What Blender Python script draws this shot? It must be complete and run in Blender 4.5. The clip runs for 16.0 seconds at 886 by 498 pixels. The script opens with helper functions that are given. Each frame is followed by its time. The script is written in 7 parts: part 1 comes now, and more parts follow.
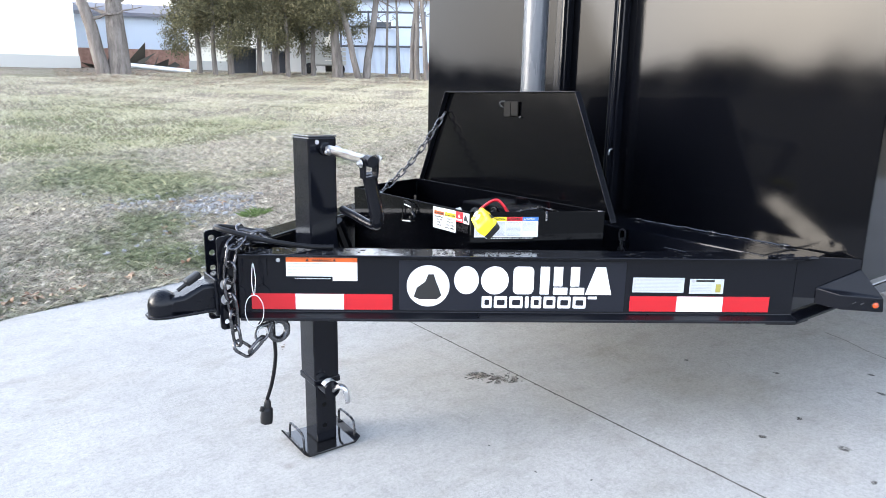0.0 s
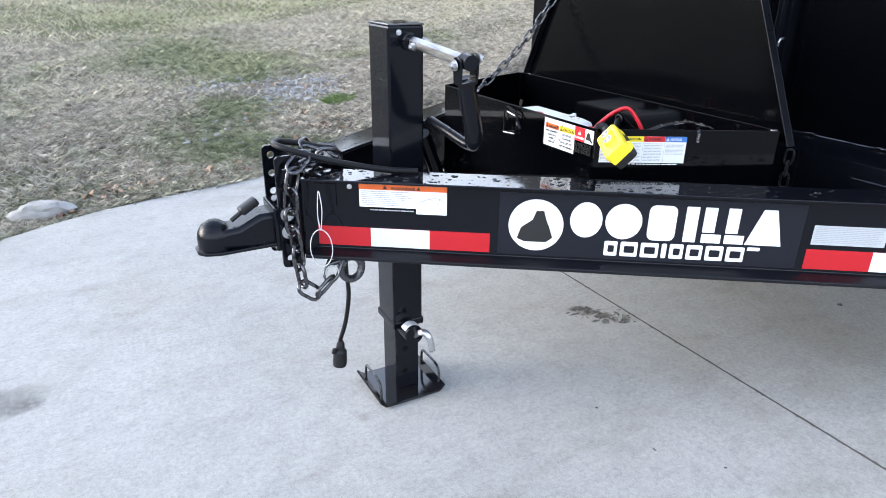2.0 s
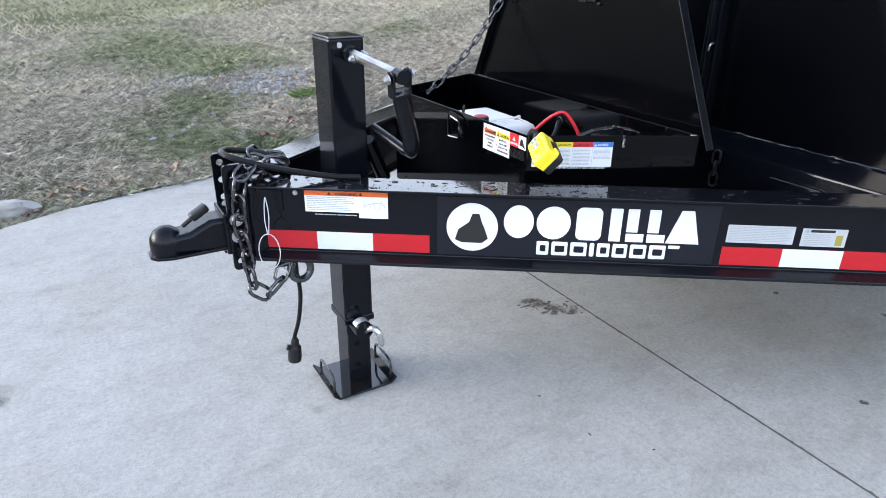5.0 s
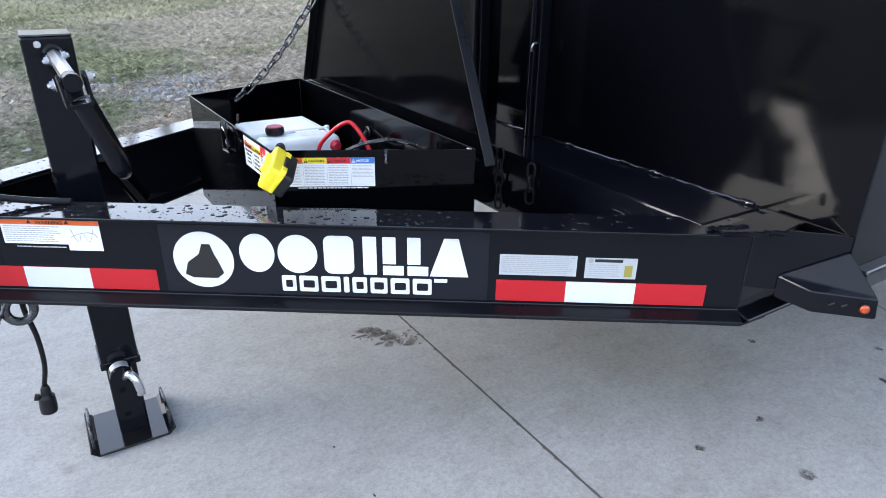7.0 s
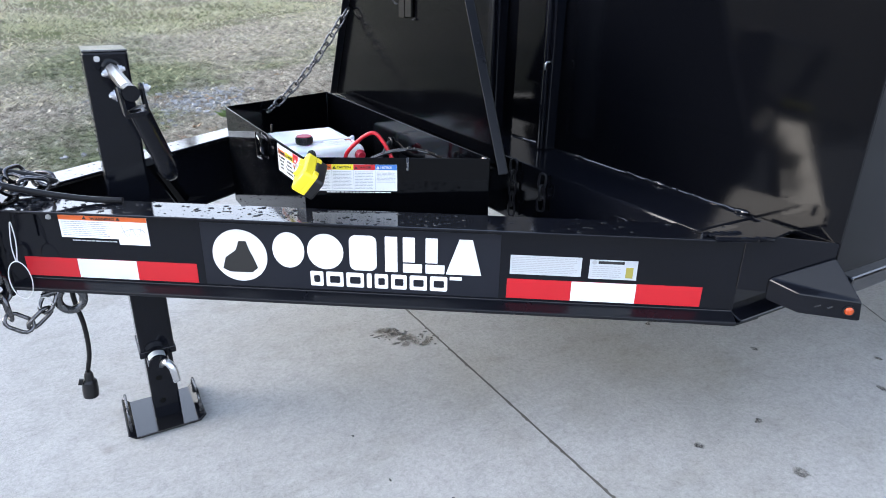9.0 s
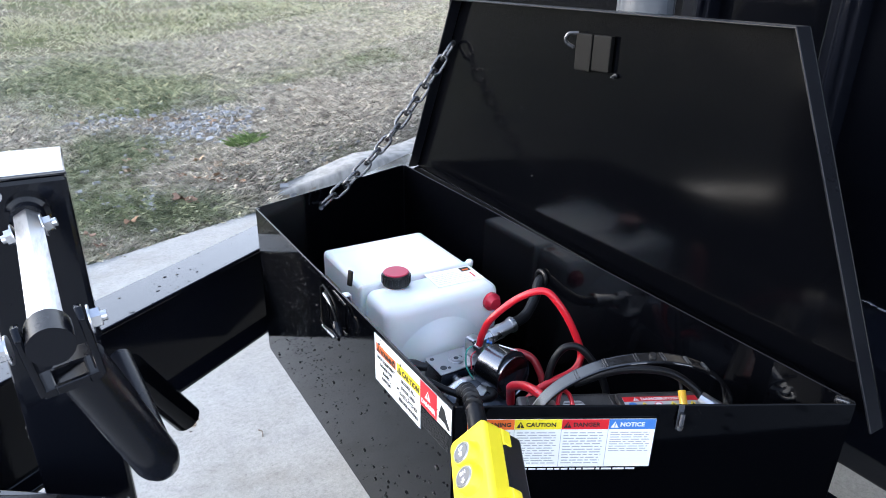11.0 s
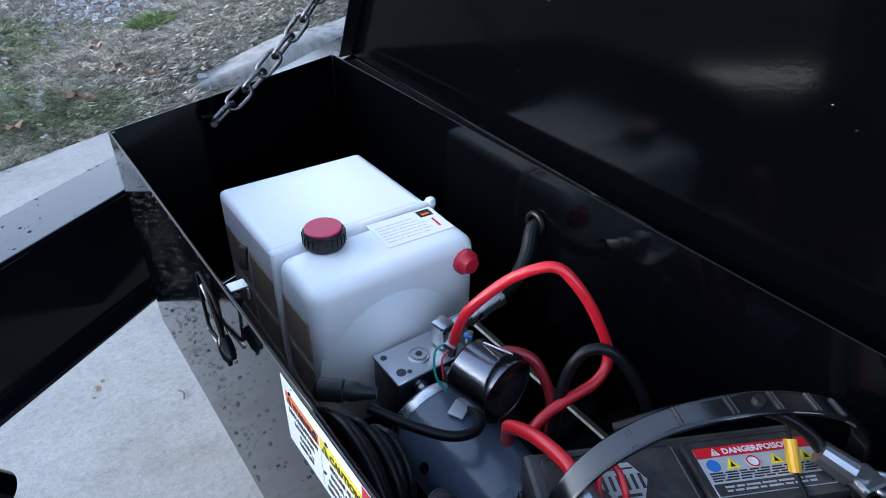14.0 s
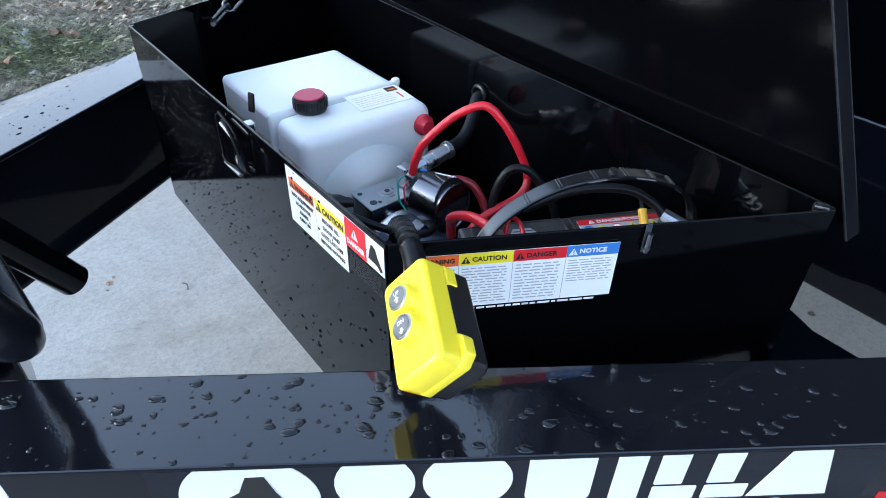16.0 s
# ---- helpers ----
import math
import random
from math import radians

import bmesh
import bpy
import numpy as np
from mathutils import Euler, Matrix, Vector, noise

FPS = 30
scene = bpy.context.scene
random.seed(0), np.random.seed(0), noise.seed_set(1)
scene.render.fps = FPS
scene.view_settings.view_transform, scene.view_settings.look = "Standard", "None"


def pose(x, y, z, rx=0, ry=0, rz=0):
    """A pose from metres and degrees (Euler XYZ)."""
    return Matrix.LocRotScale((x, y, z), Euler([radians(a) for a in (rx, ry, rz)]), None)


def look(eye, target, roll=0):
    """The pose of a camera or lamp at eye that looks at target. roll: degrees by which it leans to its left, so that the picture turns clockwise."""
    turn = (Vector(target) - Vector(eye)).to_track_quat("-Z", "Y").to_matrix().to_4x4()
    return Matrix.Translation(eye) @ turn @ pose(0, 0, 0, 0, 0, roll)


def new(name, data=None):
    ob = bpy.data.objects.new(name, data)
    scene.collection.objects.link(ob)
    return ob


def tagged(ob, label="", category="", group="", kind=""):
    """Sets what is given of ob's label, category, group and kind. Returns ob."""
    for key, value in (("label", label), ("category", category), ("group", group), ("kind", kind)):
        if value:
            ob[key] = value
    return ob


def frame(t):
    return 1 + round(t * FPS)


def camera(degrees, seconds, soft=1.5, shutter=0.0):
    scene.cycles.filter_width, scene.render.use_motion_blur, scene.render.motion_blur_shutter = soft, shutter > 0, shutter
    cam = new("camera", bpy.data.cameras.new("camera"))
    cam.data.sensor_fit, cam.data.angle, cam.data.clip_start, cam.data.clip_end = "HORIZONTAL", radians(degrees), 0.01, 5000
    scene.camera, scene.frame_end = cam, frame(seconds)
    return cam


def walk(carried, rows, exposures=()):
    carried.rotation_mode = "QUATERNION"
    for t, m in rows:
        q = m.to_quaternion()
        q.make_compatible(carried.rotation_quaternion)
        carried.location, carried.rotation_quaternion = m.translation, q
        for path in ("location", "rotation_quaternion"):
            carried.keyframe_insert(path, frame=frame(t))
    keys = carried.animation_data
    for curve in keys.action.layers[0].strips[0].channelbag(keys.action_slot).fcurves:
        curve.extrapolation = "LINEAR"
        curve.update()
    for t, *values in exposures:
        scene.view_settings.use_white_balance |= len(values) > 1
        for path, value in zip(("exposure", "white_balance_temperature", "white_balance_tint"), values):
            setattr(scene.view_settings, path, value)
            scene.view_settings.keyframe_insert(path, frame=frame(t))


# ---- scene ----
cam = camera(69.4, 16.0, 0.9)
EXPOSURES = [(0, 2.66, 5840, 11), (0.5, 2.5, 5820, 11), (1.5, 2.37, 5800, 11), (2, 2.38, 5800, 11), (3, 2.17, 5780, 11), (6, 2.18, 5700, 11), (7, 2.14, 5630, 11), (7.5, 2.33, 5680, 11), (8, 2.43, 5720, 11), (9, 2.36, 5720, 11), (10, 2.42, 5740, 11), (12.5, 2.56, 5590, 10), (14, 1.98, 5190, 9), (15, 1.99, 5150, 7), (16, 2.1, 5230, 6)]
PATH = [
    (0, (0.128, 0.143, 1.204), (1.283, 1.711, 0.75), 0.2),
    (0.5, (0.26, 0.4, 1.194), (1.302, 1.996, 0.59), -0.0),
    (1, (0.346, 0.539, 1.194), (1.3, 2.146, 0.481), -0.2),
    (1.5, (0.364, 0.568, 1.2), (1.263, 2.178, 0.426), -0.2),
    (2, (0.341, 0.545, 1.218), (1.208, 2.157, 0.411), -0.3),
    (2.5, (0.266, 0.439, 1.252), (1.12, 2.051, 0.433), -0.3),
    (3, (0.141, 0.303, 1.285), (1.004, 1.909, 0.463), -0.2),
    (3.2, (0.12, 0.281, 1.3), (0.989, 1.88, 0.468), -0.2),
    (5.3, (0.487, 0.473, 1.285), (1.402, 2.039, 0.442), -0.3),
    (5.5, (0.552, 0.503, 1.277), (1.472, 2.069, 0.438), -0.3),
    (6, (0.74, 0.575, 1.279), (1.683, 2.127, 0.441), -0.3),
    (6.5, (0.918, 0.52, 1.245), (1.883, 2.062, 0.413), -0.2),
    (6.9, (1.005, 0.393, 1.236), (1.967, 1.94, 0.411), -0.3),
    (7, (1.016, 0.366, 1.238), (1.976, 1.912, 0.409), -0.3),
    (7.5, (0.98, 0.209, 1.259), (1.933, 1.764, 0.439), -0.1),
    (8, (0.909, 0.054, 1.277), (1.856, 1.624, 0.477), -0.1),
    (8.5, (0.901, 0.056, 1.275), (1.839, 1.635, 0.482), -0.1),
    (9, (0.951, 0.257, 1.258), (1.877, 1.845, 0.471), 0.1),
    (9.5, (1.016, 0.525, 1.28), (1.93, 2.123, 0.499), 0.0),
    (10, (1.02, 0.823, 1.302), (1.923, 2.428, 0.521), -0.1),
    (10.2, (1.027, 0.929, 1.306), (1.933, 2.533, 0.526), 0.0),
    (12.3, (1.284, 1.613, 1.246), (2.243, 3.117, 0.341), -0.2),
    (12.5, (1.291, 1.652, 1.24), (2.249, 3.141, 0.311), -0.1),
    (13, (1.315, 1.665, 1.224), (2.268, 3.11, 0.222), -0.1),
    (13.5, (1.325, 1.631, 1.213), (2.273, 3.034, 0.149), -0.3),
    (14, (1.315, 1.584, 1.204), (2.274, 2.937, 0.086), 0.0),
    (14.5, (1.298, 1.536, 1.206), (2.266, 2.848, 0.048), 0.2),
    (15, (1.262, 1.49, 1.197), (2.237, 2.772, 0.011), 0.3),
    (15.5, (1.215, 1.433, 1.2), (2.188, 2.695, -0.008), 0.5),
    (16, (1.182, 1.349, 1.208), (2.14, 2.603, -0.021), 0.2),
]
walk(cam, [(t, look(eye, target, roll)) for t, eye, target, roll in PATH], EXPOSURES)

# ---------------------------------------------------------------- light
# low sun behind thin cloud, off to the coupler side of the trailer
world = bpy.data.worlds.new("sky")
scene.world = world
world.use_nodes = True
wn = world.node_tree
sky = wn.nodes.new("ShaderNodeTexSky")
sky.sky_type = "NISHITA"
sky.sun_disc = False
sky.sun_elevation = radians(15)
sky.sun_rotation = radians(295)
sky.air_density, sky.dust_density, sky.ozone_density = 1.0, 9.0, 2.5
# a veil of thin high cloud, brighter towards the horizon as the path through it grows
veil = wn.nodes.new("ShaderNodeMix")
veil.data_type = "RGBA"
veil.inputs[0].default_value = 0.6
height = wn.nodes.new("ShaderNodeSeparateXYZ")
cloud = wn.nodes.new("ShaderNodeValToRGB")
ends = cloud.color_ramp.elements
for e, (at, tone) in zip((ends[0], ends.new(0.22), ends.new(0.5), ends[-1]), ((0.0, (9.0, 9.0, 8.9, 1)), (0.22, (7.0, 7.1, 7.2, 1)), (0.5, (3.9, 4.1, 4.4, 1)), (1.0, (0.9, 1.1, 1.5, 1)))):
    e.position, e.color = at, tone
wn.links.new(wn.nodes.new("ShaderNodeTexCoord").outputs["Generated"], height.inputs[0])
wn.links.new(height.outputs[2], cloud.inputs[0])
wn.links.new(cloud.outputs[0], veil.inputs[7])
wn.links.new(sky.outputs[0], veil.inputs[6])
wn.links.new(veil.outputs[2], wn.nodes["Background"].inputs[0])
wn.nodes["Background"].inputs[1].default_value = 0.15
sun_data = bpy.data.lights.new("sun", "SUN")
sun_data.energy, sun_data.angle, sun_data.color = 0.6, radians(34), (1.0, 0.93, 0.85)
sun = new("sun", sun_data)
sun.matrix_world = look((-9.0, 4.2, 2.66), (0, 0, 0))


# ---------------------------------------------------------------- materials
def paint(name, color, rough=0.5, metal=0.0, **extra):
    m = bpy.data.materials.new(name)
    m.use_nodes = True
    b = m.node_tree.nodes["Principled BSDF"]
    b.inputs["Base Color"].default_value = (*color, 1)
    b.inputs["Roughness"].default_value = rough
    b.inputs["Metallic"].default_value = metal
    for key, value in extra.items():
        b.inputs[key.replace("_", " ")].default_value = value
    return m


def put(m, kind):
    return m.node_tree.nodes.new(kind)


def coords(m, world_space=False):
    if world_space:
        return put(m, "ShaderNodeNewGeometry").outputs["Position"]
    return put(m, "ShaderNodeTexCoord").outputs["Object"]


def noise_of(m, src, scale, detail=4.0, rough=0.55, stretch=None):
    n = put(m, "ShaderNodeTexNoise")
    n.inputs["Scale"].default_value, n.inputs["Detail"].default_value, n.inputs["Roughness"].default_value = scale, detail, rough
    if stretch:
        mp = put(m, "ShaderNodeMapping")
        mp.inputs["Scale"].default_value = stretch
        m.node_tree.links.new(src, mp.inputs[0])
        src = mp.outputs[0]
    m.node_tree.links.new(src, n.inputs["Vector"])
    return n.outputs["Fac"]


def cells_of(m, src, scale, feature="F1", rnd=1.0):
    n = put(m, "ShaderNodeTexVoronoi")
    n.feature = feature
    n.inputs["Scale"].default_value, n.inputs["Randomness"].default_value = scale, rnd
    m.node_tree.links.new(src, n.inputs["Vector"])
    return n.outputs["Distance"]


def ramp(m, fac, *stops):
    r = put(m, "ShaderNodeValToRGB")
    while len(r.color_ramp.elements) < len(stops):
        r.color_ramp.elements.new(0.5)
    for e, (p, c) in zip(r.color_ramp.elements, stops):
        e.position, e.color = p, (*c, 1) if len(c) == 3 else (c[0], c[0], c[0], 1)
    m.node_tree.links.new(fac, r.inputs[0])
    return r.outputs[0]


def mix(m, a, b, fac, mode="MIX"):
    n = put(m, "ShaderNodeMix")
    n.data_type, n.blend_type = "RGBA", mode
    for socket, v in ((n.inputs[6], a), (n.inputs[7], b), (n.inputs[0], fac)):
        if isinstance(v, bpy.types.NodeSocket):
            m.node_tree.links.new(v, socket)
        else:
            socket.default_value = v if isinstance(v, (int, float)) else (*v, 1)
    return n.outputs[2]


def wire(m, src, name):
    m.node_tree.links.new(src, m.node_tree.nodes["Principled BSDF"].inputs[name])


def bump(m, height, strength, distance=0.01, onto=None):
    n = put(m, "ShaderNodeBump")
    n.inputs["Strength"].default_value, n.inputs["Distance"].default_value = strength, distance
    m.node_tree.links.new(height, n.inputs["Height"])
    if onto:
        m.node_tree.links.new(onto, n.inputs["Normal"])
    wire(m, n.outputs[0], "Normal")
    return n.outputs[0]


def black_paint(name, base=0.0022, rough=0.1, specks=0.3):
    m = paint(name, (base,) * 3, rough, Specular_IOR_Level=0.22)
    p = coords(m)
    dust = noise_of(m, p, 3.0, 6, 0.65)
    wire(m, ramp(m, dust, (0.35, (rough * 0.7,)), (0.75, (rough * 1.7,))), "Roughness")
    fine = cells_of(m, p, 140)
    speck = ramp(m, fine, (0.05, (1.0,)), (0.11, (0.0,)))
    where = ramp(m, noise_of(m, p, 5, 3), (0.55, (0.0,)), (0.72, (specks,)))
    both = mix(m, speck, where, 1.0, "MULTIPLY")
    wire(m, mix(m, (base * 1.1, base * 1.25, base * 1.9), (0.16, 0.15, 0.13), both), "Base Color")
    b1 = bump(m, noise_of(m, p, 2.2, 2), 0.02, 0.05)
    bump(m, noise_of(m, p, 220, 2), 0.03, 0.002, b1)
    return m


BLACK = black_paint("gloss_black_paint", 0.004)
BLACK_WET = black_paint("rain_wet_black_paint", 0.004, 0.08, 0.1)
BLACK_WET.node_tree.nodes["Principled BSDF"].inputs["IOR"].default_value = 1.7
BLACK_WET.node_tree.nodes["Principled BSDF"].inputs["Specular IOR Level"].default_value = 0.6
BLACK_BODY = black_paint("body_black_paint", 0.0016, 0.07, 0.15)
BLACK_BODY.node_tree.nodes["Principled BSDF"].inputs["Specular IOR Level"].default_value = 0.165
BLACK_BOX = black_paint("toolbox_black_paint", 0.0009, 0.06, 0.25)
BLACK_BOX.node_tree.nodes["Principled BSDF"].inputs["Specular IOR Level"].default_value = 0.17
LID_BLACK = black_paint("lid_black_paint", 0.0009, 0.12, 0.25)
LID_BLACK.node_tree.nodes["Principled BSDF"].inputs["Specular IOR Level"].default_value = 0.16
BLACK_MATT = paint("matt_black_plastic", (0.004, 0.004, 0.004), 0.5, Specular_IOR_Level=0.1)
BLACK_WEB = black_paint("satin_black_paint", 0.004, 0.25, 0.1)
BLACK_LIP = black_paint("dull_wet_black_paint", 0.0035, 0.34, 0.9)
BLACK_LIP.node_tree.nodes["Principled BSDF"].inputs["Specular IOR Level"].default_value = 0.28
RUBBER = paint("black_rubber", (0.006, 0.006, 0.007), 0.36, Specular_IOR_Level=0.25)
bump(RUBBER, noise_of(RUBBER, coords(RUBBER), 300, 2), 0.15, 0.001)
PLASTIC = paint("black_plastic", (0.01, 0.01, 0.011), 0.38, Specular_IOR_Level=0.35)
bump(PLASTIC, noise_of(PLASTIC, coords(PLASTIC), 160, 3), 0.12, 0.001)
DARK_STEEL = paint("oiled_chain_steel", (0.1, 0.102, 0.108), 0.24, 0.9)
wire(DARK_STEEL, ramp(DARK_STEEL, noise_of(DARK_STEEL, coords(DARK_STEEL), 60, 4), (0.3, (0.14,)), (0.7, (0.4,))), "Roughness")
SHAFT = paint("worn_plated_shaft", (0.36, 0.36, 0.36), 0.3, 1.0)
wire(SHAFT, ramp(SHAFT, noise_of(SHAFT, coords(SHAFT), 30, 6, 0.7, (1, 0.15, 1)), (0.35, (0.1, 0.095, 0.09)), (0.6, (0.5, 0.5, 0.5))), "Base Color")
CHAIN = paint("plated_chain_steel", (0.2, 0.2, 0.21), 0.24, 1.0)
wire(CHAIN, ramp(CHAIN, noise_of(CHAIN, coords(CHAIN), 90, 5, 0.7), (0.35, (0.03, 0.03, 0.033)), (0.7, (0.22, 0.22, 0.23))), "Base Color")
ZINC = paint("zinc_plated_steel", (0.58, 0.58, 0.59), 0.28, 1.0)
wire(ZINC, ramp(ZINC, noise_of(ZINC, coords(ZINC), 40, 4), (0.3, (0.24,)), (0.7, (0.38,))), "Roughness")
ALU = paint("cast_aluminium", (0.55, 0.56, 0.58), 0.35, 1.0)
bump(ALU, noise_of(ALU, coords(ALU), 260, 3), 0.08, 0.001)
SOLENOID = paint("dark_plated_can", (0.2, 0.21, 0.235), 0.24, 1.0)
MOTOR = paint("grey_blue_enamel", (0.066, 0.083, 0.115), 0.3, 0.0, Coat_Weight=0.4)
bump(MOTOR, noise_of(MOTOR, coords(MOTOR), 120, 2), 0.05, 0.001)
RED_CABLE = paint("red_cable_sheath", (0.46, 0.01, 0.02), 0.3)
RED_WRAP = paint("dark_red_wrap", (0.2, 0.01, 0.015), 0.3)
RED_PLASTIC = paint("red_plastic", (0.42, 0.015, 0.035), 0.3)
CAP_TOP = paint("crimson_cap_top", (0.36, 0.02, 0.06), 0.38)
YELLOW = paint("yellow_plastic", (0.9, 0.72, 0.02), 0.35)
bump(YELLOW, noise_of(YELLOW, coords(YELLOW), 200, 2), 0.06, 0.001)
AMBER = paint("amber_crimp", (0.75, 0.42, 0.01), 0.35)
LENS = paint("amber_lens", (0.36, 0.05, 0.006), 0.25, 0, Emission_Strength=0.0, Coat_Weight=0.5)
TANK = paint("translucent_polyethylene", (0.9, 0.92, 0.93), 0.33, Subsurface_Weight=0.15, Subsurface_Scale=0.03)
bump(TANK, noise_of(TANK, coords(TANK), 90, 3), 0.06, 0.002)
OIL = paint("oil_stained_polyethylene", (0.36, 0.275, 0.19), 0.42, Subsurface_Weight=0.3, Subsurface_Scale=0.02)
WHITE = paint("white_vinyl", (0.72, 0.73, 0.74), 0.38)
SHEET = paint("label_paper_white", (0.8, 0.81, 0.82), 0.36)
ORANGE = paint("orange_print", (0.75, 0.14, 0.02), 0.35)
YELLOW_PRINT = paint("yellow_print", (0.8, 0.66, 0.01), 0.35)
RED_PRINT = paint("red_print", (0.55, 0.012, 0.02), 0.35)
BLUE_PRINT = paint("blue_print", (0.05, 0.17, 0.5), 0.35)
INK = paint("black_print", (0.012, 0.012, 0.012), 0.45)
GREY_INK = paint("grey_print", (0.38, 0.39, 0.41), 0.45)
TAPE_RED = paint("red_retroreflective", (0.45, 0.008, 0.015), 0.3)
TAPE_WHITE = paint("white_retroreflective", (0.66, 0.69, 0.72), 0.28)
for m in (TAPE_RED, TAPE_WHITE):
    bump(m, cells_of(m, coords(m), 320), 0.1, 0.001)
SILVER = paint("silver_plate", (0.52, 0.55, 0.58), 0.35, 0.3)
CYL = paint("grey_cylinder_paint", (0.085, 0.092, 0.105), 0.3, 0.2)
wire(CYL, ramp(CYL, noise_of(CYL, coords(CYL), 12, 4, 0.6, (1, 1, 0.1)), (0.3, (0.2,)), (0.7, (0.4,))), "Roughness")
ROUND_WIRE = paint("white_tie_wire", (0.5, 0.5, 0.5), 0.4)

# weathered concrete
CONC = paint("broom_finished_concrete", (0.45, 0.45, 0.44), 0.9, Specular_IOR_Level=0.2)
cp = coords(CONC, True)
c1 = ramp(CONC, noise_of(CONC, cp, 1.1, 9, 0.66), (0.3, (0.293, 0.292, 0.282)), (0.5, (0.333, 0.332, 0.321)), (0.7, (0.365, 0.364, 0.353)))
c2 = ramp(CONC, noise_of(CONC, cp, 14, 11, 0.82), (0.28, (0.76,)), (0.5, (0.99,)), (0.75, (1.1,)))
c3 = mix(CONC, c1, c2, 1.0, "MULTIPLY")
smear = ramp(CONC, noise_of(CONC, cp, 2.6, 6, 0.6, (1, 1.8, 1)), (0.54, (1.0, 1.0, 1.0)), (0.72, (0.76, 0.745, 0.7)))
c3 = mix(CONC, c3, smear, 0.7, "MULTIPLY")
spots = ramp(CONC, cells_of(CONC, cp, 3.1), (0.03, (0.5, 0.47, 0.42)), (0.085, (1.0, 1.0, 1.0)))
patch = ramp(CONC, noise_of(CONC, cp, 1.3, 3), (0.5, (0.0,)), (0.6, (0.8,)))
c4 = mix(CONC, c3, mix(CONC, c3, spots, 1.0, "MULTIPLY"), patch)
# sand grains and fine aggregate
warm = ramp(CONC, noise_of(CONC, cp, 0.9, 5, 0.62), (0.5, (1.0, 1.0, 1.0)), (0.68, (0.9, 0.86, 0.79)))
c4 = mix(CONC, c4, warm, 0.7, "MULTIPLY")
grit = ramp(CONC, noise_of(CONC, cp, 230, 4, 0.85), (0.33, (0.72,)), (0.5, (1.0,)), (0.68, (1.16,)))
c4 = mix(CONC, c4, grit, 0.7, "MULTIPLY")
grain = ramp(CONC, noise_of(CONC, cp, 70, 5, 0.8), (0.3, (0.72,)), (0.5, (1.0,)), (0.7, (1.16,)))
c4 = mix(CONC, c4, grain, 0.9, "MULTIPLY")
pits = ramp(CONC, cells_of(CONC, cp, 34), (0.03, (0.4,)), (0.075, (1.0,)))
wire(CONC, mix(CONC, c4, pits, 0.6, "MULTIPLY"), "Base Color")
cb = bump(CONC, noise_of(CONC, cp, 150, 5, 0.75), 0.3, 0.003)
bump(CONC, noise_of(CONC, cp, 9, 5, 0.6), 0.2, 0.01, cb)
JOINT = paint("dirty_joint", (0.085, 0.08, 0.07), 0.95)
STAIN = paint("oil_drip_stain", (0.14, 0.132, 0.12), 0.85)
RUST = paint("rust_stain", (0.32, 0.2, 0.1), 0.8)

# winter lawn soil and thatch
SOIL = paint("winter_lawn_thatch", (0.3, 0.27, 0.18), 0.95, Specular_IOR_Level=0.1)
gp = coords(SOIL, True)
def soft_edged(m, full=1.0, floor=0.12):
    """Stain that soaks away towards its rim and breaks up with the grain of the concrete."""
    at = put(m, "ShaderNodeTexCoord").outputs["Generated"]
    shift = put(m, "ShaderNodeVectorMath")
    shift.operation = "MULTIPLY_ADD"
    m.node_tree.links.new(at, shift.inputs[0])
    shift.inputs[1].default_value, shift.inputs[2].default_value = (2, 2, 0), (-1, -1, 0)
    far = put(m, "ShaderNodeVectorMath")
    far.operation = "LENGTH"
    m.node_tree.links.new(shift.outputs[0], far.inputs[0])
    body = ramp(m, far.outputs["Value"], (0.15, (full,)), (0.5, (full * 0.6,)), (0.82, (0.0,)))
    grain = ramp(m, noise_of(m, coords(m, True), 55, 6, 0.75), (0.36, (floor,)), (0.58, (1.0,)))
    wire(m, mix(m, body, grain, 1.0, "MULTIPLY"), "Alpha")
    return m


soft_edged(STAIN, 0.85)
soft_edged(RUST, 0.8)


def lush_of(m, at, gain=1.0):
    """Where the sward is green: the mesh's own patches, frayed by a noise."""
    own = put(m, "ShaderNodeAttribute")
    own.attribute_name = "lush"
    fray = put(m, "ShaderNodeMath")
    fray.operation = "MULTIPLY_ADD"
    m.node_tree.links.new(noise_of(m, at, 4.5, 9, 0.72), fray.inputs[0])
    fray.inputs[1].default_value = 2.6
    m.node_tree.links.new(own.outputs["Fac"], fray.inputs[2])
    spread_out = put(m, "ShaderNodeMapRange")
    spread_out.inputs["From Min"].default_value, spread_out.inputs["From Max"].default_value, spread_out.inputs["To Max"].default_value = 1.2, 2.05, gain
    m.node_tree.links.new(fray.outputs[0], spread_out.inputs["Value"])
    return spread_out.outputs["Result"]


g1 = mix(SOIL, (0.235, 0.207, 0.165), (0.12, 0.132, 0.062), lush_of(SOIL, gp))
g2 = ramp(SOIL, noise_of(SOIL, gp, 26, 9, 0.8), (0.34, (0.4,)), (0.5, (0.95,)), (0.66, (1.45,)))
wire(SOIL, mix(SOIL, g1, g2, 1.0, "MULTIPLY"), "Base Color")
bump(SOIL, noise_of(SOIL, gp, 24, 8, 0.75), 0.9, 0.05)


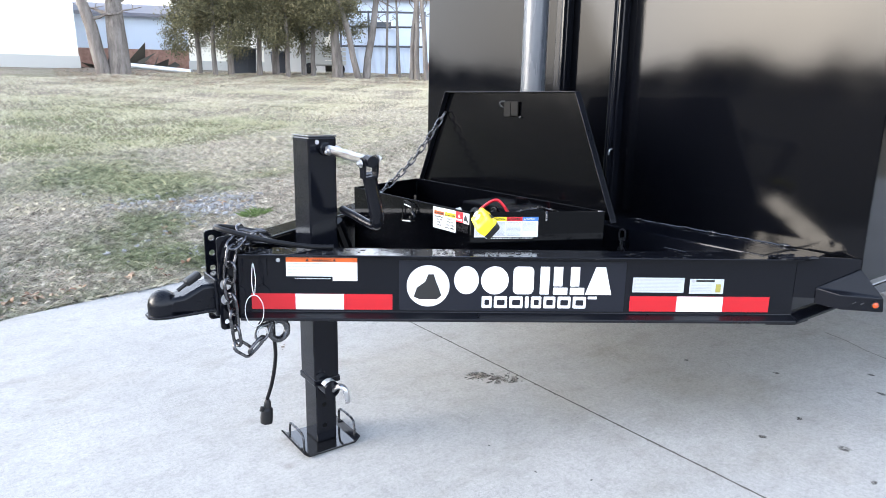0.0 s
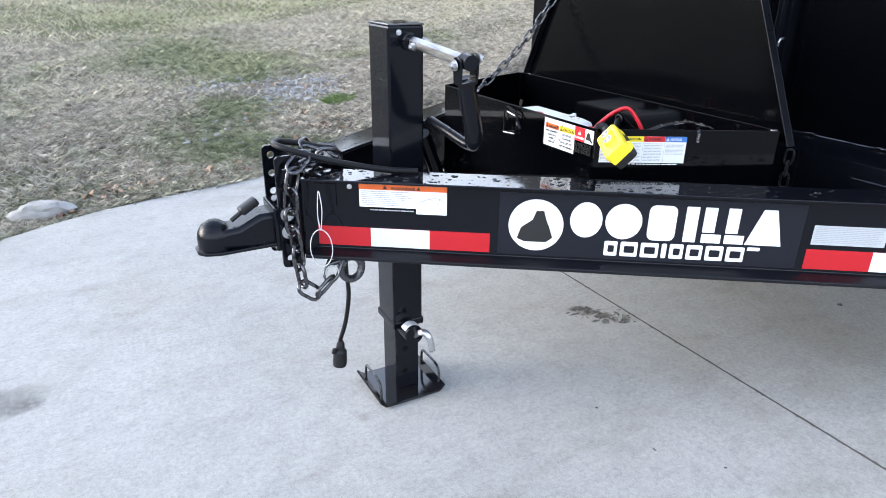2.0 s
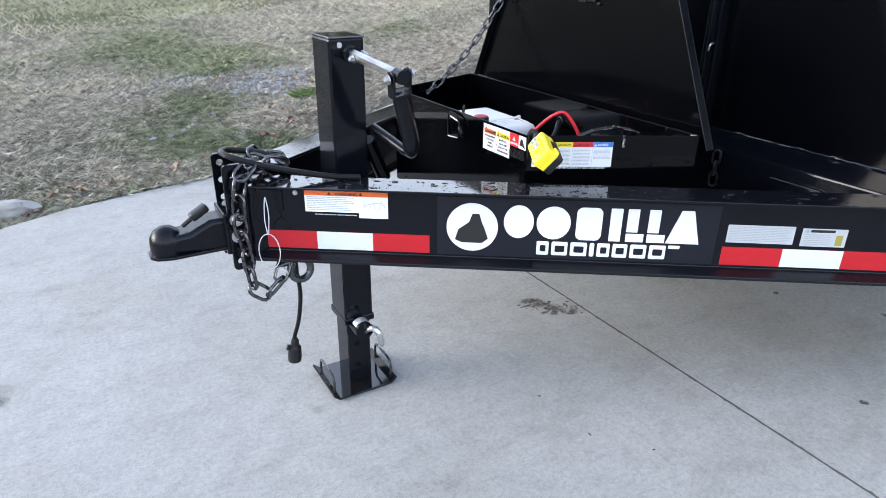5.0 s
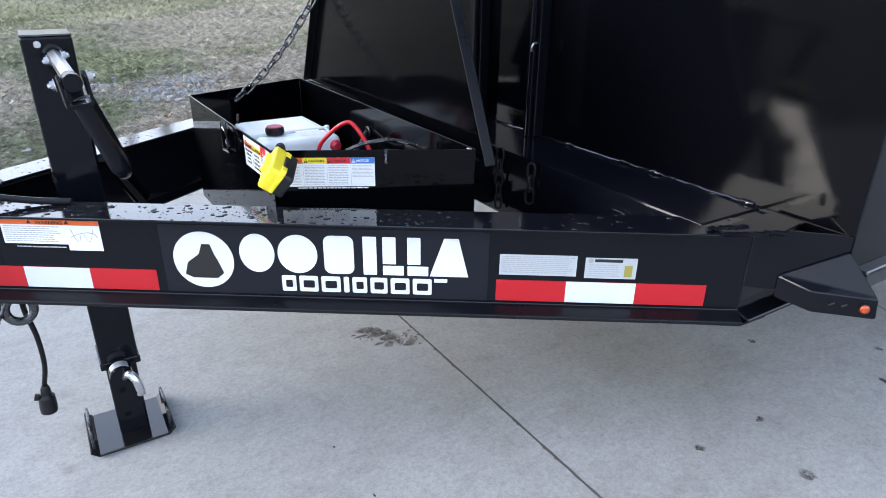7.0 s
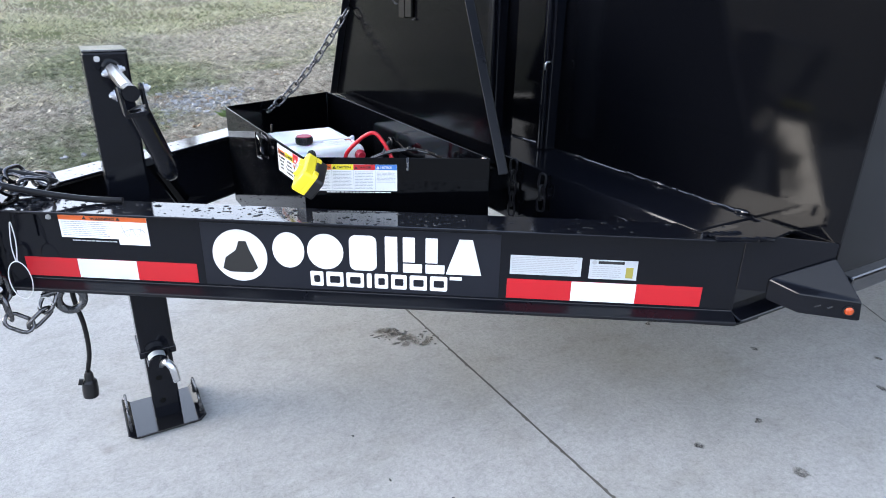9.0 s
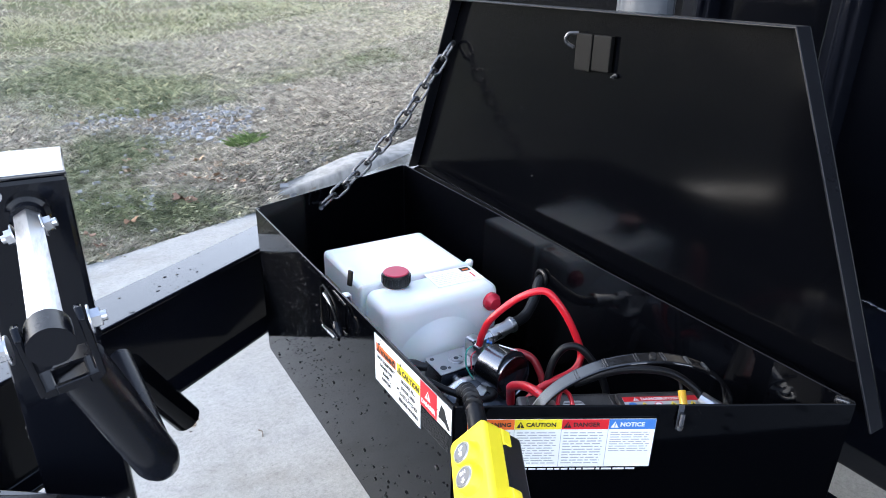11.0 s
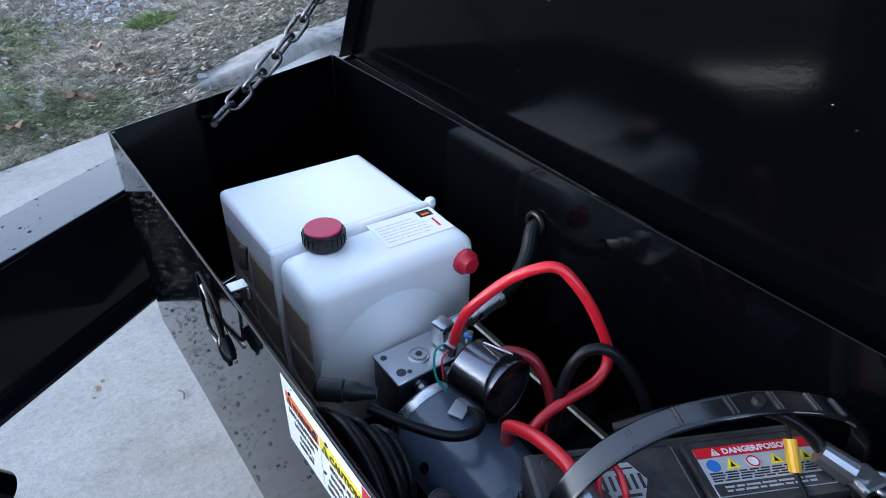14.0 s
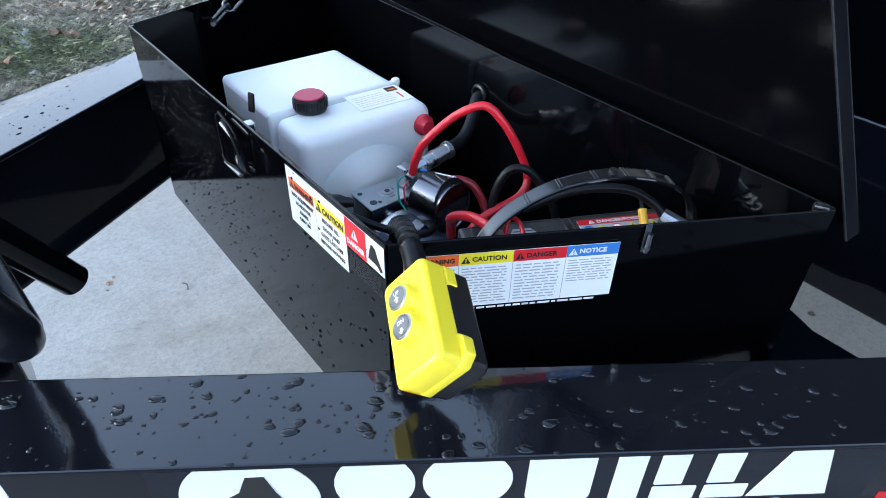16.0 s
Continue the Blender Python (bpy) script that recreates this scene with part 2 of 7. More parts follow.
def blade_material(name, a, b, c, green, gain=0.85, clump=1.0):
    m = paint(name, a, 0.9, Specular_IOR_Level=0.05)
    at = coords(m, True)
    r = put(m, "ShaderNodeNewGeometry").outputs["Random Per Island"]
    tone = ramp(m, r, (0.0, a), (0.5, b), (1.0, c))
    tone = mix(m, tone, green, lush_of(m, at, gain))
    # tussocks of old and fresh growth
    tuft = ramp(m, noise_of(m, at, 13, 6, 0.7), (0.34, (0.3,)), (0.5, (0.92,)), (0.64, (1.5,)))
    wire(m, mix(m, tone, tuft, clump, "MULTIPLY"), "Base Color")
    return m


BLADES = blade_material("dry_grass", (0.365, 0.335, 0.28), (0.46, 0.43, 0.37), (0.29, 0.262, 0.212), (0.148, 0.185, 0.092), 0.75)
STRAW = blade_material("bleached_straw", (0.45, 0.42, 0.36), (0.52, 0.49, 0.425), (0.38, 0.35, 0.295), (0.205, 0.245, 0.125), 0.72, 0.8)
BLADES_FAR = blade_material("dry_slope_grass", (0.47, 0.435, 0.34), (0.54, 0.505, 0.405), (0.42, 0.4, 0.28), (0.345, 0.355, 0.21), 0.8, 0.6)
LEAF = paint("dead_leaf", (0.3, 0.17, 0.09), 0.7)
wire(LEAF, ramp(LEAF, put(LEAF, "ShaderNodeObjectInfo").outputs["Random"], (0.0, (0.24, 0.14, 0.08)), (0.5, (0.4, 0.31, 0.21)), (1.0, (0.15, 0.075, 0.045))), "Base Color")
GRAVEL = paint("limestone_gravel", (0.42, 0.44, 0.47), 0.85)
wire(GRAVEL, ramp(GRAVEL, put(GRAVEL, "ShaderNodeNewGeometry").outputs["Random Per Island"], (0.0, (0.17, 0.172, 0.175)), (1.0, (0.31, 0.32, 0.335))), "Base Color")
ROCK = paint("pale_limestone", (0.46, 0.45, 0.42), 0.9)
wire(ROCK, ramp(ROCK, noise_of(ROCK, coords(ROCK), 9, 7, 0.65), (0.3, (0.2, 0.195, 0.18)), (0.7, (0.38, 0.375, 0.36))), "Base Color")
bump(ROCK, noise_of(ROCK, coords(ROCK), 18, 8, 0.7), 0.5, 0.02)
BARK = paint("grey_bark", (0.2, 0.17, 0.14), 0.9)
bk = noise_of(BARK, coords(BARK), 6, 6, 0.7, (1, 1, 0.2))
wire(BARK, ramp(BARK, bk, (0.3, (0.085, 0.07, 0.06)), (0.7, (0.25, 0.225, 0.2))), "Base Color")
bump(BARK, bk, 0.7, 0.05)


def leaf_material(name, a, b):
    m = paint(name, a, 0.7)
    wire(m, ramp(m, put(m, "ShaderNodeNewGeometry").outputs["Random Per Island"], (0.0, a), (1.0, b)), "Base Color")
    return m


CEDAR = leaf_material("cedar_foliage", (0.045, 0.05, 0.022), (0.19, 0.165, 0.08))
WOODS = leaf_material("far_woods_foliage", (0.05, 0.045, 0.035), (0.11, 0.1, 0.075))
SIDING = paint("cream_siding", (0.8, 0.78, 0.7), 0.6)
wire(SIDING, ramp(SIDING, noise_of(SIDING, coords(SIDING), 0.6, 4), (0.3, (0.84, 0.8, 0.68)), (0.7, (0.88, 0.84, 0.73))), "Base Color")
SIDING_BLUE = paint("pale_blue_siding", (0.55, 0.62, 0.72), 0.6)
SKIRT = paint("grey_block_skirting", (0.5, 0.49, 0.45), 0.85)
BRICK = paint("faded_brick", (0.3, 0.17, 0.13), 0.85)
wire(BRICK, ramp(BRICK, noise_of(BRICK, coords(BRICK), 5, 5), (0.3, (0.22, 0.12, 0.09)), (0.7, (0.36, 0.22, 0.17))), "Base Color")
ROOF = paint("grey_shingle_roof", (0.16, 0.165, 0.19), 0.9)
ROOF_RED = paint("rusty_roof", (0.3, 0.16, 0.12), 0.8)
DARK = paint("dark_opening", (0.03, 0.035, 0.045), 0.4)
WIRE_DARK = paint("dark_steel_post", (0.05, 0.055, 0.065), 0.6)


# ---------------------------------------------------------------- building blocks
# trailer stands slightly nose up
TILT = Matrix.Translation((1.5, 0, 0.6)) @ Matrix.Rotation(radians(1.05), 4, "Y") @ Matrix.Translation((-1.5, 0, -0.6))
ORIGIN = {}


def thing(name, base, label, category, group="", kind="", tilt=True):
    """An Empty at base; its parts are built in trailer or world coordinates."""
    ob = new(name)
    ob.empty_display_size = 0.05
    ob.matrix_basis = (TILT if tilt else Matrix()) @ Matrix.Translation(base)
    ORIGIN[ob.name] = Vector(base)
    return tagged(ob, label, category, group, kind)


def finish(bm, material, base, smooth, name):
    if base is not None:
        bmesh.ops.translate(bm, verts=bm.verts, vec=-base)
    me = bpy.data.meshes.new(name)
    bmesh.ops.recalc_face_normals(bm, faces=bm.faces)
    # large flat faces keep their own normals beside their rounded edges
    bm.edges.index_update()
    crisp = [len(e.link_faces) == 2 and max(f.calc_area() for f in e.link_faces) > 6 * min(f.calc_area() for f in e.link_faces) and e.calc_face_angle(0) > 0.25 for e in bm.edges]
    bm.to_mesh(me)
    bm.free()
    for m in material if isinstance(material, (list, tuple)) else (material,):
        me.materials.append(m)
    if smooth:
        me.polygons.foreach_set("use_smooth", [True] * len(me.polygons))
        me.set_sharp_from_angle(angle=radians(smooth))
        if any(crisp):
            sharp = me.attributes.get("sharp_edge") or me.attributes.new("sharp_edge", "BOOLEAN", "EDGE")
            flags = np.zeros(len(me.edges), dtype=bool)
            sharp.data.foreach_get("value", flags)
            sharp.data.foreach_set("value", flags | np.array(crisp))
    return me


def part(name, bm, material, parent, label="", smooth=25):
    base = ORIGIN[parent.name]
    ob = new(name, finish(bm, material, base, smooth, name))
    ob.parent = parent
    ORIGIN[ob.name] = base
    return tagged(ob, label)


def solo(name, bm, material, base, label, category, group="", kind="", tilt=False, smooth=25):
    """A thing of one mesh."""
    base = Vector(base)
    ob = new(name, finish(bm, material, base, smooth, name))
    ob.matrix_basis = (TILT if tilt else Matrix()) @ Matrix.Translation(base)
    ORIGIN[ob.name] = base
    return tagged(ob, label, category, group, kind)


def axes(origin, xdir, zdir=(0, 0, 1)):
    """A frame whose x runs along xdir and whose z is as near zdir as can be."""
    x = Vector(xdir).normalized()
    y = Vector(zdir).cross(x).normalized()
    z = x.cross(y)
    m = Matrix((x, y, z)).transposed().to_4x4()
    m.translation = origin
    return m


def soften(bm, faces, width, seg=2):
    edges = {e for f in faces for e in f.edges if len(e.link_faces) == 2 and e.calc_face_angle(0) > 0.5}
    bmesh.ops.bevel(bm, geom=list(edges), offset=width, segments=seg, affect="EDGES", profile=0.5)


def block(bm, size, m, bevel=0.0, seg=2):
    """A box of that size centred on m."""
    out = bmesh.ops.create_cube(bm, size=1, matrix=m @ Matrix.Diagonal((*size, 1)))
    if bevel:
        soften(bm, {f for v in out["verts"] for f in v.link_faces}, bevel, seg)
    return bm


def slab(bm, lo, hi, bevel=0.0, seg=2):
    lo, hi = Vector(lo), Vector(hi)
    return block(bm, hi - lo, Matrix.Translation((lo + hi) / 2), bevel, seg)


def rod(bm, a, b, r, r2=None, seg=16, caps=True):
    a, b = Vector(a), Vector(b)
    m = Matrix.Translation((a + b) / 2) @ (b - a).to_track_quat("Z", "Y").to_matrix().to_4x4()
    bmesh.ops.create_cone(bm, cap_ends=caps, segments=seg, radius1=r, radius2=r if r2 is None else r2, depth=(b - a).length, matrix=m)
    return bm


def prism(bm, outline, m, depth, bevel=0.0, seg=2):
    """The outline (x, y) of a frame m, thickened from z = 0 to depth."""
    low = [bm.verts.new(m @ Vector((x, y, 0))) for x, y in outline]
    top = [bm.verts.new(m @ Vector((x, y, depth))) for x, y in outline]
    n = len(outline)
    faces = [bm.faces.new(low[::-1]), bm.faces.new(top)]
    faces += [bm.faces.new((low[i], low[(i + 1) % n], top[(i + 1) % n], top[i])) for i in range(n)]
    if bevel:
        bmesh.ops.recalc_face_normals(bm, faces=faces)
        soften(bm, faces, bevel, seg)
    return bm


def smooth_path(points, steps=8):
    """A Catmull-Rom curve through the points."""
    p = [Vector(q) for q in points]
    p = [2 * p[0] - p[1], *p, 2 * p[-1] - p[-2]]
    out = []
    for i in range(1, len(p) - 2):
        for k in range(steps):
            t = k / steps
            out.append(0.5 * (2 * p[i] + (p[i + 1] - p[i - 1]) * t + (2 * p[i - 1] - 5 * p[i] + 4 * p[i + 1] - p[i + 2]) * t * t
                              + (3 * p[i] - p[i - 1] - 3 * p[i + 1] + p[i + 2]) * t ** 3))
    return out + [p[-2]]


def sweep(bm, path, r, seg=10, closed=False, flat=1.0):
    """A round tube along the path; r may be a function of 0..1."""
    path = [Vector(q) for q in path]
    n, rings, side = len(path), [], None
    for i, c in enumerate(path):
        a, b = (path[i - 1], path[(i + 1) % n]) if closed else (path[max(i - 1, 0)], path[min(i + 1, n - 1)])
        t = (b - a).normalized()
        if side is None:
            side = t.orthogonal().normalized()
        side = (side - t * side.dot(t)).normalized()
        up = t.cross(side)
        rr = r(i / (n - 1)) if callable(r) else r
        rings.append([bm.verts.new(c + rr * (math.cos(k * math.tau / seg) * side + flat * math.sin(k * math.tau / seg) * up)) for k in range(seg)])
    for i in range(n if closed else n - 1):
        p, q = rings[i], rings[(i + 1) % n]
        if closed and i == n - 1:
            o = min(range(seg), key=lambda k: (q[k].co - p[0].co).length)
            q = q[o:] + q[:o]
        for k in range(seg):
            bm.faces.new((p[k], p[(k + 1) % seg], q[(k + 1) % seg], q[k]))
    if not closed:
        bm.faces.new(rings[0][::-1]), bm.faces.new(rings[-1])
    return bm


def lathe(bm, profile, m, seg=32):
    """(radius, height) rows turned round the z of m."""
    rings = [[bm.verts.new(m @ Vector((r * math.cos(k * math.tau / seg), r * math.sin(k * math.tau / seg), z))) for k in range(seg)] for r, z in profile]
    for p, q in zip(rings, rings[1:]):
        for k in range(seg):
            bm.faces.new((p[k], p[(k + 1) % seg], q[(k + 1) % seg], q[k]))
    bm.faces.new(rings[0][::-1]), bm.faces.new(rings[-1])
    return bm


def new_bm():
    return bmesh.new()


def text(name, words, size, m, material, parent, align="LEFT", wide=1.0, bold=0.0):
    """Printed words on the plane of m, from its origin."""
    cu = bpy.data.curves.new("words", "FONT")
    cu.body, cu.size, cu.align_x, cu.extrude, cu.offset, cu.resolution_u = words, size, align, 0.0002, bold, 2
    holder = bpy.data.objects.new("words", cu)
    scene.collection.objects.link(holder)
    bpy.context.view_layer.update()
    me = bpy.data.meshes.new_from_object(holder.evaluated_get(bpy.context.evaluated_depsgraph_get()))
    bpy.data.objects.remove(holder)
    me.transform(Matrix.Translation(-ORIGIN[parent.name]) @ m @ Matrix.Diagonal((wide, 1, 1, 1)))
    me.materials.clear()
    me.materials.append(material)
    ob = new(name, me)
    ob.parent = parent
    ORIGIN[ob.name] = ORIGIN[parent.name]
    return ob


def plate(bm, x0, y0, x1, y1, m, thick=0.0006):
    """A thin sheet x0..x1, y0..y1 on the plane of m."""
    return block(bm, (x1 - x0, y1 - y0, thick), m @ Matrix.Translation(((x0 + x1) / 2, (y0 + y1) / 2, thick / 2)))


def bars(x0, y0, x1, y1, rows, m, rng, gap=0.45, ragged=0.25):
    """Rows of unreadable print."""
    bm = new_bm()
    step = (y1 - y0) / rows
    for i in range(rows):
        y = y1 - (i + 0.5) * step
        x, end = x0, x1 - rng.random() * ragged * (x1 - x0)
        while x < end:
            w = min(rng.uniform(0.004, 0.014), end - x)
            plate(bm, x, y - step * gap / 2, x + w, y + step * gap / 2, m, 0.0003)
            x += w + 0.002
    return bm


# ---------------------------------------------------------------- ground
EDGE_X = [-60, -12, -4, -1.2, -0.2, 0.14, 0.6, 1.1, 1.45, 2.0, 2.57, 3.37, 4.4, 6.5, 12, 30, 60]
EDGE_Y = [-4, 1.0, 2.9, 3.75, 4.12, 4.32, 4.44, 4.51, 4.66, 4.85, 4.98, 5.33, 6.0, 7.2, 9.0, 12, 14]


def edge_y(x):
    return np.interp(x, EDGE_X, EDGE_Y)


def ground_z(x, y):
    d = y - edge_y(x)
    r = math.hypot(x - 0.5, y - 1.0)
    if d < 0:
        return -0.05
    h = 0.1 * max(0.0, r - 3.6) if r < 25 else 2.14 + 0.055 * (min(r, 42) - 25)
    k = min(1.0, d / 0.5)
    h *= k * k * (3 - 2 * k)
    lump = noise.noise((x * 0.5, y * 0.5, 3.1)) * 0.05 + noise.noise((x * 2.2, y * 2.2, 7.7)) * 0.02
    return -0.012 + h + lump * min(1.0, d / 1.2)


def spread(*runs):
    out = []
    for a, b, n in runs:
        out += list(np.linspace(a, b, n, endpoint=False))
    return out + [runs[-1][1]]


# greener and drier stretches of the lawn: centre, half widths, weight
PATCHES = ((1.55, 7.65, 0.45, 0.5, 0.8), (1.95, 7.6, 0.3, 0.35, 0.8), (1.7, 7.1, 0.3, 0.25, 0.55), (1.25, 6.05, 0.3, 0.4, 0.8), (1.55, 6.15, 0.18, 0.25, 0.6), (1.35, 5.1, 0.4, 0.25, 0.9), (1.62, 4.95, 0.2, 0.12, 0.8), (0.8, 5.5, 0.5, 0.45, 0.6),
           (2.39, 7.08, 0.16, 0.14, 0.7), (2.94, 7.55, 0.3, 0.2, 0.5), (0.9, 8.0, 0.7, 0.5, 0.5), (1.3, 8.6, 0.6, 0.5, 0.6), (1.6, 10.6, 2.0, 1.0, 0.5), (2.4, 12.2, 2.4, 1.2, 0.55), (1.6, 15.0, 2.2, 1.2, 0.4), (-0.6, 6.5, 0.9, 1.0, 0.3), (4.1, 7.9, 0.5, 0.35, 0.6),
           (2.95, 7.1, 0.5, 0.3, -0.7), (3.1, 6.2, 0.7, 0.6, -0.8), (2.46, 6.0, 0.5, 0.4, -0.7), (1.95, 5.4, 0.4, 0.3, -0.7), (1.83, 6.7, 0.3, 0.25, -0.6), (2.8, 8.2, 0.4, 0.3, -0.4), (0.4, 7.0, 0.5, 0.5, -0.25))


def lush(x, y):
    v = 0.12 * np.sin(x * 1.3 + 2.0 * np.sin(y * 0.7)) + 0.1 * np.sin(y * 1.9 + 1.3 * np.sin(x * 1.1))
    for cx, cy, rx, ry, weight in PATCHES:
        v = v + weight * np.exp(-(((x - cx) / rx) ** 2 + ((y - cy) / ry) ** 2))
    return v


gx = spread((-400, -60, 8), (-60, -5, 24), (-5, 7, 150), (7, 30, 50), (30, 60, 12), (60, 400, 8))
gy = spread((-400, -40, 6), (-40, 3, 16), (3, 10, 130), (10, 30, 70), (30, 60, 16), (60, 400, 8))
verts = [(x, y, ground_z(x, y)) for y in gy for x in gx]
w = len(gx)
faces = [(j * w + i, j * w + i + 1, (j + 1) * w + i + 1, (j + 1) * w + i) for j in range(len(gy) - 1) for i in range(w - 1)]
me = bpy.data.meshes.new("lawn")
me.from_pydata(verts, [], faces)
me.materials.append(SOIL)
flat_co = np.array(verts)
me.attributes.new("lush", "FLOAT", "POINT").data.foreach_set("value", lush(flat_co[:, 0], flat_co[:, 1]).astype(np.float32))
me.polygons.foreach_set("use_smooth", [True] * len(me.polygons))
lawn = tagged(new("ground", me), "sloping winter lawn of dry tan and green grass", "lawn", kind="structure")

# driveway of cast slabs with a sawn joint between them
drive = thing("driveway", (0, 0, 0), "pale grey weathered concrete driveway with a dirty joint", "driveway", kind="structure", tilt=False)
JOINT_X = 1.985


def cast_slab(x0, x1, y0):
    xs = [x0] + [x for x in np.arange(math.ceil(x0 * 4) / 4, x1, 0.25) if x0 < x < x1] + [x1]
    wob = [(x, float(edge_y(x)) + 0.012 * noise.noise((x * 3, 0.3, 0))) for x in xs]
    return prism(new_bm(), [(x0, y0), (x1, y0)] + wob[::-1], Matrix.Translation((0, 0, -0.12)), 0.12)


part("slab", cast_slab(-11, JOINT_X - 0.0034, -11), CONC, drive, smooth=0)
part("slab", cast_slab(JOINT_X + 0.0034, 12, -11), CONC, drive, smooth=0)
part("joint_filler", slab(new_bm(), (JOINT_X - 0.0033, -11, -0.11), (JOINT_X + 0.0033, 4.8, -0.0015)), JOINT, drive, "dirt-filled control joint")
# chipped, uneven arrises along the joint
rj = random.Random(8)
bm = new_bm()
row = None
for k in range(700):
    y = -2.0 + k * 0.0097
    a, b = (0.0006 + 0.0045 * max(0, noise.noise((y * 23, q, 0))) + 0.0045 * (rj.random() < 0.05) for q in (1.7, 9.2))
    new_row = (bm.verts.new((JOINT_X - 0.0026 - a, y, 0.0006)), bm.verts.new((JOINT_X + 0.0026 + b, y, 0.0006)))
    if row:
        bm.faces.new((row[0], row[1], new_row[1], new_row[0]))
    row = new_row
part("joint_edge", bm, JOINT, drive, smooth=0)

# kerb that ramps up out of the driveway edge
KERB = paint("cast_kerb_concrete", (0.46, 0.46, 0.44), 0.9)
kp = coords(KERB, True)
wire(KERB, mix(KERB, ramp(KERB, noise_of(KERB, kp, 3, 6, 0.6), (0.3, (0.25, 0.246, 0.235)), (0.7, (0.34, 0.336, 0.322))),
               ramp(KERB, noise_of(KERB, kp, 16, 4, 0.6, (1, 1, 0.08)), (0.42, (1.0,)), (0.62, (0.66,))), 1.0, "MULTIPLY"), "Base Color")
bump(KERB, noise_of(KERB, kp, 70, 5, 0.7), 0.3, 0.005)
bm = new_bm()
line = smooth_path([(2.12, 5.04, 0), (2.25, 5.035, 0), (2.5, 4.99, 0), (2.9, 4.985, 0), (3.3, 5.11, 0), (3.8, 5.46, 0), (4.6, 6.12, 0), (6.5, 7.3, 0)], 10)
rings = []
length = 0
for i, p in enumerate(line):
    t = (line[min(i + 1, len(line) - 1)] - line[max(i - 1, 0)]).normalized()
    side = Vector((-t.y, t.x, 0))
    length += (p - line[i - 1]).length if i else 0
    k = min(1, length / 0.62)
    h = 0.008 + 0.152 * k ** 1.15 * (1.35 - 0.35 * k)
    rings.append([bm.verts.new(p + side * a + Vector((0, 0, z))) for a, z in
                  ((0, -0.05), (0.008 * k, h * 0.5), (0.022 * k + 0.004, h * 0.88), (0.05 * k + 0.01, h), (0.17 + 0.05 * k, h + 0.006), (0.2 + 0.07 * k, h - 0.01), (0.21 + 0.07 * k, -0.05))])
for a, b in zip(rings, rings[1:]):
    for k in range(6):
        bm.faces.new((a[k], a[k + 1], b[k + 1], b[k]))
bm.faces.new(rings[0]), bm.faces.new(rings[-1][::-1])
solo("kerb", bm, KERB, (2.16, 4.97, 0), "stained grey concrete kerb ramping up beside the lawn", "kerb", kind="structure", smooth=50)


# ---------------------------------------------------------------- trailer
B0 = Vector((0.897, 1.969, 0))
ANGLE = radians(-34.34)
ALONG = Vector((math.cos(ANGLE), math.sin(ANGLE), 0))
INWARD = Vector((-ALONG.y, ALONG.x, 0))
UP = Vector((0, 0, 1))
MID = 2.125
TOP, LOW = 0.7315, 0.519


def frame_of(x, y, z, at):
    m = Matrix((x, y, z)).transposed().to_4x4()
    m.translation = at
    return m


FACE = frame_of(ALONG, UP, -INWARD, B0)
MIRROR = Matrix.Translation((0, 2 * MID + 0.016, 0)) @ Matrix.Diagonal((1, -1, 1, 1))

trailer = thing("dump_trailer", (2.3, 2.12, 0.5), "gloss black steel dump trailer with an A-frame tongue, wet from rain", "trailer")


def beam_mesh():
    section = [(-0.035, LOW), (0.068, LOW), (0.068, LOW + 0.008), (0.042, LOW + 0.018), (0.036, TOP - 0.02), (0.068, TOP - 0.009), (0.068, TOP), (-0.035, TOP),
               (-0.035, TOP - 0.006), (0.0, TOP - 0.011), (0.0, LOW + 0.020), (-0.035, LOW + 0.009)]
    bm = new_bm()
    return prism(bm, section, frame_of(INWARD, UP, ALONG, B0 - 0.165 * ALONG), 1.765, 0.002, 2)


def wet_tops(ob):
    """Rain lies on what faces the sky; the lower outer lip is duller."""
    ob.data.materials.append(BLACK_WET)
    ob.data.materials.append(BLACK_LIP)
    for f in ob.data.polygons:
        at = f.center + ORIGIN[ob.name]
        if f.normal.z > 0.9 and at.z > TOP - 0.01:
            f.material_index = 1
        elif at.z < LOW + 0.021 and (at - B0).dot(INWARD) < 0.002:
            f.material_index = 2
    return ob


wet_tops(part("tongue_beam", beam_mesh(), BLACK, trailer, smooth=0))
bm = beam_mesh()
bmesh.ops.transform(bm, matrix=MIRROR, verts=bm.verts)
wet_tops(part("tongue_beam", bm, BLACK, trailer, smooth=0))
# nose block, cross member, body rails
part("nose_plate", slab(new_bm(), (0.7465, MID - 0.08, LOW), (0.83, MID + 0.08, TOP - 0.003), 0.004), BLACK, trailer)
part("cross_member", slab(new_bm(), (2.138, 1.137, LOW + 0.012), (2.345, 3.113, 0.734), 0.006), BLACK, trailer)
SECTION = [(-0.035, LOW), (0.068, LOW), (0.068, LOW + 0.008), (0.042, LOW + 0.018), (0.036, TOP - 0.02), (0.068, TOP - 0.009), (0.068, TOP - 0.001), (-0.035, TOP - 0.001),
           (-0.035, TOP - 0.007), (0.0, TOP - 0.011), (0.0, LOW + 0.020), (-0.035, LOW + 0.009)]
bm = prism(new_bm(), SECTION, frame_of(Vector((0, 1, 0)), UP, Vector((1, 0, 0)), Vector((2.216, 1.072, 0))), 3.88, 0.002, 1)
part("frame_rail", bm, BLACK, trailer)
bm = prism(new_bm(), SECTION, frame_of(Vector((0, 1, 0)), UP, Vector((1, 0, 0)), Vector((2.216, 1.072, 0))), 3.88, 0.002, 1)
bmesh.ops.transform(bm, matrix=MIRROR, verts=bm.verts)
part("frame_rail", bm, BLACK, trailer)
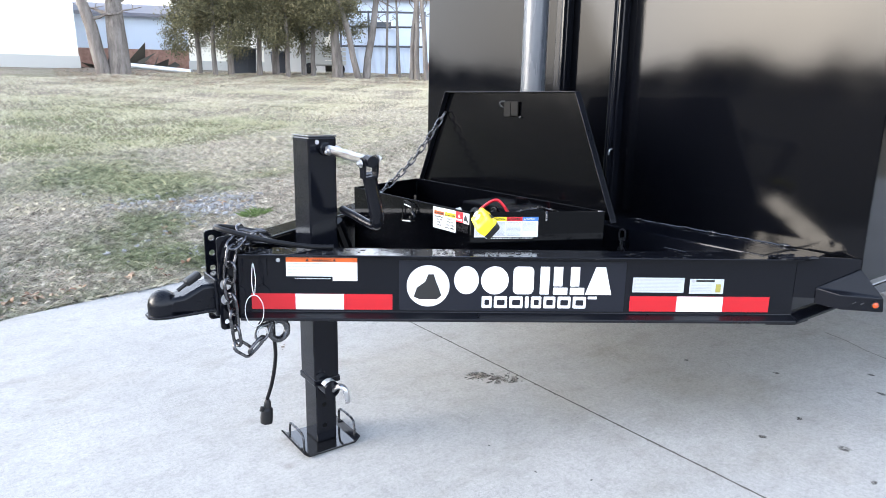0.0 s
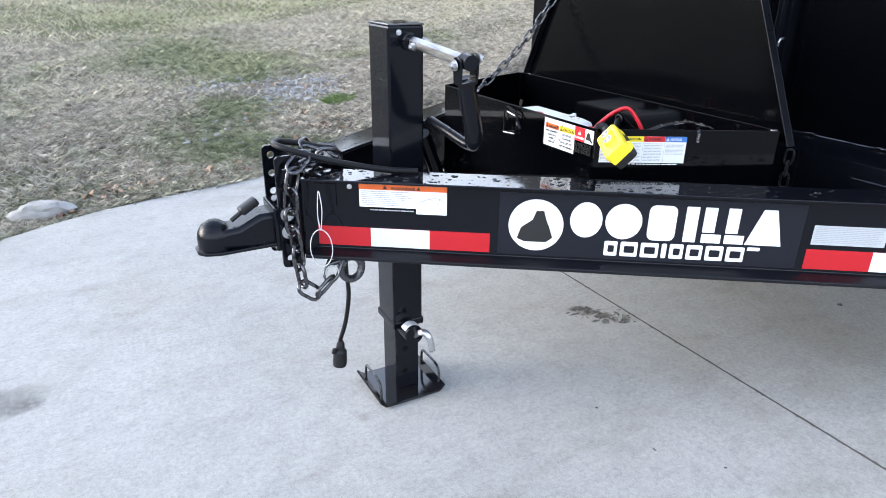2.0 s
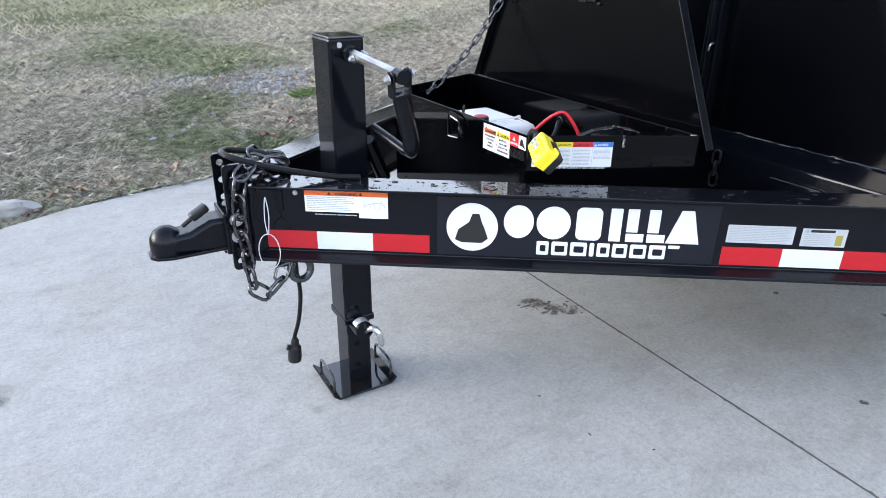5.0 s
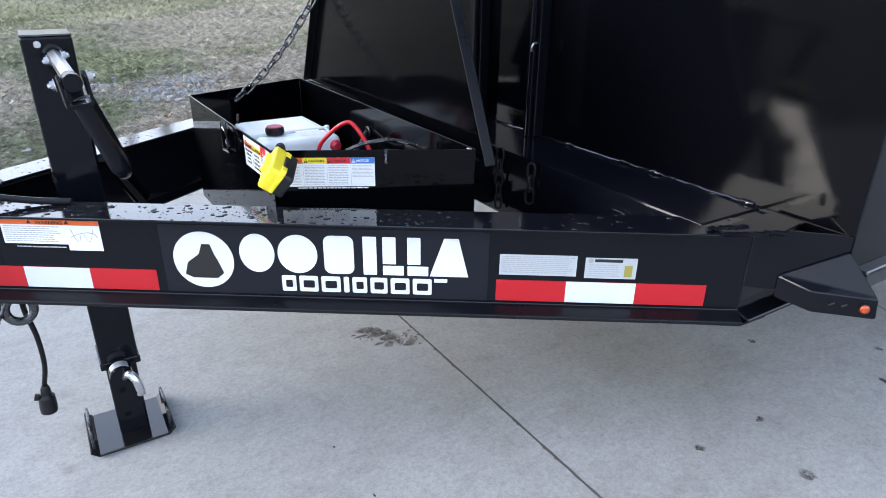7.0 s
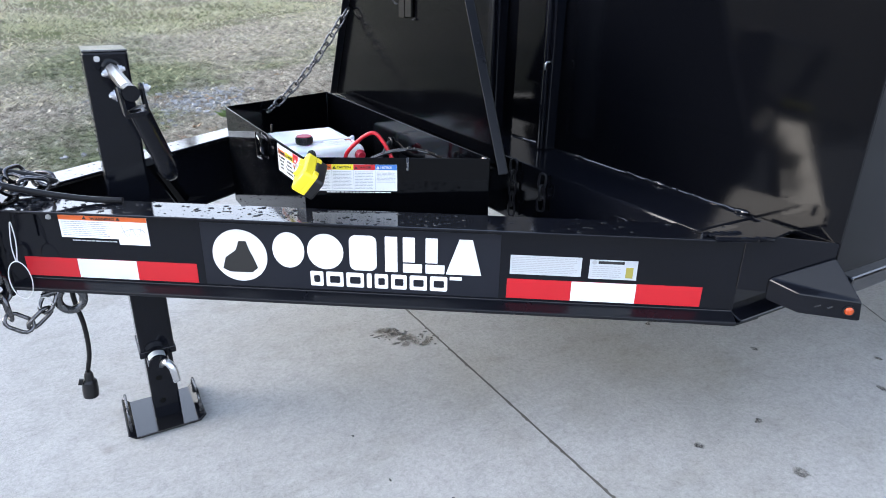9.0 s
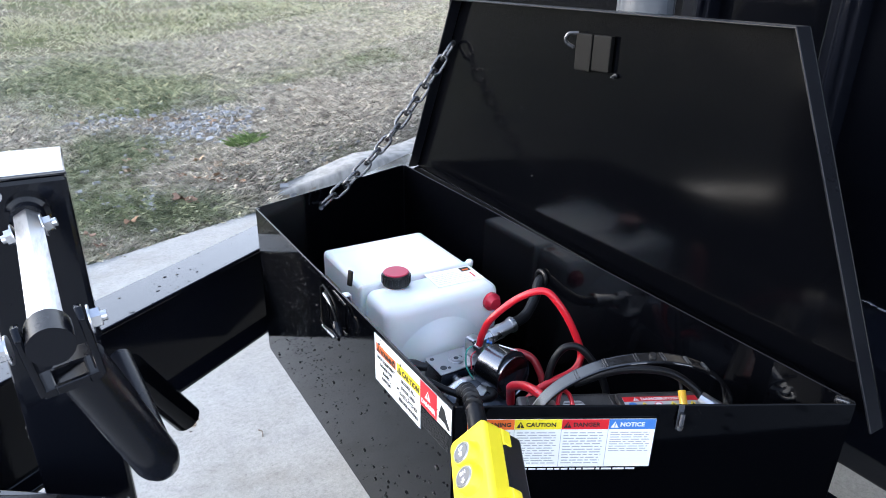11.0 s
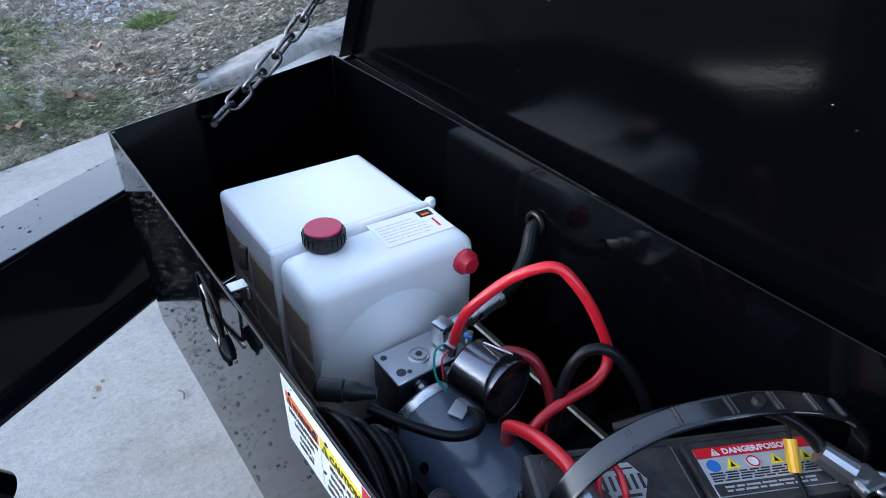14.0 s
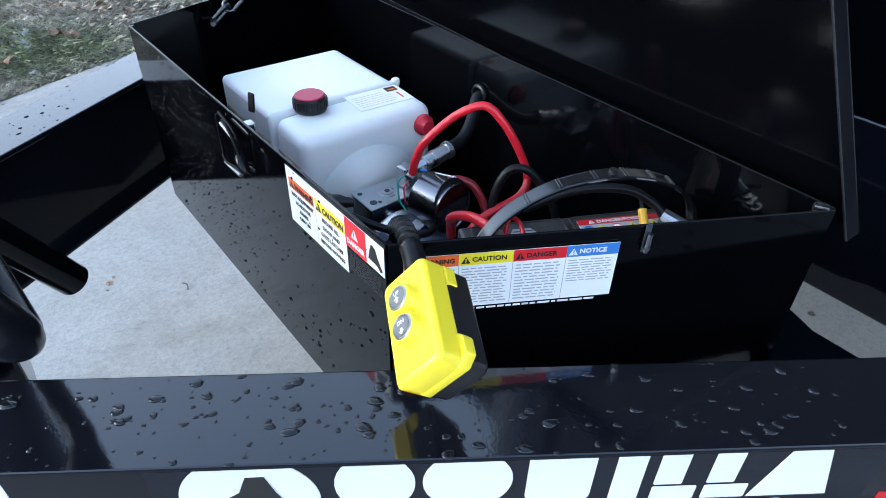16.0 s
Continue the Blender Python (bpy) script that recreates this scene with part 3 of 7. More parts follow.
for y in (0.912, 3.27):
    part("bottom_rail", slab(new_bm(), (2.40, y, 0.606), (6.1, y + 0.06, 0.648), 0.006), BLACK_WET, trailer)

# plate behind the toolbox
part("shelf_plate", prism(new_bm(), [(1.836, 1.40), (2.045, 1.40), (2.045, 1.555), (2.062, 1.60), (2.062, 1.99), (1.836, 1.99)], Matrix.Translation((0, 0, 0.522)), 0.008, 0.002, 1), BLACK, trailer)

# dump body
part("front_panel", slab(new_bm(), (2.338, 0.93, 0.737), (2.345, 3.31, 2.36), 0.002), BLACK_BODY, trailer)
part("side_panel", slab(new_bm(), (2.345, 0.93, 0.64), (6.1, 0.936, 2.36), 0.001), BLACK_BODY, trailer)
part("side_panel", slab(new_bm(), (2.345, 3.304, 0.64), (6.1, 3.31, 2.36), 0.001), BLACK_BODY, trailer)
part("rear_panel", slab(new_bm(), (6.1, 0.93, 0.64), (6.106, 3.31, 2.36), 0.001), BLACK_BODY, trailer)
part("bed_floor", slab(new_bm(), (2.346, 0.937, 0.712), (6.099, 3.303, 0.733)), BLACK_BODY, trailer)
for y0, y1 in ((1.893, 1.947), (2.198, 2.268)):
    bm = slab(new_bm(), (2.297, y0, 0.7365), (2.3375, y1, 2.33), 0.004)
    slab(bm, (2.285, y0 + 0.012, 0.7365), (2.2968, y0 + 0.03, 2.33), 0.003)
    part("guide_channel", bm, BLACK, trailer)
part("panel_hook", sweep(new_bm(), smooth_path([(2.296, 1.905, 1.02), (2.284, 1.905, 1.018), (2.279, 1.906, 1.006), (2.281, 1.908, 0.995)], 6), 0.003, 8), ZINC, trailer, "small bright curved hook")
# weld bead along the foot of the front panel
rng = random.Random(4)
bm = new_bm()
sweep(bm, [(2.336 + rng.uniform(-0.002, 0.002), y, 0.7360 + rng.uniform(-0.001, 0.0015)) for y in np.arange(1.16, 3.1, 0.02)], 0.0035, 6)
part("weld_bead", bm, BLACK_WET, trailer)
for y in (1.767, 1.548, 1.436, 1.172):
    bm = sweep(new_bm(), [(2.3345 + rng.uniform(-0.002, 0.002), y + d * 0.006 + rng.uniform(-0.002, 0.002), 0.738 + rng.uniform(-0.001, 0.002)) for d in range(-3, 4)], lambda f: 0.0025 + 0.004 * math.sin(f * math.pi), 7)
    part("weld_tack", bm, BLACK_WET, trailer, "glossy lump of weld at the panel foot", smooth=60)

# corner outrigger with its amber marker lamp
bm = new_bm()
pts = [(2.255, 1.020, 0.637), (2.340, 0.929, 0.706), (2.348, 0.857, 0.627), (2.261, 0.946, 0.630), (2.255, 1.020, 0.585), (2.341, 0.931, 0.58), (2.352, 0.853, 0.580), (2.265, 0.942, 0.581)]
v = [bm.verts.new(q) for q in pts]
for q in ((0, 1, 2), (0, 2, 3), (3, 2, 6, 7), (0, 3, 7, 4), (1, 0, 4, 5), (2, 1, 5, 6), (4, 7, 6, 5)):
    bm.faces.new([v[i] for i in q])
bmesh.ops.recalc_face_normals(bm, faces=bm.faces)
soften(bm, bm.faces[:], 0.004)
bracket = part("corner_bracket", bm, BLACK, trailer)

part("corner_plate", prism(new_bm(), [(2.214, 1.066), (2.344, 0.932), (2.3475, 0.9355), (2.2175, 1.0695)], Matrix.Translation((0, 0, 0.60)), 0.1365, 0.001, 1), BLACK, trailer)

# upright gusset between the tongue beam and the cross member
part("gusset_web", prism(new_bm(), [(1.497, 0.56), (1.26, 0.56), (1.26, 0.665), (1.352, 0.695), (1.497, 0.695)], frame_of(Vector((0, 1, 0)), UP, Vector((1, 0, 0)), Vector((2.126, 0, 0))), 0.006, 0.001, 1), BLACK_WET, trailer)

# telescopic hoist standing before the body
hoist = thing("hydraulic_cylinder", (2.03, 2.12, 0.5), "grey painted telescopic hydraulic hoist cylinder standing before the body", "hydraulic cylinder")
part("barrel", rod(new_bm(), (2.03, 2.12, 0.52), (2.03, 2.12, 1.9), 0.05, seg=40), CYL, hoist)
part("collar", rod(new_bm(), (2.03, 2.12, 0.56), (2.03, 2.12, 0.62), 0.058, seg=40), CYL, hoist)
part("pivot", slab(new_bm(), (1.96, 2.0, 0.5), (2.1, 2.24, 0.56), 0.005), BLACK, hoist)

# ---------------------------------------------------------------- toolbox
BOX = [(1.4235, 1.756), (1.411, 2.516), (1.830, 2.672), (1.827, 1.537)]
BOX_LOW, BOX_TOP = 0.513, 0.845
toolbox = thing("toolbox", (1.63, 2.12, BOX_LOW), "open black steel tongue toolbox with raised lid, wet from rain", "toolbox")


def wall_panel(a, b, z0, z1, thick):
    a, b = Vector((*a, 0)), Vector((*b, 0))
    t = (b - a).normalized()
    m = frame_of(t, UP, t.cross(UP), a)
    length = (b - a).length
    return prism(new_bm(), [(0, z0), (length, z0), (length, z1), (0, z1)], m, thick, 0.0008, 1)


for i, name in enumerate(("front_wall", "side_wall", "rear_wall", "side_wall")):
    a, b = BOX[i], BOX[(i + 1) % 4]
    part(name, wall_panel(a, b, BOX_LOW, BOX_TOP, -0.003), BLACK_BOX, toolbox)
for x, y in BOX:
    part("corner_weld", rod(new_bm(), (x + (0.002 if x < 1.6 else -0.002), y + (0.002 if y < 2.1 else -0.002), BOX_LOW), (x + (0.002 if x < 1.6 else -0.002), y + (0.002 if y < 2.1 else -0.002), BOX_TOP - 0.001), 0.0035, seg=8), BLACK_BOX, toolbox)
part("box_floor", prism(new_bm(), [(1.4285, 1.761), (1.416, 2.511), (1.821, 2.660), (1.820, 1.549)], Matrix.Translation((0, 0, BOX_LOW + 0.001)), 0.004), BLACK_BOX, toolbox)

# lid stands upright on its rear hinge; lips face forward
LID = frame_of(Vector((0, -1, 0)), UP, Vector((-1, 0, 0)), Vector((1.874, 2.12, 0)))
lid_shape = [(-0.556, 0.838), (0.602, 0.806), (0.403, 1.241), (-0.360, 1.246)]
lid = part("lid", prism(new_bm(), lid_shape, LID, 0.003, 0.001, 1), LID_BLACK, toolbox)
for i in (1, 2, 3):
    (x0, y0), (x1, y1) = lid_shape[i], lid_shape[(i + 1) % 4]
    d = Vector((x1 - x0, y1 - y0)).normalized()
    n = Vector((-d.y, d.x)) * 0.003
    part("lip", prism(new_bm(), [(x0, y0), (x1, y1), (x1 + n.x, y1 + n.y), (x0 + n.x, y0 + n.y)], LID @ Matrix.Translation((0, 0, 0.0035)), 0.026, 0.0008, 1), BLACK_LIP, lid)

part("hinge_plate", block(new_bm(), (0.040, 1.08, 0.003), pose(1.853, 2.12, 0.818, 1.58, 0, 0), 0.0008, 1), BLACK_MATT, toolbox)

# ---------------------------------------------------------------- tongue jack: tubes
jack = thing("tongue_jack", (1.045, 2.12, -0.008), "black square drop-leg tongue jack with a folding crank", "trailer jack")
part("outer_tube", slab(new_bm(), (0.995, 2.058, 0.52), (1.095, 2.182, 1.078), 0.006), BLACK, jack)
part("drop_tube", slab(new_bm(), (0.9985, 2.0625, 0.235), (1.0915, 2.1775, 0.5195), 0.006), BLACK, jack)
part("inner_leg", slab(new_bm(), (1.007, 2.071, -0.002), (1.083, 2.169, 0.30), 0.006), BLACK, jack)


# ---------------------------------------------------------------- trailer details
def stadium(a, b, n=5):
    """Closed centre line of a chain link, half length a, half width b."""
    pts = []
    for side in (1, -1):
        for k in range(n + 1):
            t = (-90 + 180 * k / n) * math.pi / 180
            pts.append((side * ((a - b) + b * math.cos(t)), side * b * math.sin(t), 0))
    return pts


def link_mesh(name, a, b, r, material):
    bm = new_bm()
    sweep(bm, stadium(a, b), r, 8, closed=True)
    return finish(bm, material, None, 60, name)


def chain(parent, path, pitch, mesh, twist=0.0):
    """Links strung along the path, each turned a quarter from the last."""
    path = smooth_path(path, 24)
    run, at = [0.0], 0
    for p, q in zip(path, path[1:]):
        run.append(run[-1] + (q - p).length)
    s, k, base = pitch / 2, 0, ORIGIN[parent.name]
    while s < run[-1]:
        i = max(1, int(np.searchsorted(run, s)))
        f = (s - run[i - 1]) / max(1e-6, run[i] - run[i - 1])
        c = path[i - 1].lerp(path[i], f)
        d = (path[min(i + 2, len(path) - 1)] - path[max(i - 3, 0)]).normalized()
        ref = Vector((0.3, 1, 0.2)) if abs(d.z) > 0.5 else UP
        ob = new("link", mesh)
        ob.parent = parent
        ob.matrix_basis = Matrix.Translation(-base) @ axes(c, d, ref) @ pose(0, 0, 0, 90 * (k % 2) + 45 + twist + 11 * math.sin(k * 2.3))
        ORIGIN[ob.name] = base
        s, k = s + pitch, k + 1


def bolt(bm, at, axis, r=0.009, head=0.007, washer=True):
    at, axis = Vector(at), Vector(axis).normalized()
    if washer:
        rod(bm, at, at + axis * 0.0016, r * 1.45, seg=18)
    rod(bm, at + axis * 0.0016, at + axis * (0.0016 + head), r, seg=6)
    rod(bm, at + axis * (0.0016 + head), at + axis * (0.006 + head), r * 0.55, seg=12)
    return bm


def sticker(name, parent, m, x0, y0, x1, y1, material, label):
    return part(name, plate(new_bm(), x0, y0, x1, y1, m), material, parent, label, smooth=0)


def raised(m, h):
    return m @ Matrix.Translation((0, 0, h))


# reflective tape, two strips of three blocks
for s0 in (-0.1524, 1.0645):
    bm = new_bm()
    strip = part("reflective_tape", plate(bm, s0, 0.5470, s0 + 0.4572, 0.5985, FACE, 0.0004), TAPE_RED, trailer, "red and white reflective tape", smooth=0)
    for k, mat in enumerate((TAPE_RED, TAPE_WHITE, TAPE_RED)):
        part("tape_block", plate(new_bm(), s0 + 0.1524 * k + 0.0004, 0.5474, s0 + 0.1524 * (k + 1) - 0.0004, 0.5981, raised(FACE, 0.0006), 0.0004), mat, strip, smooth=0)

# name board: plain white shapes in place of the maker's name
DECAL = black_paint("matt_black_vinyl", 0.009, 0.4, 0.0)
board = sticker("name_board", trailer, FACE, 0.325, 0.546, 1.046, 0.709, DECAL, "black vinyl name board with white plain shapes")
up1 = raised(FACE, 0.0012)
part("disc", rod(new_bm(), FACE @ Vector((0.417, 0.627, 0.0007)), FACE @ Vector((0.417, 0.627, 0.0016)), 0.0675, seg=64), WHITE, board, "white disc")
bm = new_bm()
blob = [(-0.05, -0.035), (-0.03, -0.044), (0.03, -0.044), (0.047, -0.03), (0.036, 0.002), (0.028, 0.02), (0.02, 0.047), (0.0, 0.047), (-0.01, 0.02), (-0.04, -0.002)]
prism(bm, [(0.417 + x * 0.9, 0.623 + y * 0.9) for x, y in blob], raised(FACE, 0.0018), 0.0005)
part("disc_shape", bm, INK, board, "plain black shape", smooth=0)


def rounded(x0, y0, x1, y1, r, n=4):
    pts = []
    for cx, cy, a in ((x1 - r, y1 - r, 0), (x0 + r, y1 - r, 90), (x0 + r, y0 + r, 180), (x1 - r, y0 + r, 270)):
        pts += [(cx + r * math.cos(radians(a + 90 * k / n)), cy + r * math.sin(radians(a + 90 * k / n))) for k in range(n + 1)]
    return pts


def shape_part(outline, name="white_shape"):
    part(name, prism(new_bm(), outline, up1, 0.0006), WHITE, board, smooth=0)


def oval(cx, cy, rx, ry, n=28):
    return [(cx + rx * math.cos(k * math.tau / n), cy + ry * math.sin(k * math.tau / n)) for k in range(n)]


shape_part(oval(0.538, 0.647, 0.039, 0.046))
shape_part(oval(0.628, 0.647, 0.044, 0.046))
shape_part(rounded(0.686, 0.602, 0.752, 0.693, 0.016))
shape_part(rounded(0.772, 0.602, 0.802, 0.693, 0.002))
for s in (0.815, 0.869):
    shape_part(rounded(s, 0.629, s + 0.029, 0.693, 0.002))
    shape_part(rounded(s, 0.602, s + 0.046, 0.625, 0.002))
shape_part([(0.918, 0.602), (1.003, 0.602), (0.980, 0.693), (0.949, 0.693)])
s = 0.588
for width in (0.036, 0.046, 0.047, 0.016, 0.037, 0.042, 0.046, 0.046):
    shape_part(rounded(s, 0.556, s + width - 0.004, 0.595, 0.004), "white_bar")
    if width > 0.02:
        part("bar_slot", prism(new_bm(), rounded(s + 0.009, 0.566, s + width - 0.012, 0.584, 0.003), raised(FACE, 0.002), 0.0004), DECAL, board, smooth=0)
    s += width + 0.0032
part("white_bar", prism(new_bm(), rounded(0.928, 0.587, 0.957, 0.596, 0.001), up1, 0.0005), WHITE, board, smooth=0)

# orange-headed warning label by the coupler
rng = random.Random(8)
warn = sticker("warning_label", trailer, FACE, -0.026, 0.655, 0.195, 0.7155, SHEET, "white warning label with an orange heading")
part("label_flap", plate(new_bm(), 0.118, 0.641, 0.195, 0.655, FACE), SHEET, warn, smooth=0)
part("heading", plate(new_bm(), -0.026, 0.701, 0.195, 0.7155, raised(FACE, 0.0008), 0.0003), ORANGE, warn, smooth=0)
text("heading_words", "WARNING", 0.0105, raised(FACE, 0.0012) @ Matrix.Translation((0.085, 0.7025, 0)), INK, warn, "CENTER", 1.2, 0.0003)
for x in (0.040, 0.124):
    part("alert_sign", prism(new_bm(), [(x - 0.0055, 0.7035), (x + 0.0055, 0.7035), (x, 0.7125)], raised(FACE, 0.0012), 0.0003), INK, warn, smooth=0)
part("print", bars(-0.02, 0.659, 0.112, 0.699, 8, raised(FACE, 0.0008), rng, 0.35), GREY_INK, warn, smooth=0)
bm = new_bm()
sweep(bm, [raised(FACE, 0.001) @ Vector((0.157 + 0.03 * math.cos(a), 0.672 + 0.016 * math.sin(a) * math.cos(a * 0.5), 0)) for a in np.linspace(0, 6.2, 40)], 0.0007, 5)
sweep(bm, [raised(FACE, 0.001) @ Vector((0.13 + 0.05 * k / 9, 0.692 - 0.03 * abs(math.sin(k * 0.7)), 0)) for k in range(10)], 0.0005, 5)
part("diagram", bm, GREY_INK, warn, smooth=0)
part("print_strip", bars(0.0, 0.645, 0.112, 0.651, 1, raised(FACE, 0.0006), rng, 0.5, 0.0), GREY_INK, trailer, "line of small white print", smooth=0)

# maker's plates, print beyond reading
p1 = sticker("data_plate", trailer, FACE, 1.070, 0.611, 1.237, 0.660, SILVER, "silver data plate with small grey print")
part("print", bars(1.075, 0.616, 1.232, 0.657, 9, raised(FACE, 0.0008), rng, 0.4, 0.1), GREY_INK, p1, smooth=0)
p2 = sticker("data_plate", trailer, FACE, 1.255, 0.608, 1.366, 0.657, SILVER, "silver data plate with a yellow mark")
part("print", bars(1.262, 0.612, 1.33, 0.643, 6, raised(FACE, 0.0008), rng, 0.35, 0.1), GREY_INK, p2, smooth=0)
part("heading", plate(new_bm(), 1.275, 0.647, 1.335, 0.654, raised(FACE, 0.0008), 0.0003), INK, p2, smooth=0)
part("seal", rod(new_bm(), FACE @ Vector((1.266, 0.65, 0.0008)), FACE @ Vector((1.266, 0.65, 0.0013)), 0.0055, seg=20), GREY_INK, p2)
part("yellow_mark", plate(new_bm(), 1.340, 0.613, 1.357, 0.640, raised(FACE, 0.0008), 0.0003), paint("olive_print", (0.3, 0.27, 0.05), 0.4), p2, smooth=0)
part("small_plate", plate(new_bm(), -0.145, 0.655, -0.085, 0.712, FACE, 0.004), BLACK_WEB, trailer, smooth=0)
part("plug_stud", bolt(new_bm(), FACE @ Vector((-0.05, 0.706, 0.0)), -INWARD, 0.0045, 0.003), ZINC, trailer)

# flange that turns the corner under the near beam
bm = new_bm()
prism(bm, [(2.13, 1.10), (2.205, 1.046), (2.29, 1.042), (2.29, 1.14), (2.2, 1.2)], Matrix.Translation((0, 0, LOW - 0.0075)), 0.007, 0.002)
part("gusset_plate", bm, BLACK, trailer)
bm = new_bm()
prism(bm, [(2.13, 1.085), (2.235, 1.018), (2.32, 1.03), (2.32, 1.105), (2.14, 1.105)], Matrix.Translation((0, 0, TOP + 0.0005)), 0.006, 0.002)
part("gusset_plate", bm, BLACK, trailer)
rng = random.Random(4)
for a, b in (((2.12, 1.115, 0.736), (2.2, 1.075, 0.738)), ((2.13, 1.08, 0.735), (2.24, 1.02, 0.735))):
    bm = new_bm()
    a, b = Vector(a), Vector(b)
    sweep(bm, [a.lerp(b, k / 14) + Vector((rng.uniform(-1, 1), rng.uniform(-1, 1), rng.uniform(-1, 1))) * 0.002 for k in range(15)], 0.0055, 7)
    part("weld_bead", bm, BLACK, trailer)
# marker lamp and studs on the corner bracket
fn = Vector((-0.089, -0.0875, 0)).normalized()
lamp_at = Vector((2.263, 0.944, 0.603)).lerp(Vector((2.350, 0.855, 0.603)), 0.8)
light = part("marker_light", lathe(new_bm(), [(0.0095, 0), (0.0095, 0.0035), (0.0075, 0.007), (0.003, 0.009)], axes(lamp_at, UP, fn), 24), LENS, bracket, "small round amber marker light")
part("bezel", lathe(new_bm(), [(0.0118, 0), (0.0118, 0.003), (0.0098, 0.0035)], axes(lamp_at, UP, fn), 24), RUBBER, bracket)
for f in (0.3, 0.5):
    q = Vector((2.263, 0.944, 0.606)).lerp(Vector((2.350, 0.855, 0.606)), f) + fn * 0.001
    part("slot", block(new_bm(), (0.012, 0.003, 0.003), axes(q, (0.35, -0.45, 0.4))), DARK_STEEL, bracket)

# ---------------------------------------------------------------- coupler
CY = 2.125
coupler = thing("trailer_coupler", (0.6, CY, 0.5), "black bolted ball coupler on an adjustable channel with rows of holes", "coupler")


def holed_flange(y, z0, z1):
    """A strip with rounded corners and a row of real holes."""
    x0, x1 = 0.690, 0.748
    bm = new_bm()
    outer = rounded(x0, z0, x1, z1, 0.012)
    ov = [bm.verts.new((x, y, z)) for x, z in outer]
    edges = [bm.edges.new((ov[i], ov[(i + 1) % len(ov)])) for i in range(len(ov))]
    for k in range(6):
        cz = z0 + 0.025 + k * (z1 - z0 - 0.05) / 5
        hv = [bm.verts.new((0.711 + 0.0095 * math.cos(a), y, cz + 0.0095 * math.sin(a))) for a in np.linspace(0, math.tau, 14, endpoint=False)]
        edges += [bm.edges.new((hv[i], hv[(i + 1) % 14])) for i in range(14)]
    bmesh.ops.triangle_fill(bm, use_beauty=True, use_dissolve=False, edges=edges)
    out = bmesh.ops.extrude_face_region(bm, geom=bm.faces[:])
    bmesh.ops.translate(bm, verts=[v for v in out["geom"] if isinstance(v, bmesh.types.BMVert)], vec=(0, 0.008, 0))
    return bm


part("channel_flange", holed_flange(2.060, 0.490, 0.785), BLACK, coupler)
part("channel_flange", holed_flange(2.182, 0.490, 0.785), BLACK, coupler)
part("channel_web", slab(new_bm(), (0.738, 2.0685, 0.490), (0.7455, 2.1815, 0.785), 0.002), BLACK, coupler)
bm = new_bm()
body = [(0.537, 0.559), (0.70, 0.537), (0.70, 0.635), (0.650, 0.635), (0.593, 0.609), (0.553, 0.607)]
prism(bm, body, frame_of(Vector((1, 0, 0)), UP, Vector((0, -1, 0)), Vector((0, CY + 0.042, 0))), 0.084, 0.012, 3)
part("coupler_body", bm, BLACK_WEB, coupler, smooth=50)
part("coupler_block", slab(new_bm(), (0.680, CY - 0.056, 0.535), (0.7375, CY + 0.056, 0.652), 0.004), BLACK, coupler)
part("ball_socket", lathe(new_bm(), [(0.043, 0), (0.043, 0.03), (0.040, 0.045), (0.031, 0.06), (0.017, 0.07), (0.004, 0.073)], Matrix.Translation((0.540, CY, 0.555)), 32), BLACK_WEB, coupler, smooth=60)
bm = prism(new_bm(), [(0.492, CY - 0.02), (0.507, CY - 0.04), (0.542, CY - 0.052), (0.70, CY - 0.05), (0.70, CY + 0.05), (0.542, CY + 0.052), (0.507, CY + 0.04), (0.492, CY + 0.02)],
           Matrix.Translation((0, 0, 0.548)), 0.009, 0.003)
part("coupler_lip", bm, BLACK_WEB, coupler)
bm = new_bm()
block(bm, (0.052, 0.03, 0.022), pose(0.628, CY - 0.008, 0.653, 0, -28, 8), 0.006, 2)
rod(bm, (0.583, CY - 0.005, 0.62), (0.624, CY - 0.005, 0.648), 0.006)
part("latch_lever", bm, PLASTIC, coupler, "black latch lever")
for z in (0.635, 0.588):
    part("bolt", bolt(new_bm(), (0.711, 2.060, z), (0, -1, 0), 0.0125, 0.01), ZINC, coupler)

# ---------------------------------------------------------------- safety chains and cords at the nose
LINK = link_mesh("link", 0.034, 0.018, 0.0052, CHAIN)
hang = thing("safety_chain", (0.72, 2.02, 0.78), "dark steel safety chain hanging in a loop by the coupler", "chain", "safety chains")
chain(hang, [(0.765, 2.05, 0.765), (0.742, 2.04, 0.77), (0.722, 2.035, 0.72), (0.714, 2.033, 0.64), (0.720, 2.03, 0.56), (0.727, 2.02, 0.455), (0.757, 2.02, 0.425), (0.79, 2.025, 0.437), (0.815, 2.035, 0.478), (0.835, 2.05, 0.50)], 0.05, LINK)
heap = thing("safety_chain", (0.8, 2.15, 0.72), "dark steel safety chain heaped on the tongue nose", "chain", "safety chains")
chain(heap, [(0.76, 2.05, 0.75), (0.79, 2.1, 0.75), (0.77, 2.16, 0.752), (0.82, 2.19, 0.754), (0.87, 2.15, 0.756), (0.84, 2.09, 0.764), (0.79, 2.12, 0.776), (0.81, 2.17, 0.778), (0.88, 2.17, 0.756)], 0.05, LINK, 25)
HOOK = thing("chain_hook", (0.862, 2.03, 0.5), "round black steel eye hook under the tongue", "hook")
bm = new_bm()
sweep(bm, [(0.862 + 0.029 * math.cos(a), 2.03 + 0.004 * math.sin(a), 0.468 + 0.031 * math.sin(a)) for a in np.linspace(-4.0, 1.9, 28)], 0.0105, 12)
part("eye", bm, DARK_STEEL, HOOK)
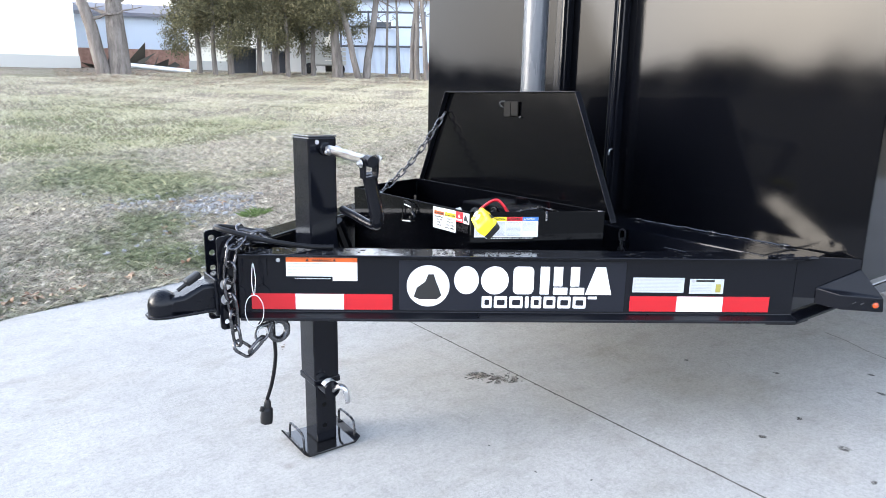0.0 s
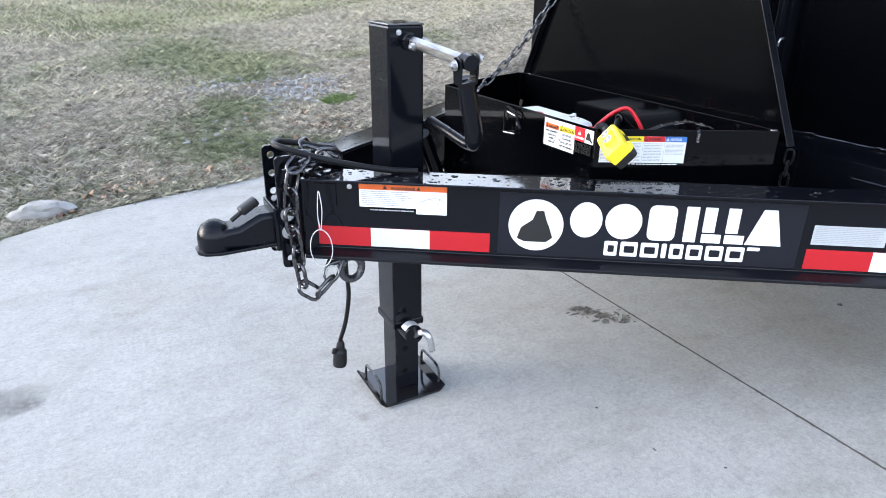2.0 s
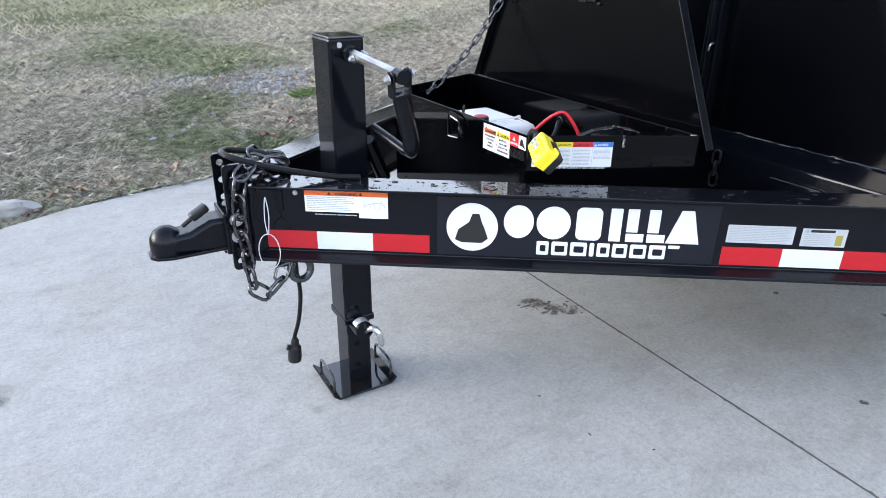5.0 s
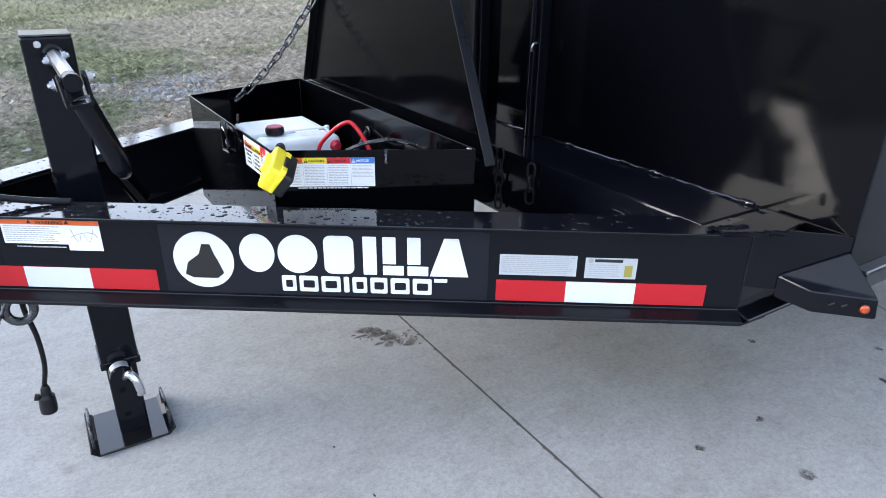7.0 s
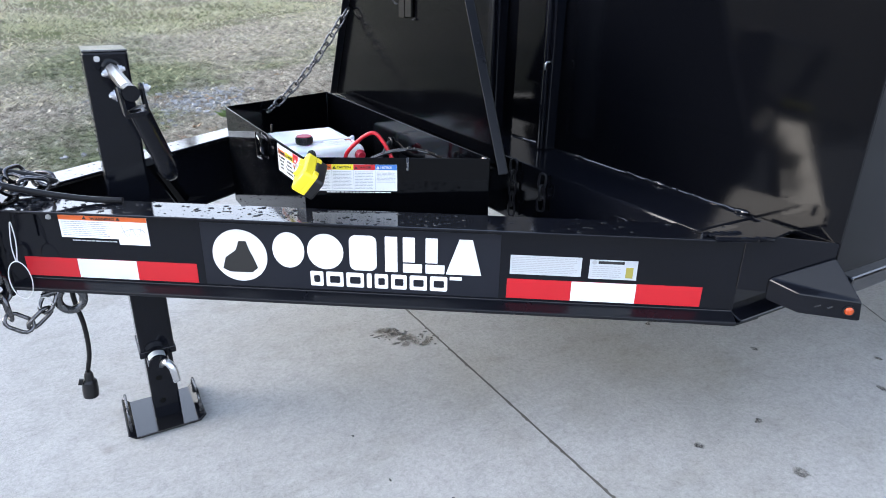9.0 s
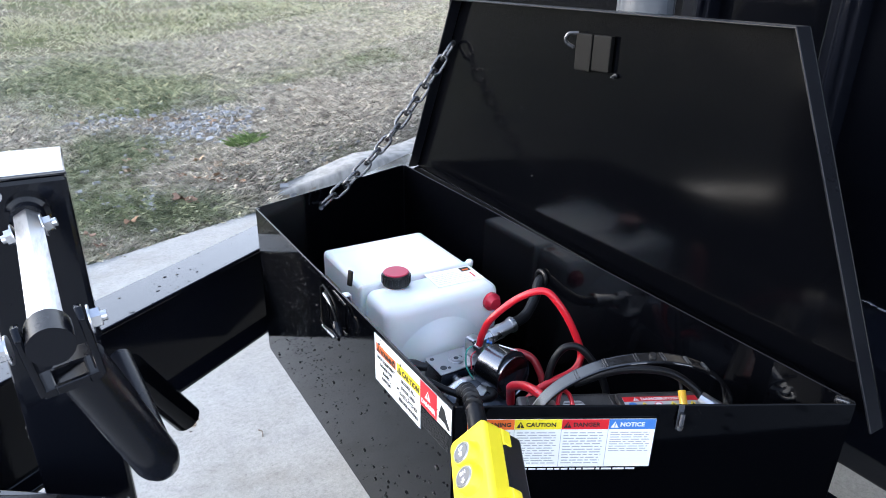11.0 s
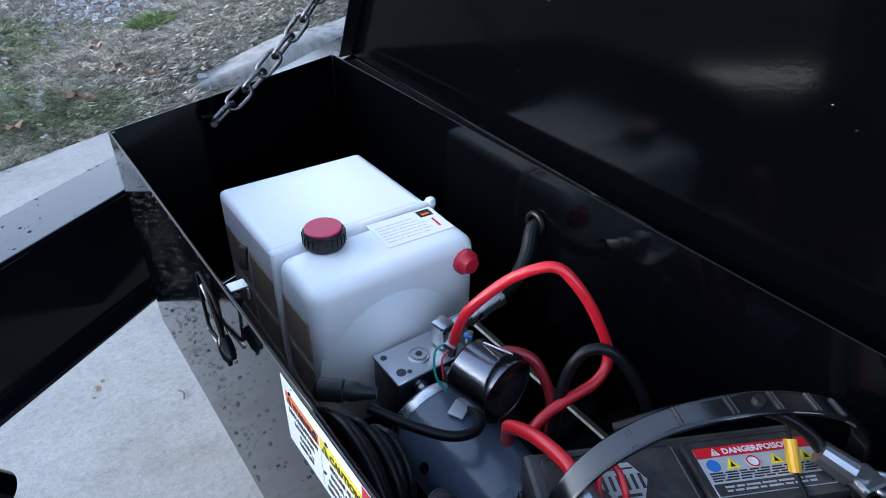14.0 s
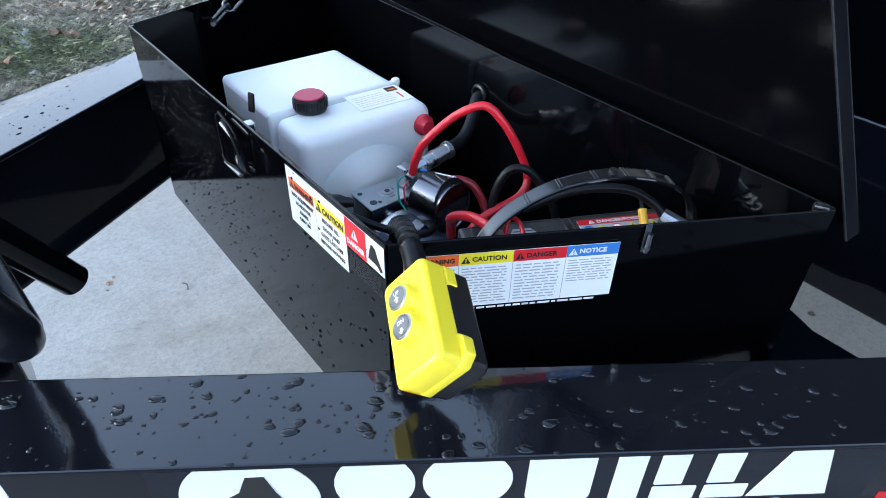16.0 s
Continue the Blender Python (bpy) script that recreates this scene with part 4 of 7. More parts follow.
part("shank", rod(new_bm(), (0.845, 2.035, 0.495), (0.80, 2.04, 0.485), 0.009, 0.007), DARK_STEEL, HOOK)
cord = thing("trailer_plug_cord", (0.86, 2.06, 0.5), "black trailer light cord hanging down to a plug", "cable")
bm = sweep(new_bm(), smooth_path([(0.868, 2.09, 0.505), (0.866, 2.085, 0.44), (0.875, 2.10, 0.35), (0.872, 2.13, 0.25), (0.858, 2.148, 0.18)]), 0.0065, 10)
part("cord", bm, RUBBER, cord)
plug = part("plug", lathe(new_bm(), [(0.008, 0.085), (0.012, 0.075), (0.013, 0.058), (0.020, 0.05), (0.022, 0.02), (0.021, 0.0), (0.015, -0.002)][::-1], pose(0.852, 2.15, 0.094, 4, 4, 0), 20), PLASTIC, cord, "round black plug")
part("plug_tab", block(new_bm(), (0.012, 0.01, 0.018), pose(0.834, 2.14, 0.152, 0, 20, 0), 0.002), PLASTIC, cord)
loop = thing("electric_cord", (0.85, 2.08, 0.72), "black rubber cord looped over the tongue nose", "cable")
bm = sweep(new_bm(), smooth_path([(1.02, 1.945, 0.738), (0.955, 1.975, 0.742), (0.88, 2.005, 0.755), (0.80, 2.035, 0.775), (0.735, 2.06, 0.797), (0.705, 2.10, 0.806), (0.722, 2.145, 0.802), (0.78, 2.15, 0.79), (0.84, 2.13, 0.775), (0.885, 2.14, 0.752)]), 0.0078, 12)
part("cord", bm, RUBBER, loop)
tie = thing("tie_wire", (0.765, 1.99, 0.6), "thin white plastic tie ring and tag loop", "cable tie")
bm = sweep(new_bm(), [(0.770 + 0.024 * math.cos(a), 1.985 - 0.014 * math.cos(a), 0.560 + 0.050 * math.sin(a)) for a in np.linspace(0, math.tau, 30, endpoint=False)], 0.0014, 6, closed=True)
part("ring", bm, ROUND_WIRE, tie)
bm = sweep(new_bm(), smooth_path([(0.770, 1.985, 0.608), (0.768, 1.992, 0.65), (0.776, 2.0, 0.705), (0.779, 1.99, 0.66), (0.772, 1.985, 0.608)]), 0.0014, 6)
part("tag_loop", bm, ROUND_WIRE, tie)
bm = sweep(new_bm(), [(0.805 + 0.016 * math.cos(a), 2.02 - 0.004 * math.cos(a), 0.468 + 0.022 * math.sin(a)) for a in np.linspace(0, math.tau, 24, endpoint=False)], 0.0018, 6, closed=True)
part("ring", bm, ROUND_WIRE, tie)

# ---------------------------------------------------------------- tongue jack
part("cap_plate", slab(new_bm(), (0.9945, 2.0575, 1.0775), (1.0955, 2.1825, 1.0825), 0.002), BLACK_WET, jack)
part("cap_screw", bolt(new_bm(), (1.025, 2.058, 1.062), (0, -1, 0), 0.005, 0.003), ZINC, jack)
part("collar", slab(new_bm(), (0.9955, 2.0595, 0.222), (1.0945, 2.1805, 0.244), 0.003), BLACK, jack)
part("pin_housing", rod(new_bm(), (1.040, 2.070, 0.218), (1.040, 2.012, 0.218), 0.029, seg=28), BLACK, jack, smooth=40)
band = new_bm()
ring = [[band.verts.new((1.040 + r_ * math.sin(a), y, 0.218 + r_ * math.cos(a))) for r_, y in ((0.0292, 2.05), (0.0298, 2.05), (0.0298, 2.022), (0.0292, 2.022))] for a in np.linspace(-1.0, 0.75, 15)]
for p, q in zip(ring, ring[1:]):
    for k in range(4):
        band.faces.new((p[k], q[k], q[(k + 1) % 4], p[(k + 1) % 4]))
band.faces.new(ring[0][::-1]), band.faces.new(ring[-1])
part("decal", band, SILVER, jack, "silver decal wrapped round the pin housing", smooth=60)
bm = sweep(new_bm(), smooth_path([(1.046, 2.016, 0.216), (1.052, 1.998, 0.232), (1.060, 1.984, 0.236), (1.069, 1.974, 0.222), (1.074, 1.970, 0.196), (1.075, 1.969, 0.178)]), 0.0105, 12, flat=0.75)
part("pull_pin", bm, ZINC, jack, "bright zinc pull pin")
for z in (0.142, 0.062):
    part("pin_hole", rod(new_bm(), (1.036, 2.0716, z), (1.036, 2.0702, z), 0.0085, seg=20), BLACK_MATT, jack)
WET = paint("wet_black_plate", (0.006, 0.006, 0.007), 0.08, Specular_IOR_Level=0.8)
part("foot_plate", slab(new_bm(), (0.945, 2.008, -0.0065), (1.125, 2.205, 0.0005), 0.002), WET, jack)
for x, w in ((0.945, -1), (1.125, 1)):
    bm = prism(new_bm(), [(0, -0.0065), (w * 0.02, 0.012), (w * 0.017, 0.018), (-w * 0.003, 0.0005)], frame_of(Vector((1, 0, 0)), UP, Vector((0, -1, 0)), Vector((x, 2.205, 0))), 0.197, 0.001, 1)
    part("foot_wing", bm, BLACK, jack)
    q = x + w * 0.008
    bm = sweep(new_bm(), smooth_path([(q, 2.03, 0.0), (q, 2.032, 0.045), (q, 2.05, 0.068), (q, 2.13, 0.07), (q, 2.15, 0.055), (q, 2.152, 0.0)], 6), 0.0042, 8)
    part("foot_loop", bm, DARK_STEEL, jack)
part("crank_boss", lathe(new_bm(), [(0.022, 0), (0.022, 0.012), (0.017, 0.014), (0.017, 0.03)], axes((1.052, 2.058, 1.040), UP, (0, -1, 0)), 24), BLACK, jack)
part("crank_shaft", rod(new_bm(), (1.052, 2.03, 1.040), (1.063, 1.80, 1.021), 0.0145, seg=6), SHAFT, jack, "worn plated crank shaft")
part("shaft_end", rod(new_bm(), (1.063, 1.802, 1.0215), (1.0645, 1.772, 1.019), 0.0172, seg=24), BLACK_WEB, jack)
for at, axis in (((1.040, 2.005, 1.034), (-1, 0, -0.25)), ((1.066, 2.0, 1.042), (1, 0, 0.2)), ((1.036, 1.792, 1.014), (-1, 0, -0.1)), ((1.093, 1.792, 1.026), (1, 0, 0.1))):
    part("shaft_bolt", bolt(new_bm(), at, axis, 0.0085, 0.007), ZINC, jack)
ARM = (Vector((1.077, 1.814, 0.978)), Vector((1.122, 1.842, 0.835)))
handle = part("crank_handle", sweep(new_bm(), [ARM[0].lerp(ARM[1], f) for f in (0, 0.08, 0.5, 0.8)] + smooth_path([ARM[0].lerp(ARM[1], 0.88), (1.126, 1.853, 0.818), (1.131, 1.876, 0.808), (1.128, 1.91, 0.810), (1.120, 1.98, 0.824), (1.111, 2.055, 0.838)], 8),
                               lambda f: 0.0222 - 0.0097 * min(1, max(0, f - 0.2) * 5), 18), BLACK_WEB, jack, smooth=60)
YOKE = axes((1.066, 1.795, 1.018), (1, 0.1, 0.12), ARM[0] - ARM[1])
for w in (-1, 1):
    bm = prism(new_bm(), [(-0.013, -0.048), (0.013, -0.048), (0.0155, 0.0), (0.012, 0.013), (0.0, 0.018), (-0.012, 0.013), (-0.0155, 0.0)], YOKE @ frame_of(Vector((0, 1, 0)), UP, Vector((1, 0, 0)), Vector((w * 0.0225 - 0.003, 0, 0))), 0.006, 0.0018, 2)
    part("yoke_arm", bm, BLACK, handle)
bm = new_bm()
for x0, x1, y0, y1 in ((-0.0225, -0.012, -0.013, 0.013), (0.012, 0.0225, -0.013, 0.013), (-0.013, 0.013, -0.0135, -0.0085), (-0.013, 0.013, 0.0085, 0.0135)):
    block(bm, (x1 - x0, y1 - y0, 0.009), YOKE @ Matrix.Translation(((x0 + x1) / 2, (y0 + y1) / 2, -0.046)), 0.001, 1)
part("yoke_bridge", bm, BLACK, handle)

# round stub welded to the flank of the jack
part("mount_stub", rod(new_bm(), (1.116, 2.112, 0.788), (1.182, 2.146, 0.655), 0.0215, seg=28), BLACK_BOX, jack)


# ---------------------------------------------------------------- toolbox: labels and fittings
FRONT_X = Vector((0.0167, -1, 0)).normalized()
FRONT = frame_of(FRONT_X, UP, Vector((FRONT_X.y, -FRONT_X.x, 0)), Vector((1.4168, 1.956, 0)))
SIDE_X = Vector((0.4035, -0.222, 0)).normalized()
SIDE_N = Vector((SIDE_X.y, -SIDE_X.x, 0))
SIDE = frame_of(SIDE_X * 0.979, UP * 0.983, SIDE_N, Vector((1.4235, 1.756, 0.0165)) + SIDE_X * 0.0035 + SIDE_N * 0.0035)
rng = random.Random(21)


def triangle_sign(parent, m, x, y, h, ink, inner):
    bm = prism(new_bm(), [(x, y), (x + h * 1.1, y), (x + h * 0.55, y + h)], m, 0.0003)
    tri = part("alert_sign", bm, ink, parent, smooth=0)
    plate_m = raised(m, 0.0004)
    bm = plate(new_bm(), x + h * 0.49, y + h * 0.3, x + h * 0.61, y + h * 0.75, plate_m, 0.0002)
    plate(bm, x + h * 0.49, y + h * 0.12, x + h * 0.61, y + h * 0.22, plate_m, 0.0002)
    part("alert_mark", bm, inner, parent, smooth=0)


side_label = sticker("caution_label", toolbox, SIDE, 0.0105, 0.757, 0.2305, 0.826, SHEET, "white label with orange, yellow, red and blue headings")
on = raised(SIDE, 0.0008)
for k, (word, fill, ink) in enumerate((("WARNING", ORANGE, INK), ("CAUTION", YELLOW_PRINT, INK), ("DANGER", RED_PRINT, INK), ("NOTICE", BLUE_PRINT, WHITE))):
    x0 = 0.0105 + 0.055 * k
    part("heading", plate(new_bm(), x0, 0.812, x0 + 0.0546, 0.826, on, 0.0003), fill, side_label, smooth=0)
    triangle_sign(side_label, raised(SIDE, 0.0013), x0 + 0.002, 0.8145, 0.0085, ink, fill)
    text("heading_word", word, 0.0078, raised(SIDE, 0.0013) @ Matrix.Translation((x0 + 0.0130, 0.8162, 0)), ink, side_label, "LEFT", 1.0, 0.0002)
    rows = (13, 13, 12, 9)[k]
    part("print", bars(x0 + 0.003, 0.761 + (0.018 if k == 3 else 0), x0 + 0.0515, 0.809, rows, on, rng, 0.34, 0.12), GREY_INK, side_label, smooth=0)
    if k:
        part("rule", plate(new_bm(), x0 - 0.0005, 0.757, x0 + 0.0001, 0.812, on, 0.0002), GREY_INK, side_label, smooth=0)
part("print_line", bars(0.05, 0.7515, 0.215, 0.7555, 1, raised(SIDE, 0.0002), rng, 0.6, 0.0), WHITE, toolbox, "line of small white print", smooth=0)

front_label = sticker("warning_label", toolbox, FRONT, 0.0, 0.764, 0.1275, 0.8385, SHEET, "white ramp warning label with orange and yellow headings")
on = raised(FRONT, 0.0008)
on2 = raised(FRONT, 0.0013)
part("heading", plate(new_bm(), 0.006, 0.813, 0.0625, 0.826, on, 0.0003), ORANGE, front_label, smooth=0)
part("heading", plate(new_bm(), 0.066, 0.813, 0.1265, 0.8275, on, 0.0003), YELLOW_PRINT, front_label, smooth=0)
triangle_sign(front_label, on2, 0.008, 0.8145, 0.009, INK, ORANGE)
triangle_sign(front_label, on2, 0.068, 0.8145, 0.0105, INK, YELLOW_PRINT)
text("heading_word", "WARNING", 0.0098, on2 @ Matrix.Translation((0.0195, 0.8152, 0)), INK, front_label, "LEFT", 0.88, 0.0003)
text("heading_word", "CAUTION", 0.0105, on2 @ Matrix.Translation((0.081, 0.816, 0)), INK, front_label, "LEFT", 0.92, 0.0003)
for k, words in enumerate(("MAX EQUIPMENT", "LOADS FOR", "RAMPS", "4,000 LBS")):
    text("print_line", words, 0.0066, on @ Matrix.Translation((0.034, 0.8035 - 0.0095 * k, 0)), INK, front_label, "CENTER", 0.98, 0.0002)
for k, words in enumerate(("SECURE ALL", "DOOR AND", "GATE LATCHES", "BEFORE MOVING")):
    text("print_line", words, 0.0068, on @ Matrix.Translation((0.096, 0.8035 - 0.0105 * k, 0)), INK, front_label, "CENTER", 0.98, 0.0002)
part("rule", plate(new_bm(), 0.0642, 0.77, 0.0647, 0.81, on, 0.0002), GREY_INK, front_label, smooth=0)
danger = sticker("danger_label", toolbox, FRONT, 0.128, 0.803, 0.1985, 0.8385, SHEET, "small red and white danger label with a pictogram")
part("heading", plate(new_bm(), 0.128, 0.803, 0.167, 0.8385, on, 0.0003), RED_PRINT, danger, smooth=0)
triangle_sign(danger, on2, 0.140, 0.8195, 0.012, WHITE, RED_PRINT)
text("heading_word", "DANGER", 0.0085, on2 @ Matrix.Translation((0.1475, 0.8085, 0)), WHITE, danger, "CENTER", 0.95, 0.0003)
bm = new_bm()
prism(bm, [(0.171, 0.812), (0.186, 0.811), (0.193, 0.806), (0.196, 0.809), (0.189, 0.818), (0.184, 0.829), (0.177, 0.832), (0.174, 0.824)], on, 0.0003)
part("pictogram", bm, INK, danger, smooth=0)
part("fine_print", bars(0.13, 0.772, 0.194, 0.799, 12, raised(FRONT, 0.0001), rng, 0.25, 0.05), paint("faded_ink", (0.035, 0.035, 0.037), 0.5), toolbox, "faint grey small print", smooth=0)

# hasp: wire bail and knob on the front wall, keeper tab at the rim
HASP = [(1.4075, 2.128, 0.838), (1.4065, 2.09, 0.834), (1.406, 2.0745, 0.828), (1.406, 2.0745, 0.813), (1.406, 2.079, 0.797), (1.406, 2.078, 0.780), (1.406, 2.085, 0.774), (1.4065, 2.132, 0.7625), (1.4075, 2.1425, 0.765), (1.4075, 2.143, 0.80), (1.4075, 2.14, 0.83)]
part("hasp_bail", sweep(new_bm(), HASP, 0.0019, 8, closed=True), BLACK_MATT, toolbox, smooth=60)
part("hasp_rod", rod(new_bm(), (1.4065, 2.126, 0.824), (1.4055, 2.083, 0.8185), 0.0022, seg=8), ZINC, toolbox, "worn bright wire hasp rod")
part("hasp_rod", rod(new_bm(), (1.4065, 2.139, 0.7605), (1.4055, 2.084, 0.7655), 0.0022, seg=8), ZINC, toolbox, "worn bright wire hasp rod")
part("hasp_lever", sweep(new_bm(), smooth_path([(1.407, 2.118, 0.832), (1.4035, 2.09, 0.829), (1.402, 2.07, 0.817), (1.402, 2.062, 0.804), (1.402, 2.058, 0.795)]), 0.0021, 8), BLACK_MATT, toolbox)
knob = sweep(new_bm(), [(1.403, 2.067, 0.804), (1.4025, 2.064, 0.801), (1.402, 2.058, 0.795), (1.402, 2.052, 0.789), (1.4025, 2.049, 0.786)], lambda f: 0.0025 + 0.005 * math.sin(max(0.05, min(0.95, f)) * math.pi) ** 0.5, 18)
part("hasp_knob", knob, BLACK, toolbox, smooth=60)
part("hasp_pin", rod(new_bm(), (1.402, 2.057, 0.784), (1.4018, 2.056, 0.776), 0.0034, 0.0022, seg=12), BLACK, toolbox)
bm = slab(new_bm(), (1.427, 2.104, 0.819), (1.445, 2.119, 0.8215), 0.0008)
slab(bm, (1.442, 2.104, 0.805), (1.445, 2.119, 0.8185), 0.0008)
part("keeper_plate", bm, ALU, toolbox, "bright flat keeper plate")
part("keeper_tab", block(new_bm(), (0.0035, 0.0105, 0.026), pose(1.4505, 2.1215, 0.8425, 0, 9, 20), 0.0015), BLACK_MATT, toolbox)
part("keeper_barrel", rod(new_bm(), (1.420, 2.122, 0.814), (1.432, 2.098, 0.811), 0.0062, seg=14), BLACK, toolbox)
part("rim_clip", block(new_bm(), (0.010, 0.016, 0.010), pose(1.819, 1.547, 0.843, 0, 0, 28), 0.003), DARK_STEEL, toolbox)
part("rim_notch", block(new_bm(), (0.0065, 0.034, 0.0012), SIDE @ Matrix.Translation((0.2575, 0.828, 0.0003)), 0.0004, 1), DARK, toolbox, "dark slot in the rim")
bm = rod(new_bm(), SIDE @ Vector((0.2585, 0.836, 0.004)), SIDE @ Vector((0.2575, 0.819, 0.0045)), 0.0032, seg=14)
part("cable_end", bm, SOLENOID, toolbox, "dark crimped cable end over the rim")
part("cable_tip", rod(new_bm(), SIDE @ Vector((0.2575, 0.8185, 0.0045)), SIDE @ Vector((0.2572, 0.8135, 0.0045)), 0.0036, 0.0026, seg=14), ZINC, toolbox, "small bright crimped tip")

# lid latch and hinge rod
bm = slab(new_bm(), (1.859, 2.064, 1.147), (1.869, 2.102, 1.206), 0.002)
slab(bm, (1.860, 2.022, 1.150), (1.869, 2.0625, 1.206), 0.002)
latch = part("lid_latch", bm, BLACK_MATT, lid, "black recessed paddle latch")
bm = sweep(new_bm(), smooth_path([(1.862, 2.100, 1.206), (1.852, 2.113, 1.204), (1.850, 2.117, 1.192), (1.860, 2.106, 1.182)], 6), 0.003, 8)
part("lid_hook", bm, DARK_STEEL, lid)
part("lid_nut", bolt(new_bm(), (1.868, 2.013, 1.146), (-1, 0, 0), 0.0032, 0.003), DARK_STEEL, lid)
part("hinge_rod", rod(new_bm(), (1.853, 1.60, 0.806), (1.853, 2.63, 0.82), 0.007, seg=12), BLACK, toolbox)

# stay chain from lid to far wall
FINE = link_mesh("link", 0.0230, 0.0108, 0.0034, DARK_STEEL)
stay = thing("lid_chain", (1.57, 2.56, 0.81), "thin dark steel stay chain holding the toolbox lid", "chain", "lid chains")
chain(stay, [(1.565, 2.558, 0.812), (1.64, 2.543, 0.875), (1.735, 2.517, 0.982), (1.856, 2.492, 1.152)], 0.0352, FINE)
part("anchor", rod(new_bm(), (1.572, 2.578, 0.812), (1.560, 2.55, 0.810), 0.005, seg=10), ZINC, stay)
DULL_LINK = link_mesh("link", 0.0230, 0.0108, 0.0034, paint("tarnished_chain_steel", (0.022, 0.022, 0.025), 0.36, 0.6))
spare = thing("lid_chain", (2.125, 1.83, 0.735), "thin dark steel chain hanging before the cross member", "chain", "lid chains")
chain(spare, [(2.125, 1.832, 0.735), (2.122, 1.83, 0.66), (2.122, 1.828, 0.57)], 0.0352, DULL_LINK)
spare = thing("lid_chain", (2.122, 1.685, 0.72), "short dark steel chain hanging before the cross member", "chain", "lid chains")
chain(spare, [(2.124, 1.686, 0.725), (2.121, 1.684, 0.66), (2.121, 1.682, 0.605)], 0.0352, DULL_LINK)

# ---------------------------------------------------------------- hydraulic power unit
unit = thing("hydraulic_power_unit", (1.63, 2.2, 0.52), "white plastic oil tank with pump block and grey-blue motor", "hydraulic pump")
oil = ramp(TANK, put(TANK, "ShaderNodeSeparateXYZ").outputs[2], (0.0, (0.5, 0.45, 0.37)), (0.12, (0.6, 0.58, 0.53)), (0.19, (0.80, 0.815, 0.82)))
sep = [n for n in TANK.node_tree.nodes if n.bl_idname == "ShaderNodeSeparateXYZ"][0]
TANK.node_tree.links.new(coords(TANK), sep.inputs[0])
wire(TANK, oil, "Base Color")
bm = slab(new_bm(), (1.514, 2.2305, 0.522), (1.745, 2.428, 0.764), 0.010, 3)
tank = part("tank", bm, TANK, unit, "translucent white plastic oil tank", smooth=60)
part("tank_half", slab(new_bm(), (1.514, 2.122, 0.522), (1.749, 2.2245, 0.7635), 0.02, 5), TANK, tank, smooth=60)
part("seam_rib", slab(new_bm(), (1.5095, 2.223, 0.522), (1.752, 2.232, 0.7685), 0.004, 2), TANK, tank, smooth=60)
part("seam_tab", slab(new_bm(), (1.740, 2.2215, 0.757), (1.753, 2.2335, 0.7715), 0.004, 3), TANK, tank, smooth=60)
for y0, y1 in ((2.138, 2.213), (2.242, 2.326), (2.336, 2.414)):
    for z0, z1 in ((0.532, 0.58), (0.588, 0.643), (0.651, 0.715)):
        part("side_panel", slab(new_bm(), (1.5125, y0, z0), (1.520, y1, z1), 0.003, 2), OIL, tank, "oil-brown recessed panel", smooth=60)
part("mount_dome", lathe(new_bm(), [(0.105, -0.003), (0.098, 0.0005), (0.088, 0.004), (0.077, 0.010), (0.066, 0.017), (0.057, 0.023), (0.05, 0.026), (0.04, 0.027)], axes((1.620, 2.123, 0.628), UP, (0, -1, 0)), 48), TANK, tank, smooth=60)
cap = part("filler_cap", lathe(new_bm(), [(0.025, 0), (0.026, 0.004), (0.026, 0.018), (0.0245, 0.022), (0.018, 0.0225)], pose(1.576, 2.211, 0.766), 36), PLASTIC, tank, "black filler cap", smooth=40)
part("cap_top", lathe(new_bm(), [(0.0235, 0), (0.0235, 0.0012), (0.022, 0.0022), (0.01, 0.0022)], pose(1.576, 2.211, 0.7885), 36), CAP_TOP, cap, "crimson cap top")
for k in range(24):
    a = k * math.tau / 24
    part("cap_rib", block(new_bm(), (0.0022, 0.003, 0.013), pose(1.576 + 0.0262 * math.cos(a), 2.211 + 0.0262 * math.sin(a), 0.7775, 0, 0, math.degrees(a))), PLASTIC, cap, smooth=0)
part("breather_plug", lathe(new_bm(), [(0.0175, 0), (0.0175, 0.008), (0.013, 0.012), (0.011, 0.018), (0.004, 0.019)], axes((1.727, 2.1225, 0.733), UP, (0, -1, 0)), 12), RED_PLASTIC, tank, "red plastic plug", smooth=30)
TL = frame_of(Vector((1, -0.05, 0)).normalized(), Vector((0.05, 1, 0)).normalized(), UP, Vector((1.637, 2.160, 0.7641)))
tlabel = part("tank_label", plate(new_bm(), 0, 0, 0.098, 0.062, TL), SHEET, tank, "white label with small print", smooth=0)
part("print", bars(0.006, 0.006, 0.075, 0.05, 6, raised(TL, 0.0007), rng, 0.2, 0.2), paint("faint_print", (0.6, 0.58, 0.55), 0.4), tlabel, smooth=0)
part("heat_sign", plate(new_bm(), 0.072, 0.042, 0.092, 0.058, raised(TL, 0.0007), 0.0003), INK, tlabel, smooth=0)
part("heat_mark", plate(new_bm(), 0.076, 0.045, 0.088, 0.050, raised(TL, 0.0012), 0.0003), ORANGE, tlabel, smooth=0)
part("red_mark", plate(new_bm(), 0.083, 0.012, 0.086, 0.034, raised(TL, 0.0007), 0.0003), RED_PRINT, tlabel, smooth=0)

